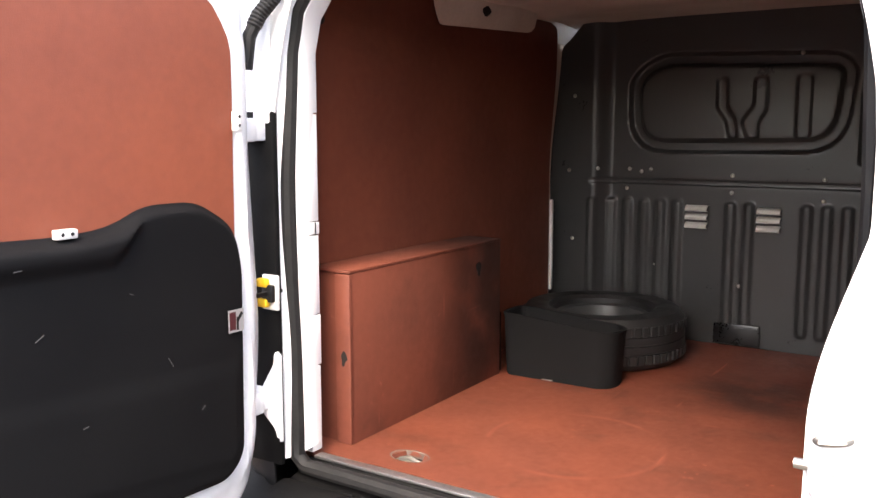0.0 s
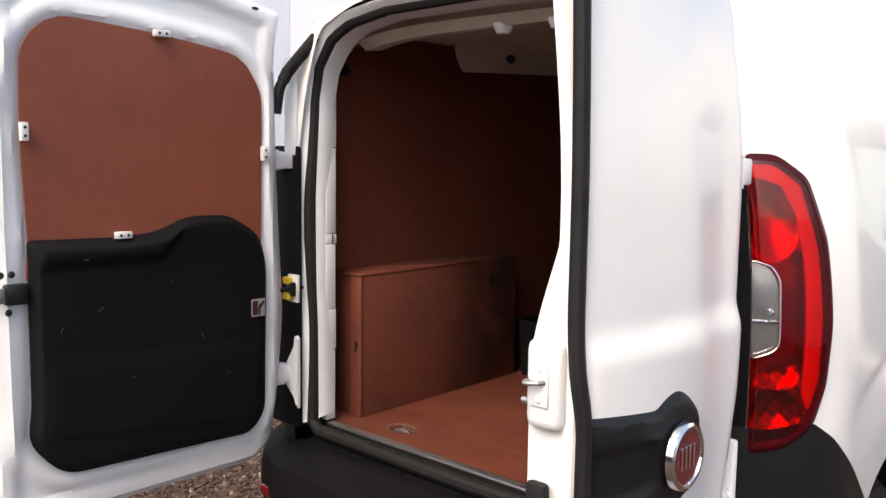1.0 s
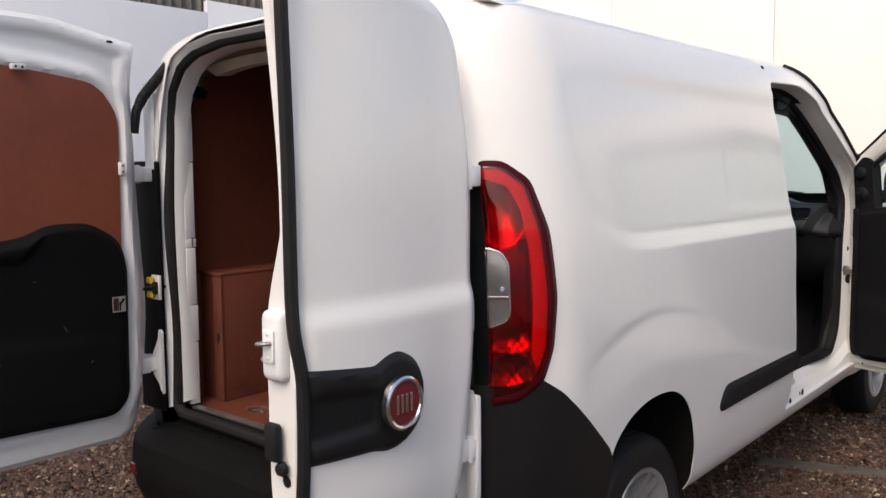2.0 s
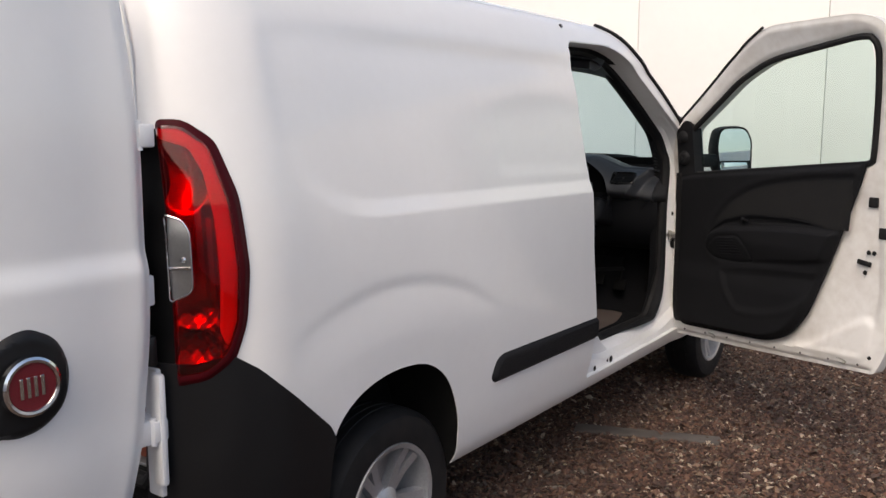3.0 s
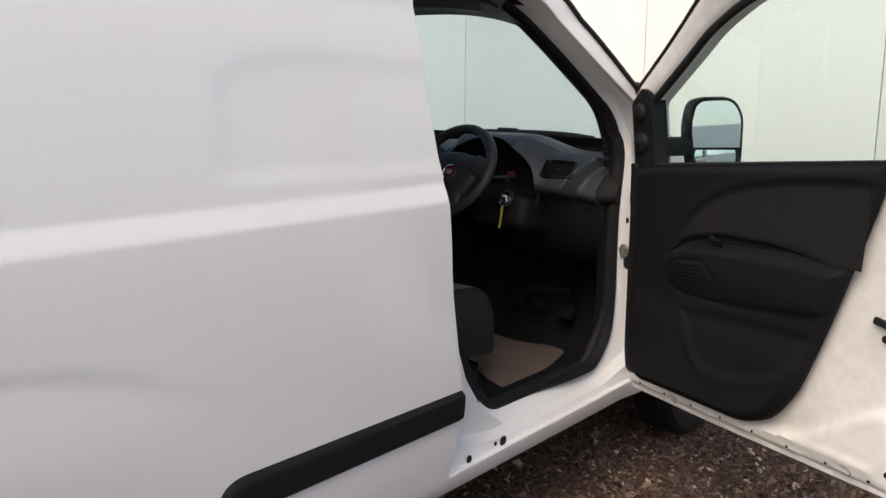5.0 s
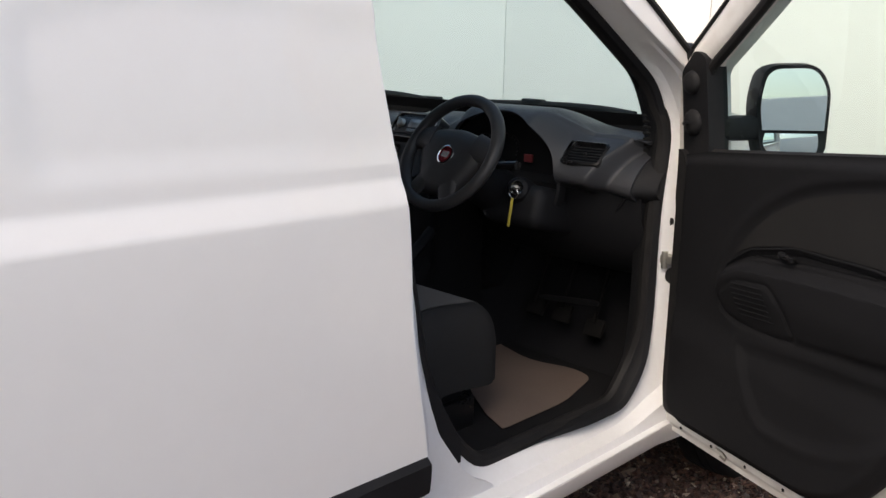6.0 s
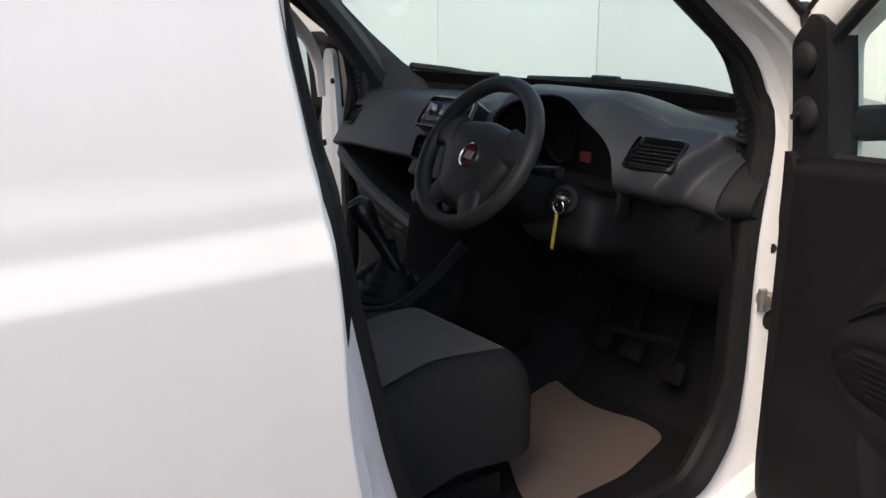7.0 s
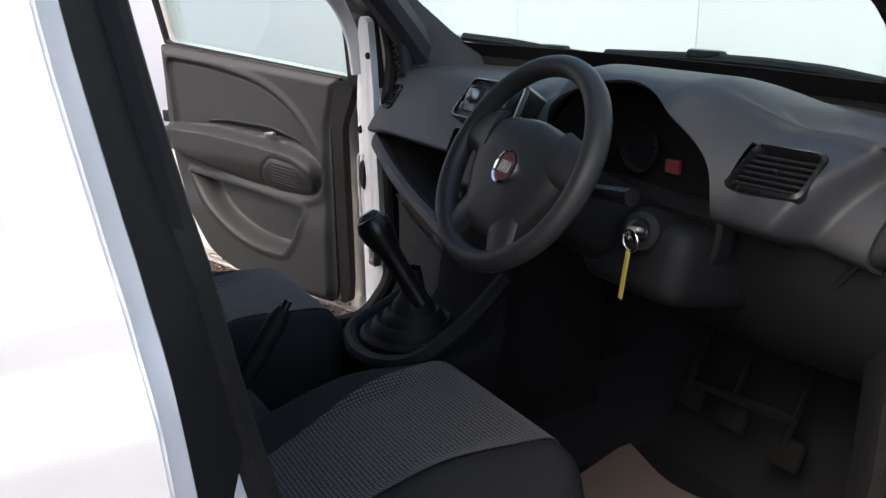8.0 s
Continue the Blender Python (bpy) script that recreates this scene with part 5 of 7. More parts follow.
def fd_trim(s, z, off, phi=ft_phi, pocket=0.030, soft=1.0):
    e = phi(s, z)
    ins, arm, pkt = INS(s, z), ARM(s, z), PKT(s, z)
    r = 0.016 * step(e, 0.0, 0.02) - soft * 0.011 * step(ins, 0.0, 0.018) - soft * 0.006 * (step(ins, -0.004, 0.004) - step(ins, 0.010, 0.020)) + soft * 0.005 * (step(ins, -0.035, -0.012) - step(ins, -0.006, 0.0))
    r = r + 0.052 * (0.4 + 0.6 * soft) * step(arm, 0.0, 0.024) * step(z, 0.78, 0.93) - 0.020 * soft * step(SLOT(s, z), 0.0, 0.010) - 0.004 * (step(SPK(s, z), -0.006, 0.0) - step(SPK(s, z), 0.004, 0.010))
    r = r - pocket * step(pkt, 0.0, 0.030) + soft * 0.007 * (step(pkt, -0.030, -0.006) - step(pkt, -0.002, 0.008)) + 0.012 * step(0.80 - z, 0, 0.1) * step(s, 0.0, 0.1)
    return s, 0.088 + 0.5 * lean(z) + r * step(e, 0.0, 0.03) + off, z


def front_door(flip, degrees, card_mat, hinge_x, hinge_y, drop=0.0, outline=FT):
    a = radians(degrees)
    sx = -1 if flip else 1
    hx, hy = hinge_x * sx, hinge_y
    phi = inside(outline)
    sunk, pocket, soft = (0.035, 0.066, 1.0) if flip else (0.0, 0.006, 0.35)
    trim = lambda s, z, off: fd_trim(s, z, off, phi, pocket, soft)
    D, N = Vector((sx * math.sin(a), -math.cos(a), 0)), Vector((-sx * math.cos(a), -math.sin(a), 0))

    def put(m):
        V = [(hx + p[0] * D.x + p[1] * N.x, hy + p[0] * D.y + p[1] * N.y, p[2] - drop) for p in m[0]]
        return (V, [tuple(reversed(f)) for f in m[1]]) if flip else (V, m[1])

    door = part("front_door", put(slab(lambda s, z, off: fd_inner(s, z, off, sunk), grid(-0.04, 1.19, 0.0100), grid(0.385, 1.84, 0.0100), [fd_phi, outside(FW)], 0.055)), SOILED, van, "open white front door with a black inner card")
    part("door_card", put(slab(trim, grid(0.03, 1.075, 0.0052), grid(0.455, 1.31, 0.0052), [phi], 0.012)), card_mat, door, "moulded plastic door card with armrest and pocket")
    e0 = 0.155 if flip else 0.035
    part("card_edge", put(slab(lambda s, z, off: (s, 0.096 + 0.5 * lean(z) + off, z), grid(0.03, 0.20, 0.01), grid(0.47, 1.22, 0.02), [inside(rounded([(e0 + 0.012, 0.475), (e0, 0.56), (e0, 1.06), (e0 - 0.06, 1.19), (e0 + 0.015, 1.205), (e0 + 0.068, 1.06), (e0 + 0.07, 0.475)], 0.02))], 0.03)), RUBBER, door, "black rubber edge of the door card")
    loop = even(FW, 90)
    part("window_rubber", put(tube([(s, 0.058 + float(lean(z)), z) for s, z in loop], 0.013, 8, True)), RUBBER, door, "black window rubber")
    pane = part("window_pane", put(sheet(lambda s, z: (s, 0.030 + lean(z), z), grid(0.10, 1.05, 0.05), grid(1.18, 1.78, 0.05), [inside(even(FW, 90))])), GLASS, door, "greenish tinted side window")
    pane.visible_shadow = False
    part("weather_seal", put(tube([(s, 0.052 + float(lean(z)), z + 0.002) for s, z in even([(-0.018, 1.412), (0.36, 1.690), (0.50, 1.780), (0.60, 1.826)], 24, False)], 0.006, 6)), RUBBER, door, "thin black seal on the door frame")
    # sail panel with the mirror and its adjusters
    sail = part("sail_panel", put(slab(lambda s, z, off: (s, 0.078 + lean(z) + off, z), grid(-0.03, 0.15, 0.012), grid(1.18, 1.47, 0.012), [inside(rounded([(0.028, 1.18), (0.135, 1.195), (0.130, 1.44), (0.09, 1.455), (0.028, 1.40)], 0.015))], 0.06)), BLACK, door, "black mirror base panel")
    part("corner_cap", put(slab(lambda s, z, off: (s, 0.062 + lean(z) + off, z), grid(-0.06, 0.12, 0.012), grid(1.36, 1.50, 0.012), [inside(rounded([(-0.055, 1.375), (-0.02, 1.465), (0.01, 1.475), (0.055, 1.455), (-0.01, 1.375)], 0.01))], 0.03)), BLACK, door)
    for zz, rr in ((1.375, 0.030), (1.275, 0.034)):
        part("adjuster", put(lathe([(0, 0.017), (rr * 0.55, 0.016), (rr * 0.85, 0.011), (rr, 0.003), (rr * 1.02, 0.0)], 24, pose(0.072, 0.078 + float(lean(zz)), zz, -90, 0, 0))), BLACK, sail, "round black speaker cap" if zz > 1.3 else "mirror adjuster knob")
    part("lever", put(rod((0.066, 0.09, 1.275), (0.080, 0.122, 1.272), 0.006, 8)), BLACK, sail)
    mxm = Matrix.Translation((0.172, -0.135, 1.306)) @ pose(0, 0, 0, 0, -4, MIRROR_TURN) @ pose(0, 0, 0, 90, 0, 90)
    out = rounded([(-0.088, -0.118), (0.074, -0.118), (0.096, 0.02), (0.078, 0.114), (-0.056, 0.118), (-0.092, 0.06)], 0.035)
    o2 = even(out, 48)
    mir = part("mirror", put(moved(loft([[(x * k, y * k, z) for x, y in o2] for k, z in ((0.93, 0.0), (1.0, 0.004), (1.05, -0.03), (1.03, -0.07), (0.85, -0.11), (0.4, -0.125))], True, True), mxm)), BLACK, door, "black door mirror")
    part("mirror_glass", put(moved(slab(lambda u, v, off: (u, v, 0.006 + off), grid(-0.11, 0.11, 0.01), grid(-0.05, 0.13, 0.01), [inside([(x * 0.9, y * 0.92) for x, y in o2]), lambda u, v: v + 0.047], 0.002), mxm)), MIRROR, mir, "main mirror glass")
    part("wide_angle_glass", put(moved(slab(lambda u, v, off: (u, v, 0.006 + off - 1.2 * (u * u + (v + 0.08) ** 2)), grid(-0.11, 0.11, 0.01), grid(-0.13, -0.05, 0.01), [inside([(x * 0.9, y * 0.92) for x, y in o2]), lambda u, v: -0.055 - v], 0.002), mxm)), MIRROR, mir, "small wide angle mirror glass")
    part("mirror_arm", put(moved(block((-0.03, -0.05, -0.045), (0.03, 0.05, 0.045), 0.02), Matrix.Translation((0.120, -0.045, 1.262)) @ Matrix.Diagonal((0.9, 1.7, 0.7, 1)))), BLACK, mir)
    # fittings on the free edge and the lower rail
    for s, z, r in ((1.052, 1.132, 0.020), (1.105, 1.015, 0.022)):
        part("edge_plug", put(moved(block((-r, -0.004, -r), (r, 0.006, r), 0.006), Matrix.Translation((s, 0.062, z)))), RUBBER, door, "square black rubber plug")
    part("lock_slot", put(moved(block((-0.030, -0.004, -0.010), (0.030, 0.008, 0.010), 0.005), Matrix.Translation((1.03, 0.062, 0.893)) @ pose(0, 0, 0, 0, 8, 0))), INK, door, "dark lock slot")
    for s, z in ((1.045, 0.935), (1.068, 0.935), (1.035, 0.855), (1.078, 0.520)):
        part("edge_hole", put(lathe([(0, 0.004), (0.008, 0.003), (0.010, 0.0)], 10, pose(s, 0.062, z, -90, 0, 0))), INK, door)
    for k in range(8):
        part("drain_hole", put(lathe([(0, 0.003), (0.004, 0.002), (0.005, 0.0)], 8, pose(0.092 + 0.134 * k, 0.0625 - sunk, 0.434 + 0.0068 * k, -90, 0, 0))), INK, door)
    for c0, c1 in ((0.281, 0.437), (0.970, 0.480)):
        part("rail_slot", put(tube([(c0 + a, 0.0640 - sunk, c1 + c) for a, c in ((-0.034, 0.010), (-0.006, 0.008), (0.008, 0.002), (0.004, -0.008), (-0.016, -0.006))], 0.0028, 6)), ZINC, door, "small pressed slot in the lower rail")
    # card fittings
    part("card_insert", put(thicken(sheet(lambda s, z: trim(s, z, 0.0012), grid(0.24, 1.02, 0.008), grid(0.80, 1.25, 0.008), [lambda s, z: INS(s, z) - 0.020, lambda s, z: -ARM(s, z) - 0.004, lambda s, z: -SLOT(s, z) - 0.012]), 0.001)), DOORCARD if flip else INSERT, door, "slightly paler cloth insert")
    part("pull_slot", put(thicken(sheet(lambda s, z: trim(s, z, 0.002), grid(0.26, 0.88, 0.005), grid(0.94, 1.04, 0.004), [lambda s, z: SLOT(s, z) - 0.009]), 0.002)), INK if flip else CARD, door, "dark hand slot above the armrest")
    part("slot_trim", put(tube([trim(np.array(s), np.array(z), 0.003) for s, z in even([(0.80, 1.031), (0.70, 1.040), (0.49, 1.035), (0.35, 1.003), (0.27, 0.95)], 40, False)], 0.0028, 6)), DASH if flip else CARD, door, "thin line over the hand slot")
    part("door_lever", put(moved(block((-0.024, -0.006, -0.006), (0.024, 0.008, 0.006), 0.004), Matrix.Translation((0.475, 0.108, 1.013)) @ pose(0, 0, 0, 0, 8, 0))), ZINC if flip else SHINY, door, "inner door lever")
    for k in range(7):
        ya, yb = 0.322 + 0.004 * k, 0.430 + 0.006 * k
        za = 0.918 - 0.012 * k
        part("speaker_rib", put(tube([trim(np.array(s), np.array(za + 0.10 * (s - ya)), 0.001) for s in np.linspace(ya, yb, 6)], 0.0018, 6)), card_mat, door)
    return door


MIRROR_TURN = 20
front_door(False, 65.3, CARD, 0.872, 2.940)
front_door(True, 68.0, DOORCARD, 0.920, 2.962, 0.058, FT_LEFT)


# ---- cab shell: door shuts, pillars, glass, nose ----
SHUT = rounded([(1.850, 1.735), (2.20, 1.745), (2.36, 1.70), (2.665, 1.49), (2.83, 1.375), (2.885, 1.24), (2.852, 1.04), (2.856, 0.72), (2.838, 0.585), (2.745, 0.480), (2.19, 0.483), (2.08, 0.60), (1.985, 0.77), (1.915, 1.09), (1.876, 1.34), (1.860, 1.46)],
                [0.05, 0.08, 0.1, 0.1, 0.05, 0.05, 0.06, 0.06, 0.05, 0.05, 0.05, 0.08, 0.1, 0.05, 0.05, 0.05])
A, B = even(OPEN, 160), even(SHUT, 160)
def shut_loop(t, inset):
    out = []
    for (ya, za), (yb, zb) in zip(A, B):
        y, z = ya + t * (yb - ya), za + t * (zb - za)
        x = float(side(np.array([ya]), np.array([min(za, 1.86)]))[0][0]) - inset
        out.append((x, y, z))
    return out
shut = loft([shut_loop(0.0, 0.001), shut_loop(0.02, 0.022), shut_loop(0.30, 0.030), shut_loop(0.42, 0.070), shut_loop(0.85, 0.092), shut_loop(1.0, 0.112), shut_loop(1.04, 0.140)])
seal = tube(shut_loop(1.02, 0.122), 0.023, 10, True)
for flip in (False, True):
    mm = mirrored if flip else (lambda m: m)
    part("door_shut", mm(shut), JAMB, van, "white painted door shut and sill", thick=0.003)
    part("door_seal", mm(seal), RUBBER, van, "black door seal")
    part("pillar_trim", mm(slab(lambda u, v, off: (x_of(np.clip(v, 1.15, 1.85)) - 0.104 + off, u, v), grid(1.842, 2.10, 0.02), grid(0.54, 1.74, 0.04), [lambda u, v: np.interp(v, [0.46, 0.60, 0.77, 1.09, 1.46, 1.74], [2.20, 2.09, 1.995, 1.920, 1.866, 1.854]) + 0.004 - u], 0.02)), BLACK, van, "black lower pillar trim")
    part("pillar_flange", mm(slab(lambda u, v, off: (x_of(np.clip(v, 0.3, 1.15)) - 0.030 - 0.045 * step(u - 1.86, 0.0, 0.10) + off, u, v), grid(1.80, 2.24, 0.01), grid(0.40, 1.04, 0.01), [inside(rounded([(1.835, 1.03), (1.840, 0.90), (1.855, 0.70), (1.87, 0.42), (2.22, 0.42), (2.20, 0.455), (2.135, 0.492), (2.083, 0.538), (2.004, 0.646), (1.942, 0.806), (1.900, 0.95), (1.872, 1.03)], 0.015))], 0.02)), JAMB, van, "white flange at the foot of the middle pillar")
    hi = [i for i in range(160) if A[i][1] > 1.43 and A[i][0] < 2.40]
    run = next(k for k in range(160) if k in hi and (k - 1) % 160 not in hi)
    idx = [(run + k) % 160 for k in range(len(hi))]
    part("frame_trim", mm(loft([[(l[i][0] + 0.003, l[i][1], l[i][2] - 0.002) for i in idx] for l in (shut_loop(0.55, 0.072), shut_loop(0.85, 0.086), shut_loop(1.0, 0.107))], False)), BLACK, van, "black trim along the upper door frame", thick=0.002)
    for test, l0, l1, nm in ((lambda y, z: y < 2.0 and 0.97 < z < 1.74, (0.03, 0.026), (1.12, 0.115), "black trim down the middle pillar"),):
        ids = [i for i in range(160) if test(*A[i])]
        st0 = next(k for k in ids if (k - 1) % 160 not in ids)
        ids = [(st0 + k) % 160 for k in range(len(ids))]
        mid = (0.5 * (l0[0] + l1[0]), 0.5 * (l0[1] + l1[1]) - 0.006)
        part("pillar_strip", mm(loft([[(l[i][0] + 0.004, l[i][1], l[i][2]) for i in ids] for l in (shut_loop(*l0), shut_loop(*mid), shut_loop(*l1))], False)), BLACK, van, nm, thick=0.003)
    fr = [i for i in range(160) if B[i][0] > 2.30]
    st0 = next(k for k in fr if (k - 1) % 160 not in fr)
    fr = [(st0 + k) % 160 for k in range(len(fr))]
    band = []
    for inx, k in ((0.094, 0.004), (0.104, 0.015), (0.122, 0.018), (0.150, 0.008), (0.180, -0.012)):
        row = []
        for i in fr:
            (ya, za), (yb, zb), (y, z) = B[i - 1], B[(i + 1) % 160], B[i]
            n = Vector((0, zb - za, ya - yb)).normalized()
            n = n if n.y * (2.45 - y) + n.z * (1.0 - z) > 0 else -n
            thin = float(step(y, 2.36, 2.62)) if z < 0.6 else 1.0
            row.append((float(x_of(min(max(z, 1.15), 1.85))) - 0.125 - (inx - 0.125) * (0.02 + 0.98 * thin), y + k * thin * n.y, z + k * thin * n.z))
        band.append(row)
    flip or part("pillar_band", mm(loft(band, False)), KNEE, van, "broad black door seal on the windscreen pillar", thick=0.003)
    for px, py, z, r in ((0.822, 2.880, 0.997, 0.014), (0.847, 2.905, 1.115, 0.009), (0.842, 2.890, 0.845, 0.024)):
        part("shut_plug", mm(lathe([(0, 0.006), (r * 0.8, 0.005), (r, 0.0)], 16, pose(px, py, z, 90, 0, 30))), RUBBER, van, "round black plug in the door shut")
    chk = part("check_strap", mm(block((0.806, 2.862, 0.880), (0.862, 2.888, 0.906), 0.005)), ZINC, van, "metal door check strap")
    part("check_pivot", mm(rod((0.826, 2.866, 0.868), (0.826, 2.866, 0.914), 0.009)), ZINC, chk)
    for z in (1.06, 0.52):
        part("hinge", mm(block((0.838, 2.912, z - 0.04), (0.885, 2.945, z + 0.04), 0.008)), JAMB, van, "white painted door hinge")
    for y, z, r in ((2.142, 0.425, 0.016), (2.105, 0.428, 0.007), (1.985, 0.42, 0.012)):
        part("sill_hole", mm(lathe([(0, 0.002), (r * 0.8, 0.0015), (r, 0.0)], 14, pose(0.862, y, z, 0, 90, 0))), INK, van)
    part("lock_striker", mm(tube([(0.850, 1.866, 0.848), (0.850, 1.886, 0.853), (0.866, 1.890, 0.853), (0.874, 1.886, 0.851), (0.876, 1.862, 0.846)], 0.0045, 8)), ZINC, van, "steel door striker")
post = part("hinge_post", slab(lambda u, v, off: (u, 2.808 - off + 0.006 * step(np.abs(u + 0.845), 0.020, 0.030), v), grid(-0.905, -0.765, 0.005), grid(0.44, 1.36, 0.02), [inside(rounded([(-0.900, 0.44), (-0.905, 1.10), (-0.880, 1.24), (-0.855, 1.34), (-0.815, 1.34), (-0.800, 1.22), (-0.790, 1.02), (-0.770, 0.44)], 0.02))], 0.02), JAMB, van, "white painted hinge post beside the dashboard")
part("post_rail", tube(spline([(-0.868, 2.805, 1.18), (-0.874, 2.795, 1.28), (-0.878, 2.765, 1.36), (-0.868, 2.70, 1.44), (-0.845, 2.60, 1.53)], 24), 0.022, 10, False, 0.5, (0, 1, 0)), JAMB, post)
for xx, zz, rx, rz in ((-0.868, 0.885, 0.018, 0.046), (-0.806, 0.745, 0.022, 0.030), (-0.872, 1.02, 0.009, 0.012), (-0.800, 1.235, 0.010, 0.010)):
    part("grommet", lathe([(0, 0.008), (0.8, 0.007), (1.0, 0.0)], 20, pose(xx, 2.807, zz, 90, 0, 0) @ Matrix.Diagonal((rx, rz, 1, 1))), RUBBER, post, "black rubber grommet")
strap = part("check_plate", block((-0.810, 2.785, 0.625), (-0.775, 2.810, 0.690), 0.004), ZINC, post, "bare metal check plate")
for zz in (0.640, 0.675):
    part("bolt", lathe([(0, 0.006), (0.007, 0.005), (0.009, 0)], 8, pose(-0.792, 2.785, zz, 90, 0, 0)), ZINC, strap)
part("post_channel", tube([(-0.893, 2.804, 0.72), (-0.893, 2.802, 0.92), (-0.882, 2.802, 0.945), (-0.855, 2.802, 0.945)], 0.004, 6), JAMB, post)
part("cab_ceiling", sheet(lambda u, v: (v, u, 1.785 - 0.075 * (v / 0.7) ** 4 - 0.09 * step(u, 2.2, 2.5)), grid(1.85, 2.47, 0.05), grid(-0.71, 0.71, 0.06)), DASH, van, "dark grey cab headlining")
part("screen_header", tube([(x, 2.43 - 0.16 * (x / 0.7) ** 2, 1.755 - 0.05 * (x / 0.7) ** 2) for x in np.linspace(-0.70, 0.70, 21)], 0.05, 8, False, 0.7), DASH, van, "dark header above the windscreen")


def screen_p(w, t, off=0.0):
    x = (0.815 - 0.115 * t) * w
    y = (3.255 - 0.22 * w ** 2) * (1 - t) + (2.445 - 0.15 * w ** 2) * t + 0.05 * np.sin(np.pi * t)
    z = (1.20 + 0.02 * w ** 2) * (1 - t) + (1.865 - 0.055 * w ** 2) * t + 0.045 * np.sin(np.pi * t)
    return x, y + off * 0.6, z + off * 0.8


ws = part("windscreen", sheet(screen_p, grid(-1, 1, 0.05), grid(0, 1, 0.05)), SCREEN, van, "large tinted windscreen")
ws.visible_shadow = False
part("screen_band", sheet(lambda w, t: screen_p(w, t, -0.006), grid(-0.99, 0.99, 0.05), grid(0.0, 0.075, 0.025)), BLACK, van, "black printed band along the foot of the windscreen", thick=0.002)
for sx in (-1, 1):
    P = [Vector([float(c) for c in screen_p(np.array(0.985 * sx), np.array(t), -0.03)]) for t in np.linspace(0.0, 1.0, 14)]
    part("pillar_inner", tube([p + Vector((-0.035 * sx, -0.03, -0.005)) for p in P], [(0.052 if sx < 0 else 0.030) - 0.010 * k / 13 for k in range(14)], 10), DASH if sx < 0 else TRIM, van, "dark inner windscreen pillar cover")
    part("screen_edge", tube([Vector([float(c) for c in screen_p(np.array(0.995 * sx), np.array(t), 0.004)]) for t in np.linspace(0, 1, 14)], 0.014, 6), RUBBER, van, "black windscreen rubber")
    grille = part("pillar_grille", tube([(sx * 0.750, 2.898, 1.15), (sx * 0.748, 2.893, 1.22), (sx * 0.743, 2.880, 1.30), (sx * 0.735, 2.850, 1.37)], [0.018, 0.022, 0.022, 0.014], 10), DASH, van, "slotted speaker cover on the pillar")
    for k in range(9):
        part("pillar_slot", block((sx * 0.742 - 0.012, 2.868 - 0.002 * k, 1.180 + 0.016 * k), (sx * 0.742 + 0.012, 2.878 - 0.002 * k, 1.188 + 0.016 * k), 0.002), INK, grille)
    cover_a = [(0.66, 2.62, 1.62), (0.705, 2.78, 1.50), (0.745, 2.932, 1.382), (0.702, 3.042, 1.277), (0.640, 3.125, 1.205)]
    cover_b = [(0.70, 2.55, 1.60), (0.735, 2.70, 1.47), (0.765, 2.84, 1.34), (0.778, 2.87, 1.24), (0.778, 2.88, 1.16)]
    cover_m = [tuple(0.5 * (p + q) + d for p, q, d in zip(a, b, (-0.018, -0.014, 0.006))) for a, b in zip(cover_a, cover_b)]
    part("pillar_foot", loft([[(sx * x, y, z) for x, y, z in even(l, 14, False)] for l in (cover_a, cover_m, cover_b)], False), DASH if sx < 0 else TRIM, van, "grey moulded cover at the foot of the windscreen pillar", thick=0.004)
part("scuttle_inner", sheet(lambda w, t: (0.79 * w, 3.245 - 0.22 * w ** 2, 1.215 + 0.02 * w ** 2 - 0.25 * t), grid(-1, 1, 0.06), grid(0, 1, 0.25)), BLACK, van, "black panel below the windscreen edge", thick=0.004)
part("cowl", sheet(lambda w, t: (0.80 * w, 3.245 - 0.22 * w ** 2 + 0.16 * t, 1.222 + 0.02 * w ** 2 - 0.01 * t), grid(-1, 1, 0.06), grid(0, 1, 0.2)), BLACK, van, "black plastic scuttle below the windscreen", thick=0.004)
for pts, arm in (([(-0.70, 3.055, 1.280), (-0.548, 3.118, 1.268), (-0.425, 3.172, 1.250), (-0.27, 3.23, 1.238)], (-0.43, 3.172, 1.250)), ([(-0.268, 3.205, 1.253), (-0.113, 3.222, 1.257), (0.04, 3.224, 1.262), (0.227, 3.204, 1.265), (0.391, 3.172, 1.264), (0.52, 3.14, 1.256)], (0.04, 3.224, 1.262))):
    blade = part("wiper", tube(even(pts, 16, False), 0.013, 8, False, 0.8), RUBBER, van, "black windscreen wiper")
    part("wiper_joint", moved(block((-0.05, -0.012, -0.004), (0.05, 0.012, 0.018), 0.006), Matrix.Translation(arm)), SHINY, blade)
part("bonnet", sheet(lambda w, t: ((0.80 - 0.10 * t ** 2) * w, 3.36 - 0.22 * w ** 2 + (0.80 - 0.12 * w ** 2) * t, 1.165 + 0.02 * w ** 2 - 0.10 * t - 0.14 * t ** 3 - 0.12 * (w ** 4) * (0.4 + t)), grid(-1, 1, 0.08), grid(0.02, 1, 0.06)), PAINT, van, "white bonnet", thick=0.003)
part("front_bumper", loft([[(x, 4.27 - 0.45 * abs(x / 0.86) ** 2.6 + dy, z) for dy, z in ((-0.20, 0.98), (-0.08, 0.90), (0.0, 0.72), (0.02, 0.55), (0.0, 0.40), (-0.10, 0.26))] for x in np.linspace(-0.86, 0.86, 25)], False), BLACK, van, "dark front bumper", thick=0.004)

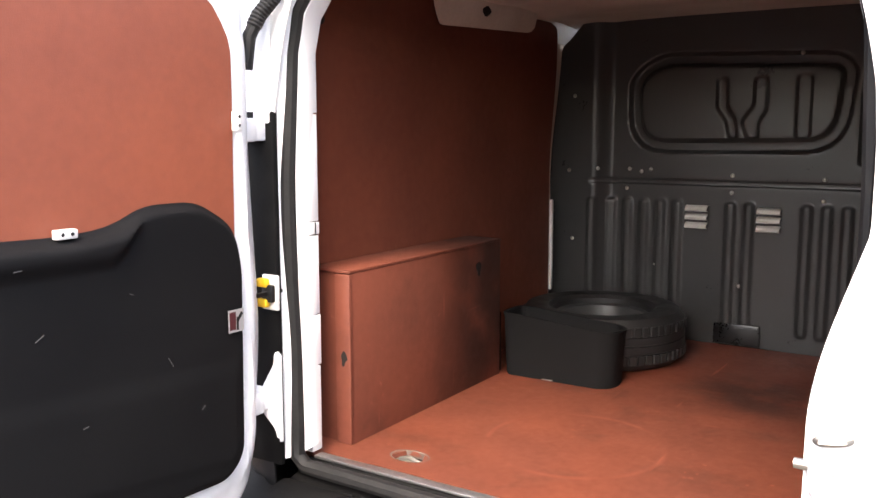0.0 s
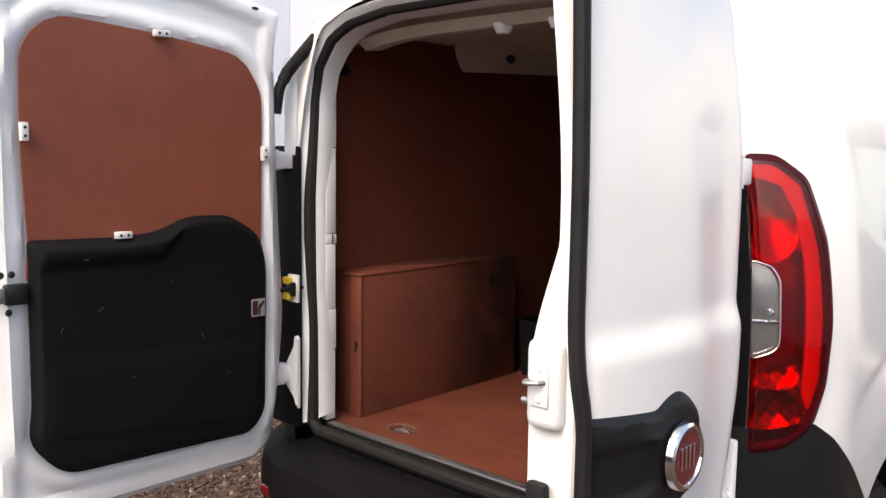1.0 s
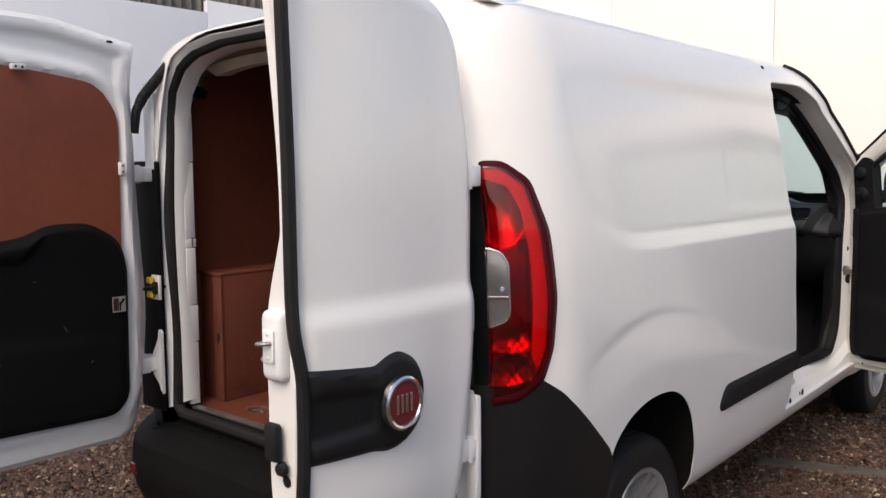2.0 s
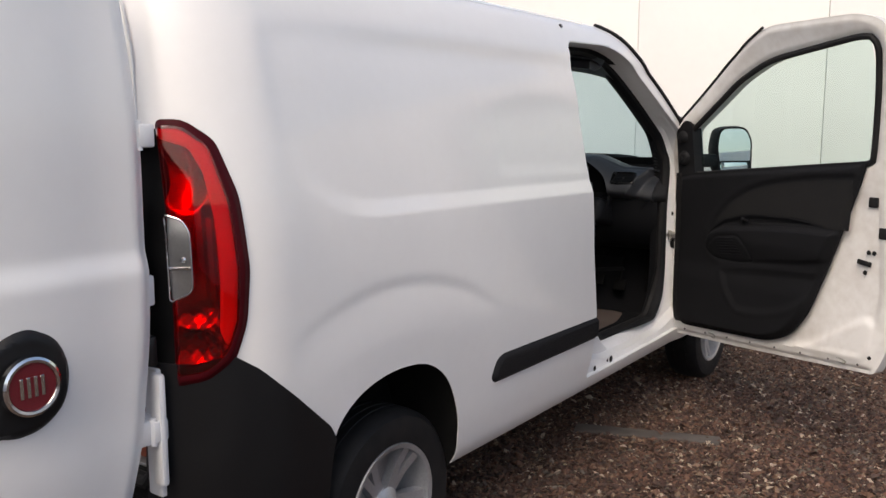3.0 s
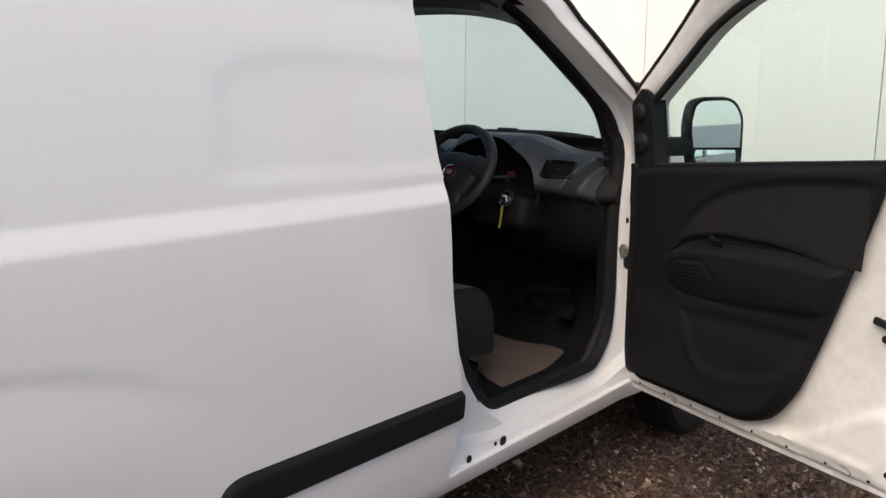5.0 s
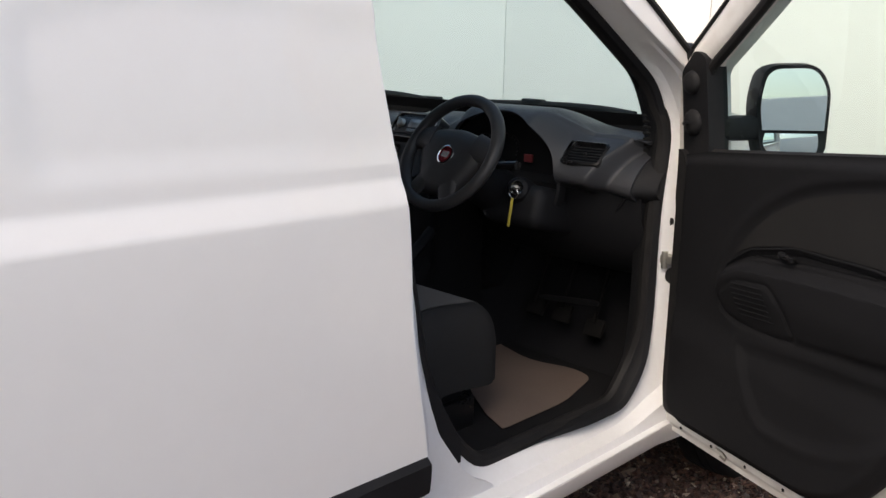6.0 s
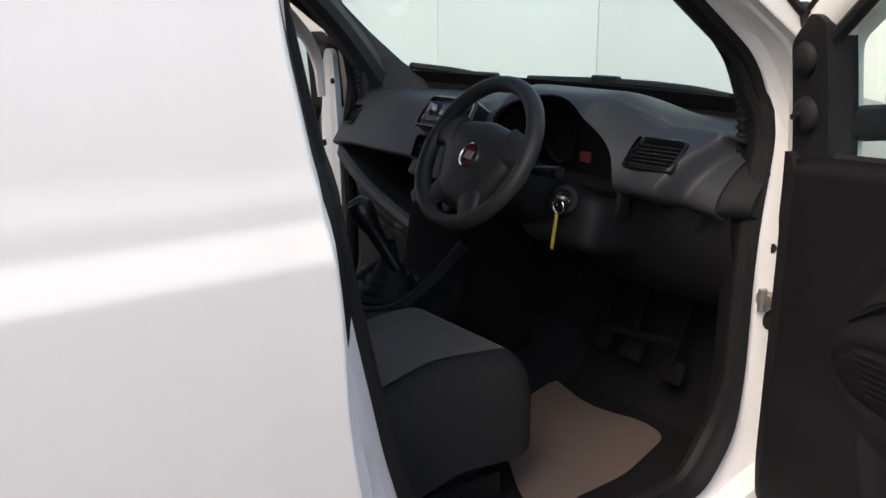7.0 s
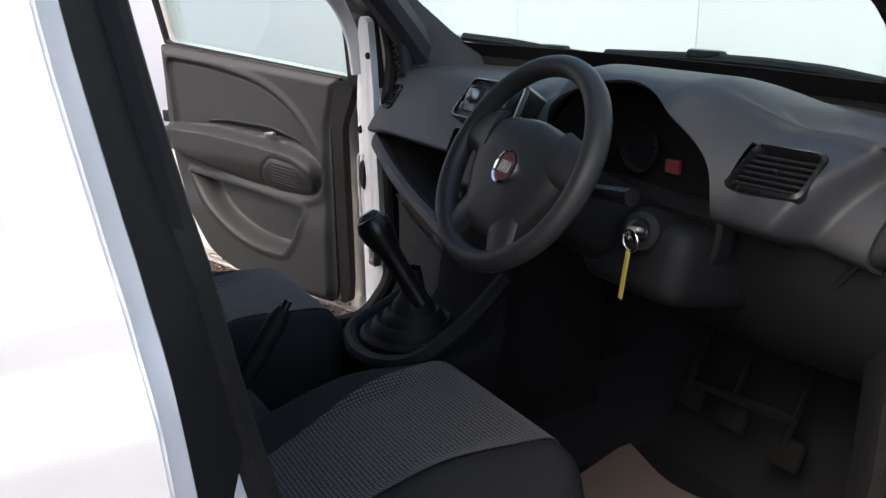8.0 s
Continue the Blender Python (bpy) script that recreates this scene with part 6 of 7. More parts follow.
# ---- cab interior ----
part("cab_floor", sheet(lambda u, v: (u, v, 0.445 + 0.20 * step(0.15 - np.abs(u), 0.0, 0.05) * step(v, 2.0, 2.2) + 0.35 * step(v, 3.0, 3.25)), grid(-0.79, 0.79, 0.03), grid(1.85, 3.25, 0.05)), CARPET, van, "black carpeted cab floor")
part("fire_wall", block((-0.79, 3.17, 0.40), (0.79, 3.20, 1.21), 0.01), CARPET, van)


PROF_T = np.linspace(0, 1, 9)
pass_y = curve1(PROF_T, [3.22, 3.06, 2.95, 2.895, 2.855, 2.82, 2.79, 2.782, 2.81])
pass_z = curve1(PROF_T, [1.200, 1.207, 1.205, 1.190, 1.150, 1.105, 1.065, 1.045, 1.030])
drive_y = curve1(PROF_T, [3.22, 3.06, 2.92, 2.845, 2.80, 2.755, 2.718, 2.712, 2.76])
drive_z = curve1(PROF_T, [1.205, 1.213, 1.220, 1.215, 1.195, 1.168, 1.130, 1.095, 1.070])


def dash_p(x, t, off=0.0):
    """The moulded dash skin: a low passenger fascia, a standing centre stack and a hooded driver's side."""
    x, t = np.asarray(x, float), np.asarray(t, float)
    r = step(x, 0.02, 0.18)
    y, z = pass_y(t) * (1 - r) + drive_y(t) * r, pass_z(t) * (1 - r) + drive_z(t) * r
    c, hood = bump_at(x, 0.0, 0.10, 0.06), bump_at(x, 0.33, 0.12, 0.15)
    y = y - 0.15 * c * (1 - r) * step(t, 0.22, 0.5) - 0.085 * hood * step(t, 0.18, 0.40) * step(1.0 - t, 0, 0.45)
    z = z + 0.045 * c * (1 - r) * step(t, 0.1, 0.33) * step(0.75 - t, 0, 0.35) + 0.068 * hood * step(t, 0.05, 0.33) * step(0.80 - t, 0, 0.35)
    e = step(np.abs(x), 0.665, 0.775)
    cap = step(x - 0.722 + 0.13 * (t - 0.3), 0.0, 0.040) * r * step(t, 0.30, 0.42)
    y = y + 0.060 * cap - 0.05 * e * (1 - step(t, 0.25, 0.45))
    z = z - 0.010 * e - 0.017 * bump_at(x, 0.625, 0.055, 0.035) * bump_at(t, 0.235, 0.055, 0.05)
    z = z - 0.016 * cap + 0.007 * bump_at(t, 0.375, 0.004, 0.022) * step(x, 0.47, 0.56)
    y = np.minimum(y, 3.235 - 0.22 * (x / 0.80) ** 2)
    return x, y - off, z


VENTS = [(0.618, 2.7585, 1.1720, 0.116, 0.078, 5, -52, 6), (-0.725, 2.838, 1.130, 0.054, 0.066, 0, -40, 6), (-0.088, 2.664, 1.112, 0.052, 0.062, 0, -22, 7), (0.088, 2.664, 1.112, 0.052, 0.062, 0, -22, 7)]
RADIO = Matrix.Translation((-0.002, 2.693, 1.203)) @ pose(0, 0, 0, -35, 0, 0)


def vent_frame(cx, cy, cz, yaw, pitch):
    return Matrix.Translation((cx, cy, cz)) @ pose(0, 0, 0, 0, 0, yaw) @ pose(0, 0, 0, pitch, 0, 0)


def clear_of(frame_m, w, h):
    """A cut that opens the dash skin behind a framed insert."""
    inv = np.array(frame_m.inverted())

    def phi(u, v):
        P = np.stack([np.asarray(k, float) + 0 * np.asarray(u, float) for k in dash_p(u, v)] + [np.ones_like(np.asarray(u, float))])
        q = np.tensordot(inv, P, 1)
        return np.where(np.abs(q[1]) > 0.06, 1.0, np.maximum(np.abs(q[0]) - w / 2, np.abs(q[2]) - h / 2))

    return phi


hood_cut = lambda u, v: np.where(v < 0.36, 1.0, ((u - 0.335) / 0.222) ** 2 + ((dash_p(u, v)[2] - 1.085) / 0.190) ** 2 - 1.0)
dash = part("dashboard", sheet(dash_p, np.r_[grid(-0.770, 0.58, 0.0102), grid(0.584, 0.765, 0.004)], grid(0, 1, 0.0095), [hood_cut] + [clear_of(vent_frame(a, b, c, y, p), w, h) for a, b, c, w, h, y, p, n in VENTS] + [clear_of(RADIO, 0.20, 0.08)], True), DASH, van, "dark grey moulded dashboard", thick=0.006)
part("dash_end", sheet(lambda u, v: tuple(a + b for a, b in zip(dash_p(np.full_like(u, 0.758), np.minimum(v, 1.0)), (u - 0.758, 0.006 + 0.9 * (u - 0.758) + 0.05 * np.maximum(v - 1.0, 0.0), -0.25 * np.maximum(v - 1.0, 0.0)))), grid(0.758, 0.812, 0.009), grid(0.22, 1.8, 0.03), (), True), KNEE, dash, "black end of the dashboard beside the pillar", thick=0.003)
part("dash_skirt", sheet(lambda u, v: tuple(a + b for a, b in zip(dash_p(u, np.full_like(u, 0.985)), (0 * u, 0.006 + 0.28 * v + 0.05 * step(0.63 - u, 0.0, 0.06), -0.22 * v))), grid(0.56, 0.762, 0.012), grid(0.0, 1.0, 0.1), (), True), KNEE, dash, "black lower skirt of the dashboard", thick=0.003)
# instrument binnacle
def arch(y, rx, rz, cz=1.085):
    return [(0.335 + rx * math.cos(a), y - 0.035 * (1 - max(math.sin(a), 0.0)), cz + rz * max(math.sin(a), -0.35)) for a in np.linspace(-0.5, math.pi + 0.5, 40)]


hood = part("binnacle_hood", loft([arch(2.785, 0.232, 0.200), arch(2.757, 0.230, 0.197), arch(2.750, 0.224, 0.191), arch(2.762, 0.216, 0.184), arch(2.850, 0.185, 0.165)], False), KNEE, van, "rounded instrument hood", thick=0.002)
cluster = part("instrument_panel", slab(lambda u, v, off: (u, 2.815 - off, v), grid(0.12, 0.55, 0.02), grid(0.99, 1.29, 0.02), [inside([(0.335 + 0.200 * math.cos(a), 1.085 + 0.180 * max(math.sin(a), -0.40)) for a in np.linspace(0, 2 * math.pi, 48, endpoint=False)])], 0.01), KNEE, van, "black instrument cluster")
for xc, r in ((0.298, 0.048), (0.205, 0.040)):
    dial = part("dial", lathe([(r, 0.010), (r * 0.97, 0.012), (r * 0.92, 0.0), (0, 0.0)], 30, pose(xc, 2.807, 1.155, 90, 0, 0)), KNEE, cluster, "round dial with pale ticks")
    for k in range(13):
        a = radians(-210 + 20 * k)
        part("tick", moved(block((r * 0.68, -0.001, 0.001), (r * 0.85, 0.001, 0.0018), 0.0), pose(xc, 2.805, 1.155, 90, 0, 0) @ pose(0, 0, 0, 0, 0, math.degrees(-a))), DASH, dial)
part("warning_panel", block((0.364, 2.798, 1.120), (0.396, 2.806, 1.144), 0.002), REDSW, cluster, "reddish unlit warning panel")
def vent(cx, cy, cz, w, h, yaw, pitch, n=6, parent=dash):
    m = vent_frame(cx, cy, cz, yaw, pitch)
    o = even(rounded([(-w / 2, -h / 2), (w / 2, -h / 2), (w / 2 * 0.96, h / 2), (-w / 2 * 0.90, h / 2)], 0.014), 48)
    v = part("air_vent", moved(loft([[(x * k, d, z * k2) for x, z in o] for k, k2, d in ((1.10, 1.16, 0.008), (1.09, 1.14, -0.003), (1.0, 1.02, -0.006), (0.95, 0.92, 0.0), (0.93, 0.88, 0.03))]), m), SHINY, parent, "black louvred air vent")
    part("vent_back", moved(block((-w * 0.48, 0.024, -h * 0.46), (w * 0.48, 0.028, h * 0.46), 0.0), m), INK, v)
    for k in range(n):
        z = -h * 0.42 + h * 0.84 * (k + 0.5) / n
        part("slat", moved(block((-w * 0.46, 0.004, z - 0.0026), (w * 0.46, 0.018, z + 0.0026), 0.0015, 1), m), KNEE, v)
    part("vent_tab", moved(block((-0.004, -0.003, -0.003), (0.004, 0.006, 0.003), 0.0015, 1), m), SHINY, v)
    return v


for cx, cy, cz, w, h, yaw, pitch, n in VENTS:
    vent(cx, cy, cz, w, h, yaw, pitch, n)
# radio stack
m = RADIO
o = even(rounded([(-0.112, -0.045), (0.108, -0.045), (0.092, 0.044), (-0.094, 0.044)], 0.016), 48)
stack = part("radio_bezel", moved(loft([[(x * k, d, z * k) for x, z in o] for k, d in ((1.06, 0.05), (1.06, -0.004), (1.0, -0.010), (0.94, -0.005))], True, True), m), SHINY, van, "gloss black radio surround")
part("radio", moved(block((-0.088, -0.012, -0.030), (0.086, 0.0, 0.028), 0.004), m), SHINY, stack, "single unit car radio")
part("display", moved(block((-0.022, -0.0145, -0.010), (0.062, -0.011, 0.020), 0.001), m), DISPLAY, stack, "grey radio display")
part("bezel_edge", moved(tube([(x * 0.97, -0.010, z * 0.97) for x, z in o], 0.0016, 6, True), m), ZINC, stack, "thin silver line round the radio")
part("dial_knob", moved(lathe([(0, 0.014), (0.009, 0.014), (0.014, 0.010), (0.017, 0.0)], 20, pose(-0.058, -0.010, 0.002, 90, 0, 0)), m), ZINC, stack, "silver radio knob")
for k in range(6):
    part("button", moved(block((-0.022 + 0.014 * k, -0.0145, -0.026), (-0.011 + 0.014 * k, -0.011, -0.016), 0.001), m), DISPLAY, stack)
for zz in (-0.022, 0.018):
    part("button", moved(block((-0.084, -0.0145, zz - 0.006), (-0.076, -0.011, zz + 0.006), 0.001), m), DISPLAY, stack)
# centre console, switches, gear lever, handbrake
cons = part("centre_console", loft([[(x, y, z) for x, z in ((-0.135 * k, 0.56), (-0.135 * k, zt - 0.04), (-0.115 * k, zt - 0.008), (-0.07 * k, zt), (0.07 * k, zt), (0.115 * k, zt - 0.008), (0.135 * k, zt - 0.04), (0.135 * k, 0.56))] for y, zt, k in ((2.88, 1.09, 0.95), (2.70, 1.085, 0.95), (2.672, 1.05, 0.95), (2.655, 0.97, 0.95), (2.645, 0.90, 0.98), (2.635, 0.82, 1.0), (2.60, 0.772, 1.05), (2.45, 0.748, 1.05), (2.405, 0.735, 1.0), (2.39, 0.66, 0.98))], False, True), TRIM, van, "dark plastic centre console")
part("console_rim", tube(spline([(-0.142, 2.58, 0.80), (-0.140, 2.50, 0.765), (-0.125, 2.43, 0.748), (-0.06, 2.395, 0.742), (0.05, 2.392, 0.745), (0.125, 2.43, 0.765), (0.15, 2.52, 0.82), (0.155, 2.62, 0.90)], 48), 0.017, 10), BLACK, cons, "rounded moulded rim of the gear console")
for xc, mt in ((-0.050, REDSW), (0.005, SHINY), (0.055, SHINY)):
    part("switch", moved(block((-0.022, -0.008, -0.011), (0.022, 0.004, 0.011), 0.003), Matrix.Translation((xc, 2.655, 1.056)) @ pose(0, 0, 0, -20, 0, 0)), mt, cons, "red hazard switch" if mt is REDSW else "")
for xc in (-0.07, 0.0, 0.07):
    part("heater_knob", lathe([(0, 0.026), (0.018, 0.025), (0.022, 0.004), (0.028, 0.0), (0.030, -0.004)], 20, pose(xc, 2.655, 0.985, 82, 0, 0)), SHINY, cons, "round heater knob")
knob_axis = Matrix.Translation((-0.034, 2.452, 0.965)) @ pose(0, 0, 0, 22, -22, 0)
gear = part("gear_lever", moved(lathe([(0.0, 0.046), (0.012, 0.045), (0.028, 0.038), (0.035, 0.022), (0.033, -0.002), (0.026, -0.026), (0.021, -0.045), (0.017, -0.16)], 20, Matrix.Identity(4)), knob_axis), SHINY, van, "black gear lever with a rounded knob")
part("knob_cap", moved(lathe([(0, 0.050), (0.016, 0.049), (0.022, 0.043), (0.022, 0.038)], 20, Matrix.Identity(4)), knob_axis), STEER, gear)
gz = [(0.118, 0.742), (0.118, 0.762), (0.108, 0.772), (0.094, 0.768), (0.090, 0.782), (0.080, 0.792), (0.070, 0.786), (0.066, 0.800), (0.056, 0.810), (0.048, 0.806), (0.044, 0.822), (0.034, 0.834), (0.027, 0.846), (0.022, 0.875), (0.018, 0.895)]
part("gear_gaiter", lathe([(r, z) for r, z in gz], 36, pose(-0.012, 2.510, 0.0) @ Matrix.Diagonal((0.95, 0.92, 1, 1))), RUBBER, gear, "ribbed rubber gaiter")
hb = part("handbrake", tube([(0.03, 2.09, 0.69), (0.03, 2.13, 0.745), (0.03, 2.168, 0.798), (0.03, 2.215, 0.864), (0.03, 2.228, 0.882)], [0.014, 0.015, 0.019, 0.019, 0.012], 12), RUBBER, van, "black handbrake lever")
part("handbrake_button", rod((0.03, 2.225, 0.878), (0.03, 2.237, 0.895), 0.008), SHINY, hb)
part("brake_console", block((-0.05, 1.95, 0.60), (0.11, 2.18, 0.715), 0.02), BLACK, hb)
# lower dash: driver's knee panel, passenger shelf and lip
knee = part("knee_panel", loft([[(x, y + 0.03 * abs((x - 0.45) / 0.3) ** 2, z) for x in np.linspace(0.135, 0.775, 17)] for y, z in ((2.80, 1.088), (2.775, 1.072), (2.785, 1.0), (2.82, 0.92), (2.89, 0.84), (3.02, 0.79))], False), KNEE, van, "black lower dash panel", thick=0.005)
for x in (0.447, 0.512):
    part("panel_seam", rod((x, 2.7735, 1.045), (x - 0.004, 2.800, 0.955), 0.0013, 6), BLACK, knee)
part("bonnet_catch", tube([(0.765, 2.80, 1.09), (0.735, 2.79, 1.055), (0.705, 2.80, 1.02), (0.69, 2.81, 1.0)], 0.004, 6), BLACK, knee, "thin moulded edge of the lower dash")
part("kick_flap", slab(lambda u, v, off: (u, 2.985 - 0.4 * (v - 0.66) + off, v), grid(0.28, 0.56, 0.02), grid(0.63, 0.70, 0.01), [inside(rounded([(0.29, 0.655), (0.31, 0.640), (0.54, 0.668), (0.545, 0.690), (0.50, 0.685)], 0.008))], 0.006), BLACK, knee, "worn edge of the trim under the dash")
LIPX = [-0.775, -0.74, -0.65, -0.557, -0.435, -0.336, -0.22, -0.125]
lip_y, lip_z = curve1(LIPX, [2.82, 2.785, 2.755, 2.742, 2.732, 2.722, 2.700, 2.680]), curve1(LIPX, [1.015, 1.012, 0.988, 0.952, 0.912, 0.890, 0.876, 0.870])


def shelf_ring(x):
    ly, lz = float(lip_y(x)), float(lip_z(x))
    near = max(0.0, (-0.45 - x) / 0.325)
    return [(p[0] + 0.85 * near * max(0.0, lz - 0.03 - p[2]), p[1], p[2]) for p in [(x, 2.985, 1.10), (x, 2.985, lz + 0.005), (x, ly + 0.050, lz - 0.008), (x, ly + 0.030, lz + 0.012), (x, ly + 0.014, lz + 0.020), (x, ly, lz + 0.014), (x, ly - 0.006, lz - 0.004), (x, ly + 0.004, lz - 0.024), (x, ly + 0.022, lz - 0.034), (x, ly + 0.030, lz - 0.07), (x, ly + 0.055, 0.805), (x, ly + 0.16, 0.76)]]


shelf = part("dash_shelf", loft([shelf_ring(x) for x in np.linspace(-0.775, -0.125, 27)], False), DASH, van, "open dashboard shelf with a raised lip", thick=0.004)
part("shelf_end", join(block((-0.779, 2.83, 0.985), (-0.764, 3.0, 1.10), 0.006), block((-0.775, 2.99, 0.95), (-0.12, 3.0, 1.16), 0.004)), DASH, shelf, "closed end of the dashboard shelf")
part("shelf_mat", loft([[(x, 2.975, float(lip_z(x)) + 0.009), (x, float(lip_y(x)) + 0.045, float(lip_z(x)) - 0.003)] for x in np.linspace(-0.76, -0.13, 20)], False), KNEE, shelf, "dark rubber shelf liner", thick=0.002)
part("glovebox_line", tube([(x, float(lip_y(x)) + 0.033, float(lip_z(x)) - 0.085) for x in np.linspace(-0.60, -0.16, 12)], 0.003, 6), INK, shelf)
part("glovebox_catch", moved(block((-0.03, -0.008, -0.010), (0.03, 0.006, 0.010), 0.004), Matrix.Translation((-0.30, 2.745, 0.835))), SHINY, shelf)
# steering wheel
SWM = Matrix.Translation((0.341, 2.509, 1.167)) @ pose(0, 0, 0, 0, 0, -1.4) @ pose(0, 0, 0, 58.8, 0, 0) @ pose(0, 0, 0, 0, 0, -4)
wheel = part("steering_wheel", moved(tube([(0.1635 * math.cos(a), 0.1635 * math.sin(a), 0.0) for a in np.linspace(0, 2 * math.pi, 72, endpoint=False)], [0.0172 + 0.0022 * max(0, math.cos(2 * (a - radians(32)))) for a in np.linspace(0, 2 * math.pi, 72, endpoint=False)], 14, True), SWM), STEER, van, "black four spoke steering wheel")
hubo = even(rounded([(-0.130, 0.045), (-0.088, 0.066), (0.0, 0.078), (0.088, 0.066), (0.130, 0.045), (0.122, -0.020), (0.088, -0.085), (0.066, -0.130), (-0.066, -0.130), (-0.088, -0.085), (-0.122, -0.020)], 0.022), 64)
part("hub_pad", moved(loft([[(x * k, y * k, z) for x, y in hubo] for k, z in ((0.94, -0.040), (0.98, -0.022), (0.97, -0.008), (0.90, 0.004), (0.74, 0.012), (0.45, 0.016), (0.05, 0.017))], True, True), SWM), STEER, wheel, "padded hub")
for pts, r in (([(-0.085, 0.028, 0.0), (-0.125, 0.026, -0.002), (-0.165, 0.018, 0.0)], [0.044, 0.036, 0.030]), ([(0.085, 0.028, 0.0), (0.125, 0.026, -0.002), (0.165, 0.018, 0.0)], [0.044, 0.036, 0.030]), ([(-0.045, -0.085, 0.0), (-0.066, -0.125, 0.0), (-0.078, -0.148, 0.0)], [0.034, 0.028, 0.024]), ([(0.045, -0.085, 0.0), (0.066, -0.125, 0.0), (0.078, -0.148, 0.0)], [0.034, 0.028, 0.024])):
    part("spoke", moved(tube(pts, r, 12, False, 0.36, (0, 1, 0) if abs(pts[0][1]) < 0.05 else (1, 0, 0)), SWM), STEER, wheel)
for sx in (-1, 1):
    part("pad_seam", moved(tube([(sx * 0.080, 0.066, -0.002), (sx * 0.088, 0.045, 0.005), (sx * 0.092, 0.022, 0.006)], 0.0016, 6), SWM), INK, wheel)
bmx = SWM @ Matrix.Translation((0.006, -0.0145, 0.0155))
wb = part("wheel_badge", moved(lathe([(0, 0.004), (0.023, 0.004), (0.024, 0.003)], 30, Matrix.Identity(4)), bmx), BADGE, wheel, "round dark red badge with chrome ring")
part("badge_ring", lathe([(0.023, 0.003), (0.025, 0.006), (0.028, 0.005), (0.029, -0.002)], 32, bmx), CHROME, wb)
for k in range(4):
    part("badge_bar", moved(block((-0.0135 + 0.007 * k, -0.009, 0.004), (-0.0095 + 0.007 * k, 0.009, 0.0052), 0.0), bmx), CHROME, wb)
col = part("steering_column", moved(loft([[(rx * math.cos(a), ry * math.sin(a) - 0.01, z) for a in np.linspace(0, 2 * math.pi, 32, endpoint=False)] for rx, ry, z in ((0.055, 0.05, -0.03), (0.066, 0.06, -0.05), (0.075, 0.066, -0.14), (0.085, 0.075, -0.30))], True, True), SWM), KNEE, van, "black column shroud")
part("stalk", moved(tube([(0.06, 0.01, -0.07), (0.12, 0.015, -0.065), (0.205, 0.025, -0.055)], [0.009, 0.010, 0.013], 10), SWM), SHINY, col, "indicator stalk")
part("stalk", moved(tube([(-0.06, 0.01, -0.07), (-0.12, 0.015, -0.065), (-0.175, 0.02, -0.06)], [0.009, 0.010, 0.013], 10), SWM), SHINY, col, "wiper stalk")
part("column_shroud", moved(block((-0.10, 0.0, -0.065), (0.125, 0.22, 0.060), 0.035, 4), Matrix.Translation((0.425, 2.652, 1.025)) @ pose(0, 0, 0, -14, 0, 0)), KNEE, col, "black lower column cover")
IGN = Matrix.Translation((0.476, 2.640, 1.070)) @ pose(0, 0, 0, 70, 0, 25)
lock = part("ignition_housing", moved(lathe([(0.045, -0.16), (0.040, -0.03), (0.030, -0.008), (0.020, -0.004), (0.0, -0.004)], 24, Matrix.Identity(4)), IGN), KNEE, van, "black ignition lock housing")
part("ignition_ring", moved(lathe([(0.012, -0.002), (0.015, 0.004), (0.020, 0.004), (0.022, -0.006)], 24, Matrix.Identity(4)), IGN), CHROME, lock, "bright ignition ring")
key = empty("ignition_key", (0.488, 2.625, 1.05), "ignition key on a ring with a yellow tag", "key")
part("key_blade", moved(block((-0.010, -0.004, -0.003), (0.010, 0.004, 0.022), 0.003), IGN), ZINC, key)
kc = IGN @ Vector((0, 0, 0.022))
part("key_ring", tube([(kc.x + 0.016 * math.cos(a), kc.y - 0.004, kc.z - 0.018 + 0.016 * math.sin(a)) for a in np.linspace(0, 2 * math.pi, 28, endpoint=False)], 0.0015, 6, True), CHROME, key)
part("key_tag", moved(block((-0.0045, -0.0010, -0.085), (0.0045, 0.0010, 0.0), 0.0008), Matrix.Translation((kc.x - 0.003, kc.y - 0.004, kc.z - 0.032)) @ pose(0, 0, 0, 0, 9, 0)), KEYTAG, key, "narrow yellow paper tag")


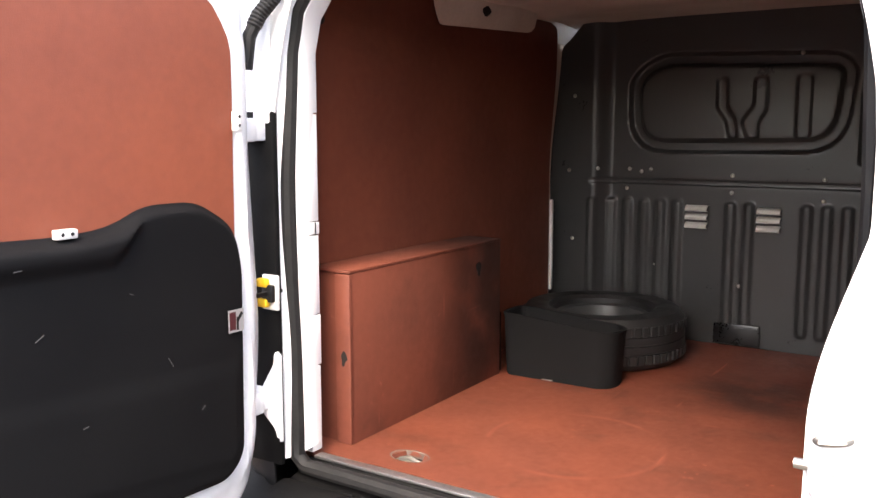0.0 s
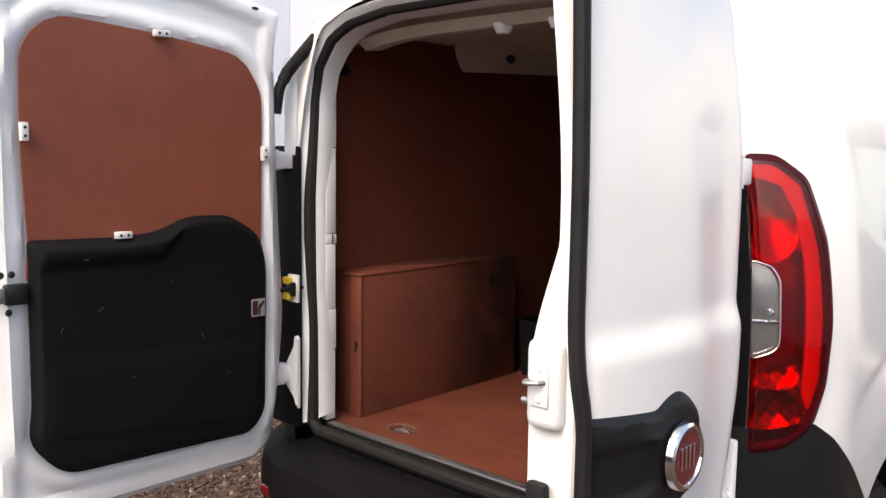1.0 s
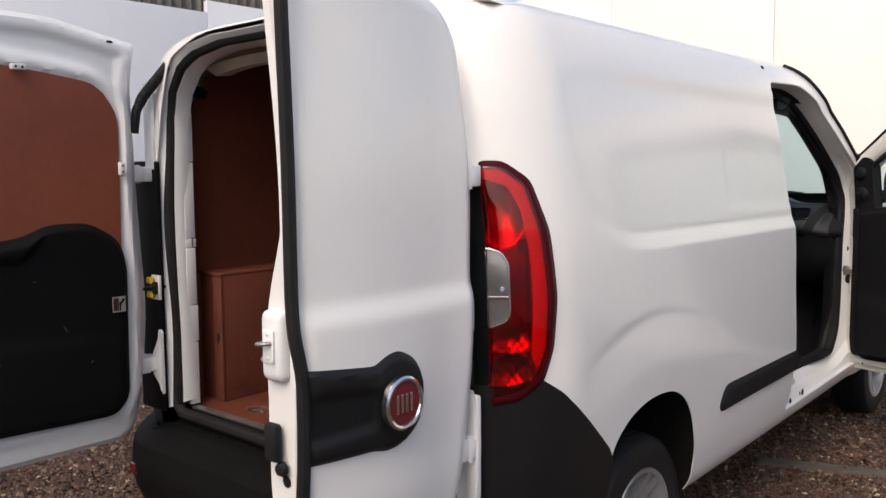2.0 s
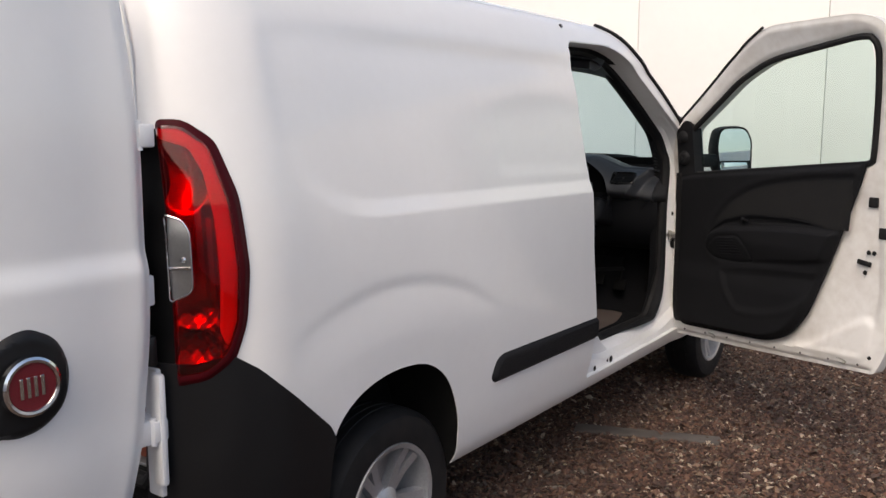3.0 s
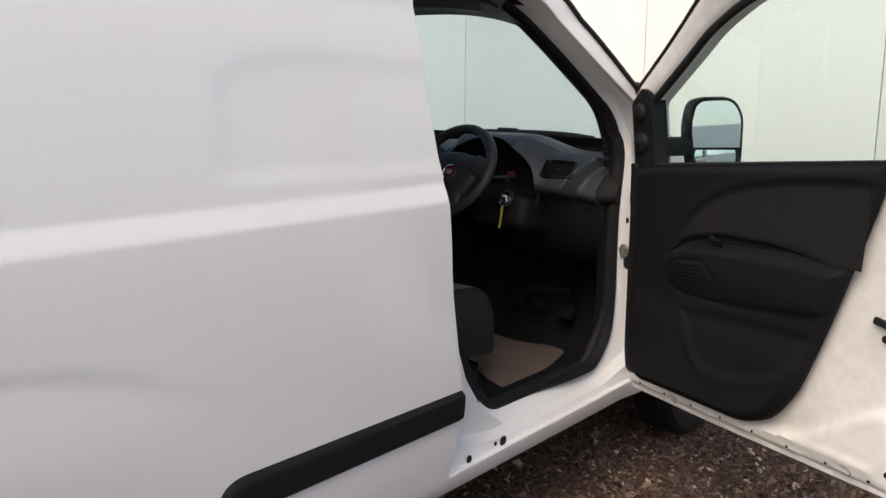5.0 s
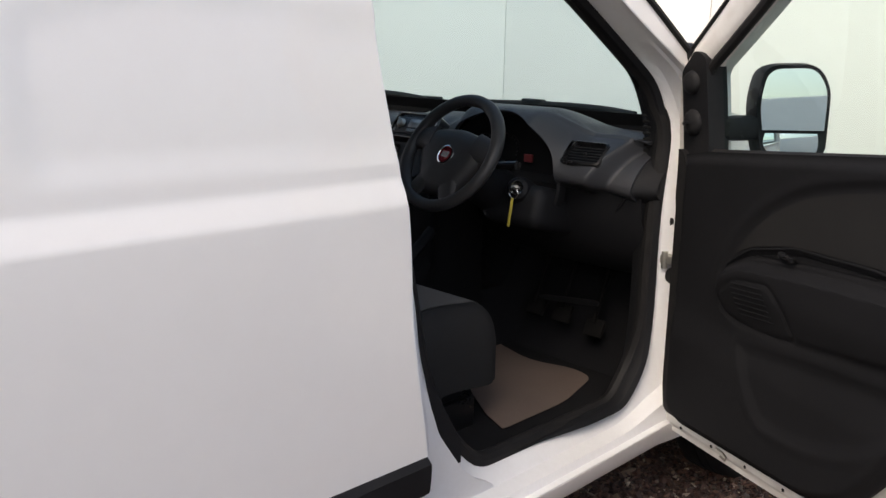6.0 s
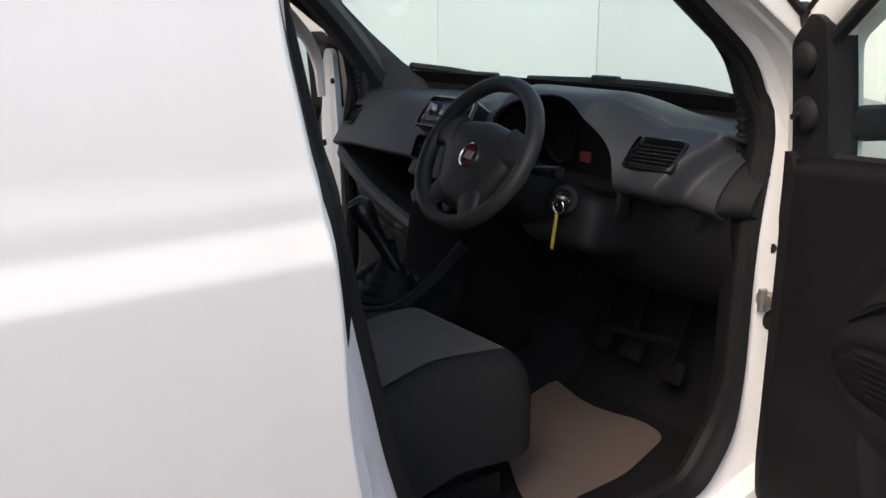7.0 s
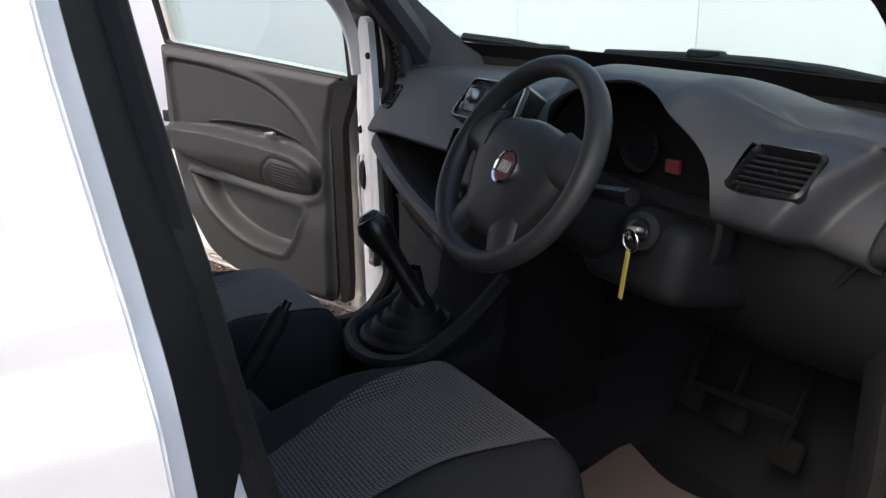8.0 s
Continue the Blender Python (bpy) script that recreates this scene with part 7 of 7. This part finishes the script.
# ---- seats, mat, pedals ----
def seat(cx, dy=0.0, dz=0.0):
    st = part("seat", block((cx - 0.20, 1.93, 0.52), (cx + 0.20, 2.40, 0.68), 0.03), BLACK, van, "dark grey cloth front seat")
    def cush(u, v, off):
        x, y = u, v
        e = inside(rounded([(-0.235, 1.93), (-0.235, 2.47), (-0.19, 2.525), (0.19, 2.525), (0.235, 2.47), (0.235, 1.93)], 0.06))(x, y)
        z = 0.655 + 0.115 * (1 - (1 - np.clip(e / 0.075, 0, 1)) ** 2) ** 0.5 + 0.028 * step(np.abs(x), 0.10, 0.17) * step(2.48 - y, 0, 0.2) + 0.07 * (y - 2.40) - 0.035 * step(2.30 - y, 0.0, 0.25)
        return cx + x, y + dy, z + dz + off
    OUTL = rounded([(-0.235, 1.93), (-0.235, 2.47), (-0.19, 2.525), (0.19, 2.525), (0.235, 2.47), (0.235, 1.93)], 0.06)
    part("cushion", slab(cush, grid(-0.24, 0.24, 0.012), grid(1.92, 2.53, 0.012), [inside(OUTL)], 0.10), BOLSTER, st, "black seat cushion with raised bolsters")
    part("cloth_insert", sheet(lambda u, v: cush(u, v, 0.0030), grid(-0.18, 0.18, 0.0120), grid(1.92, 2.53, 0.0120), [inside(rounded([(-0.085, 1.96), (-0.100, 2.12), (-0.172, 2.47), (-0.160, 2.505), (0.140, 2.512), (0.158, 2.48), (0.150, 2.33), (0.125, 2.12), (0.11, 1.96)], [0.02, 0.1, 0.02, 0.02, 0.02, 0.02, 0.1, 0.1, 0.02]))]), CLOTH, st, "dotted dark grey cloth centre")
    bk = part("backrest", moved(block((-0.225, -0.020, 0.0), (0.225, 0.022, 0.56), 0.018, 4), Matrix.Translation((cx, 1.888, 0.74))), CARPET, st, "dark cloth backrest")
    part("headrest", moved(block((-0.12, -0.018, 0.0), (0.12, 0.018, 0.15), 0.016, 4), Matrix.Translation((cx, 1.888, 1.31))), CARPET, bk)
    for sx in (-0.19, 0.19):
        part("seat_rail", block((cx + sx - 0.02, 1.95, 0.44), (cx + sx + 0.02, 2.42, 0.53), 0.005), SHINY, st)


seat(0.332)
seat(-0.372, -0.075, -0.008)
MATO = rounded([(0.15, 2.955), (0.33, 2.905), (0.47, 2.955), (0.56, 2.935), (0.622, 2.72), (0.625, 2.445), (0.527, 2.484), (0.40, 2.56), (0.22, 2.70)], [0.01, 0.08, 0.05, 0.04, 0.05, 0.01, 0.01, 0.02, 0.05])
thing("paper_floor_mat", slab(lambda u, v, off: (u, v, 0.4515 + 0.008 * np.sin(14 * u + 3) * np.cos(11 * v) * step(inside(MATO)(u, v), 0, 0.1) + off), grid(0.14, 0.64, 0.02), grid(2.43, 2.97, 0.02), [inside(MATO)], 0.0015), MATPAPER, "creased beige paper mat on the cab floor", "floor mat")
for xc, zz in ((0.26, 0.60), (0.37, 0.60), (0.50, 0.58)):
    ped = part("pedal", moved(block((-0.035, -0.008, -0.03), (0.035, 0.008, 0.03), 0.006), Matrix.Translation((xc, 3.02, zz)) @ pose(0, 0, 0, -25, 0, 0)), WELL, van, "black ribbed pedal")
    part("pedal_arm", rod((xc, 3.01, zz + 0.02), (xc, 3.13, zz + 0.28), 0.008, 8), WELL, ped)
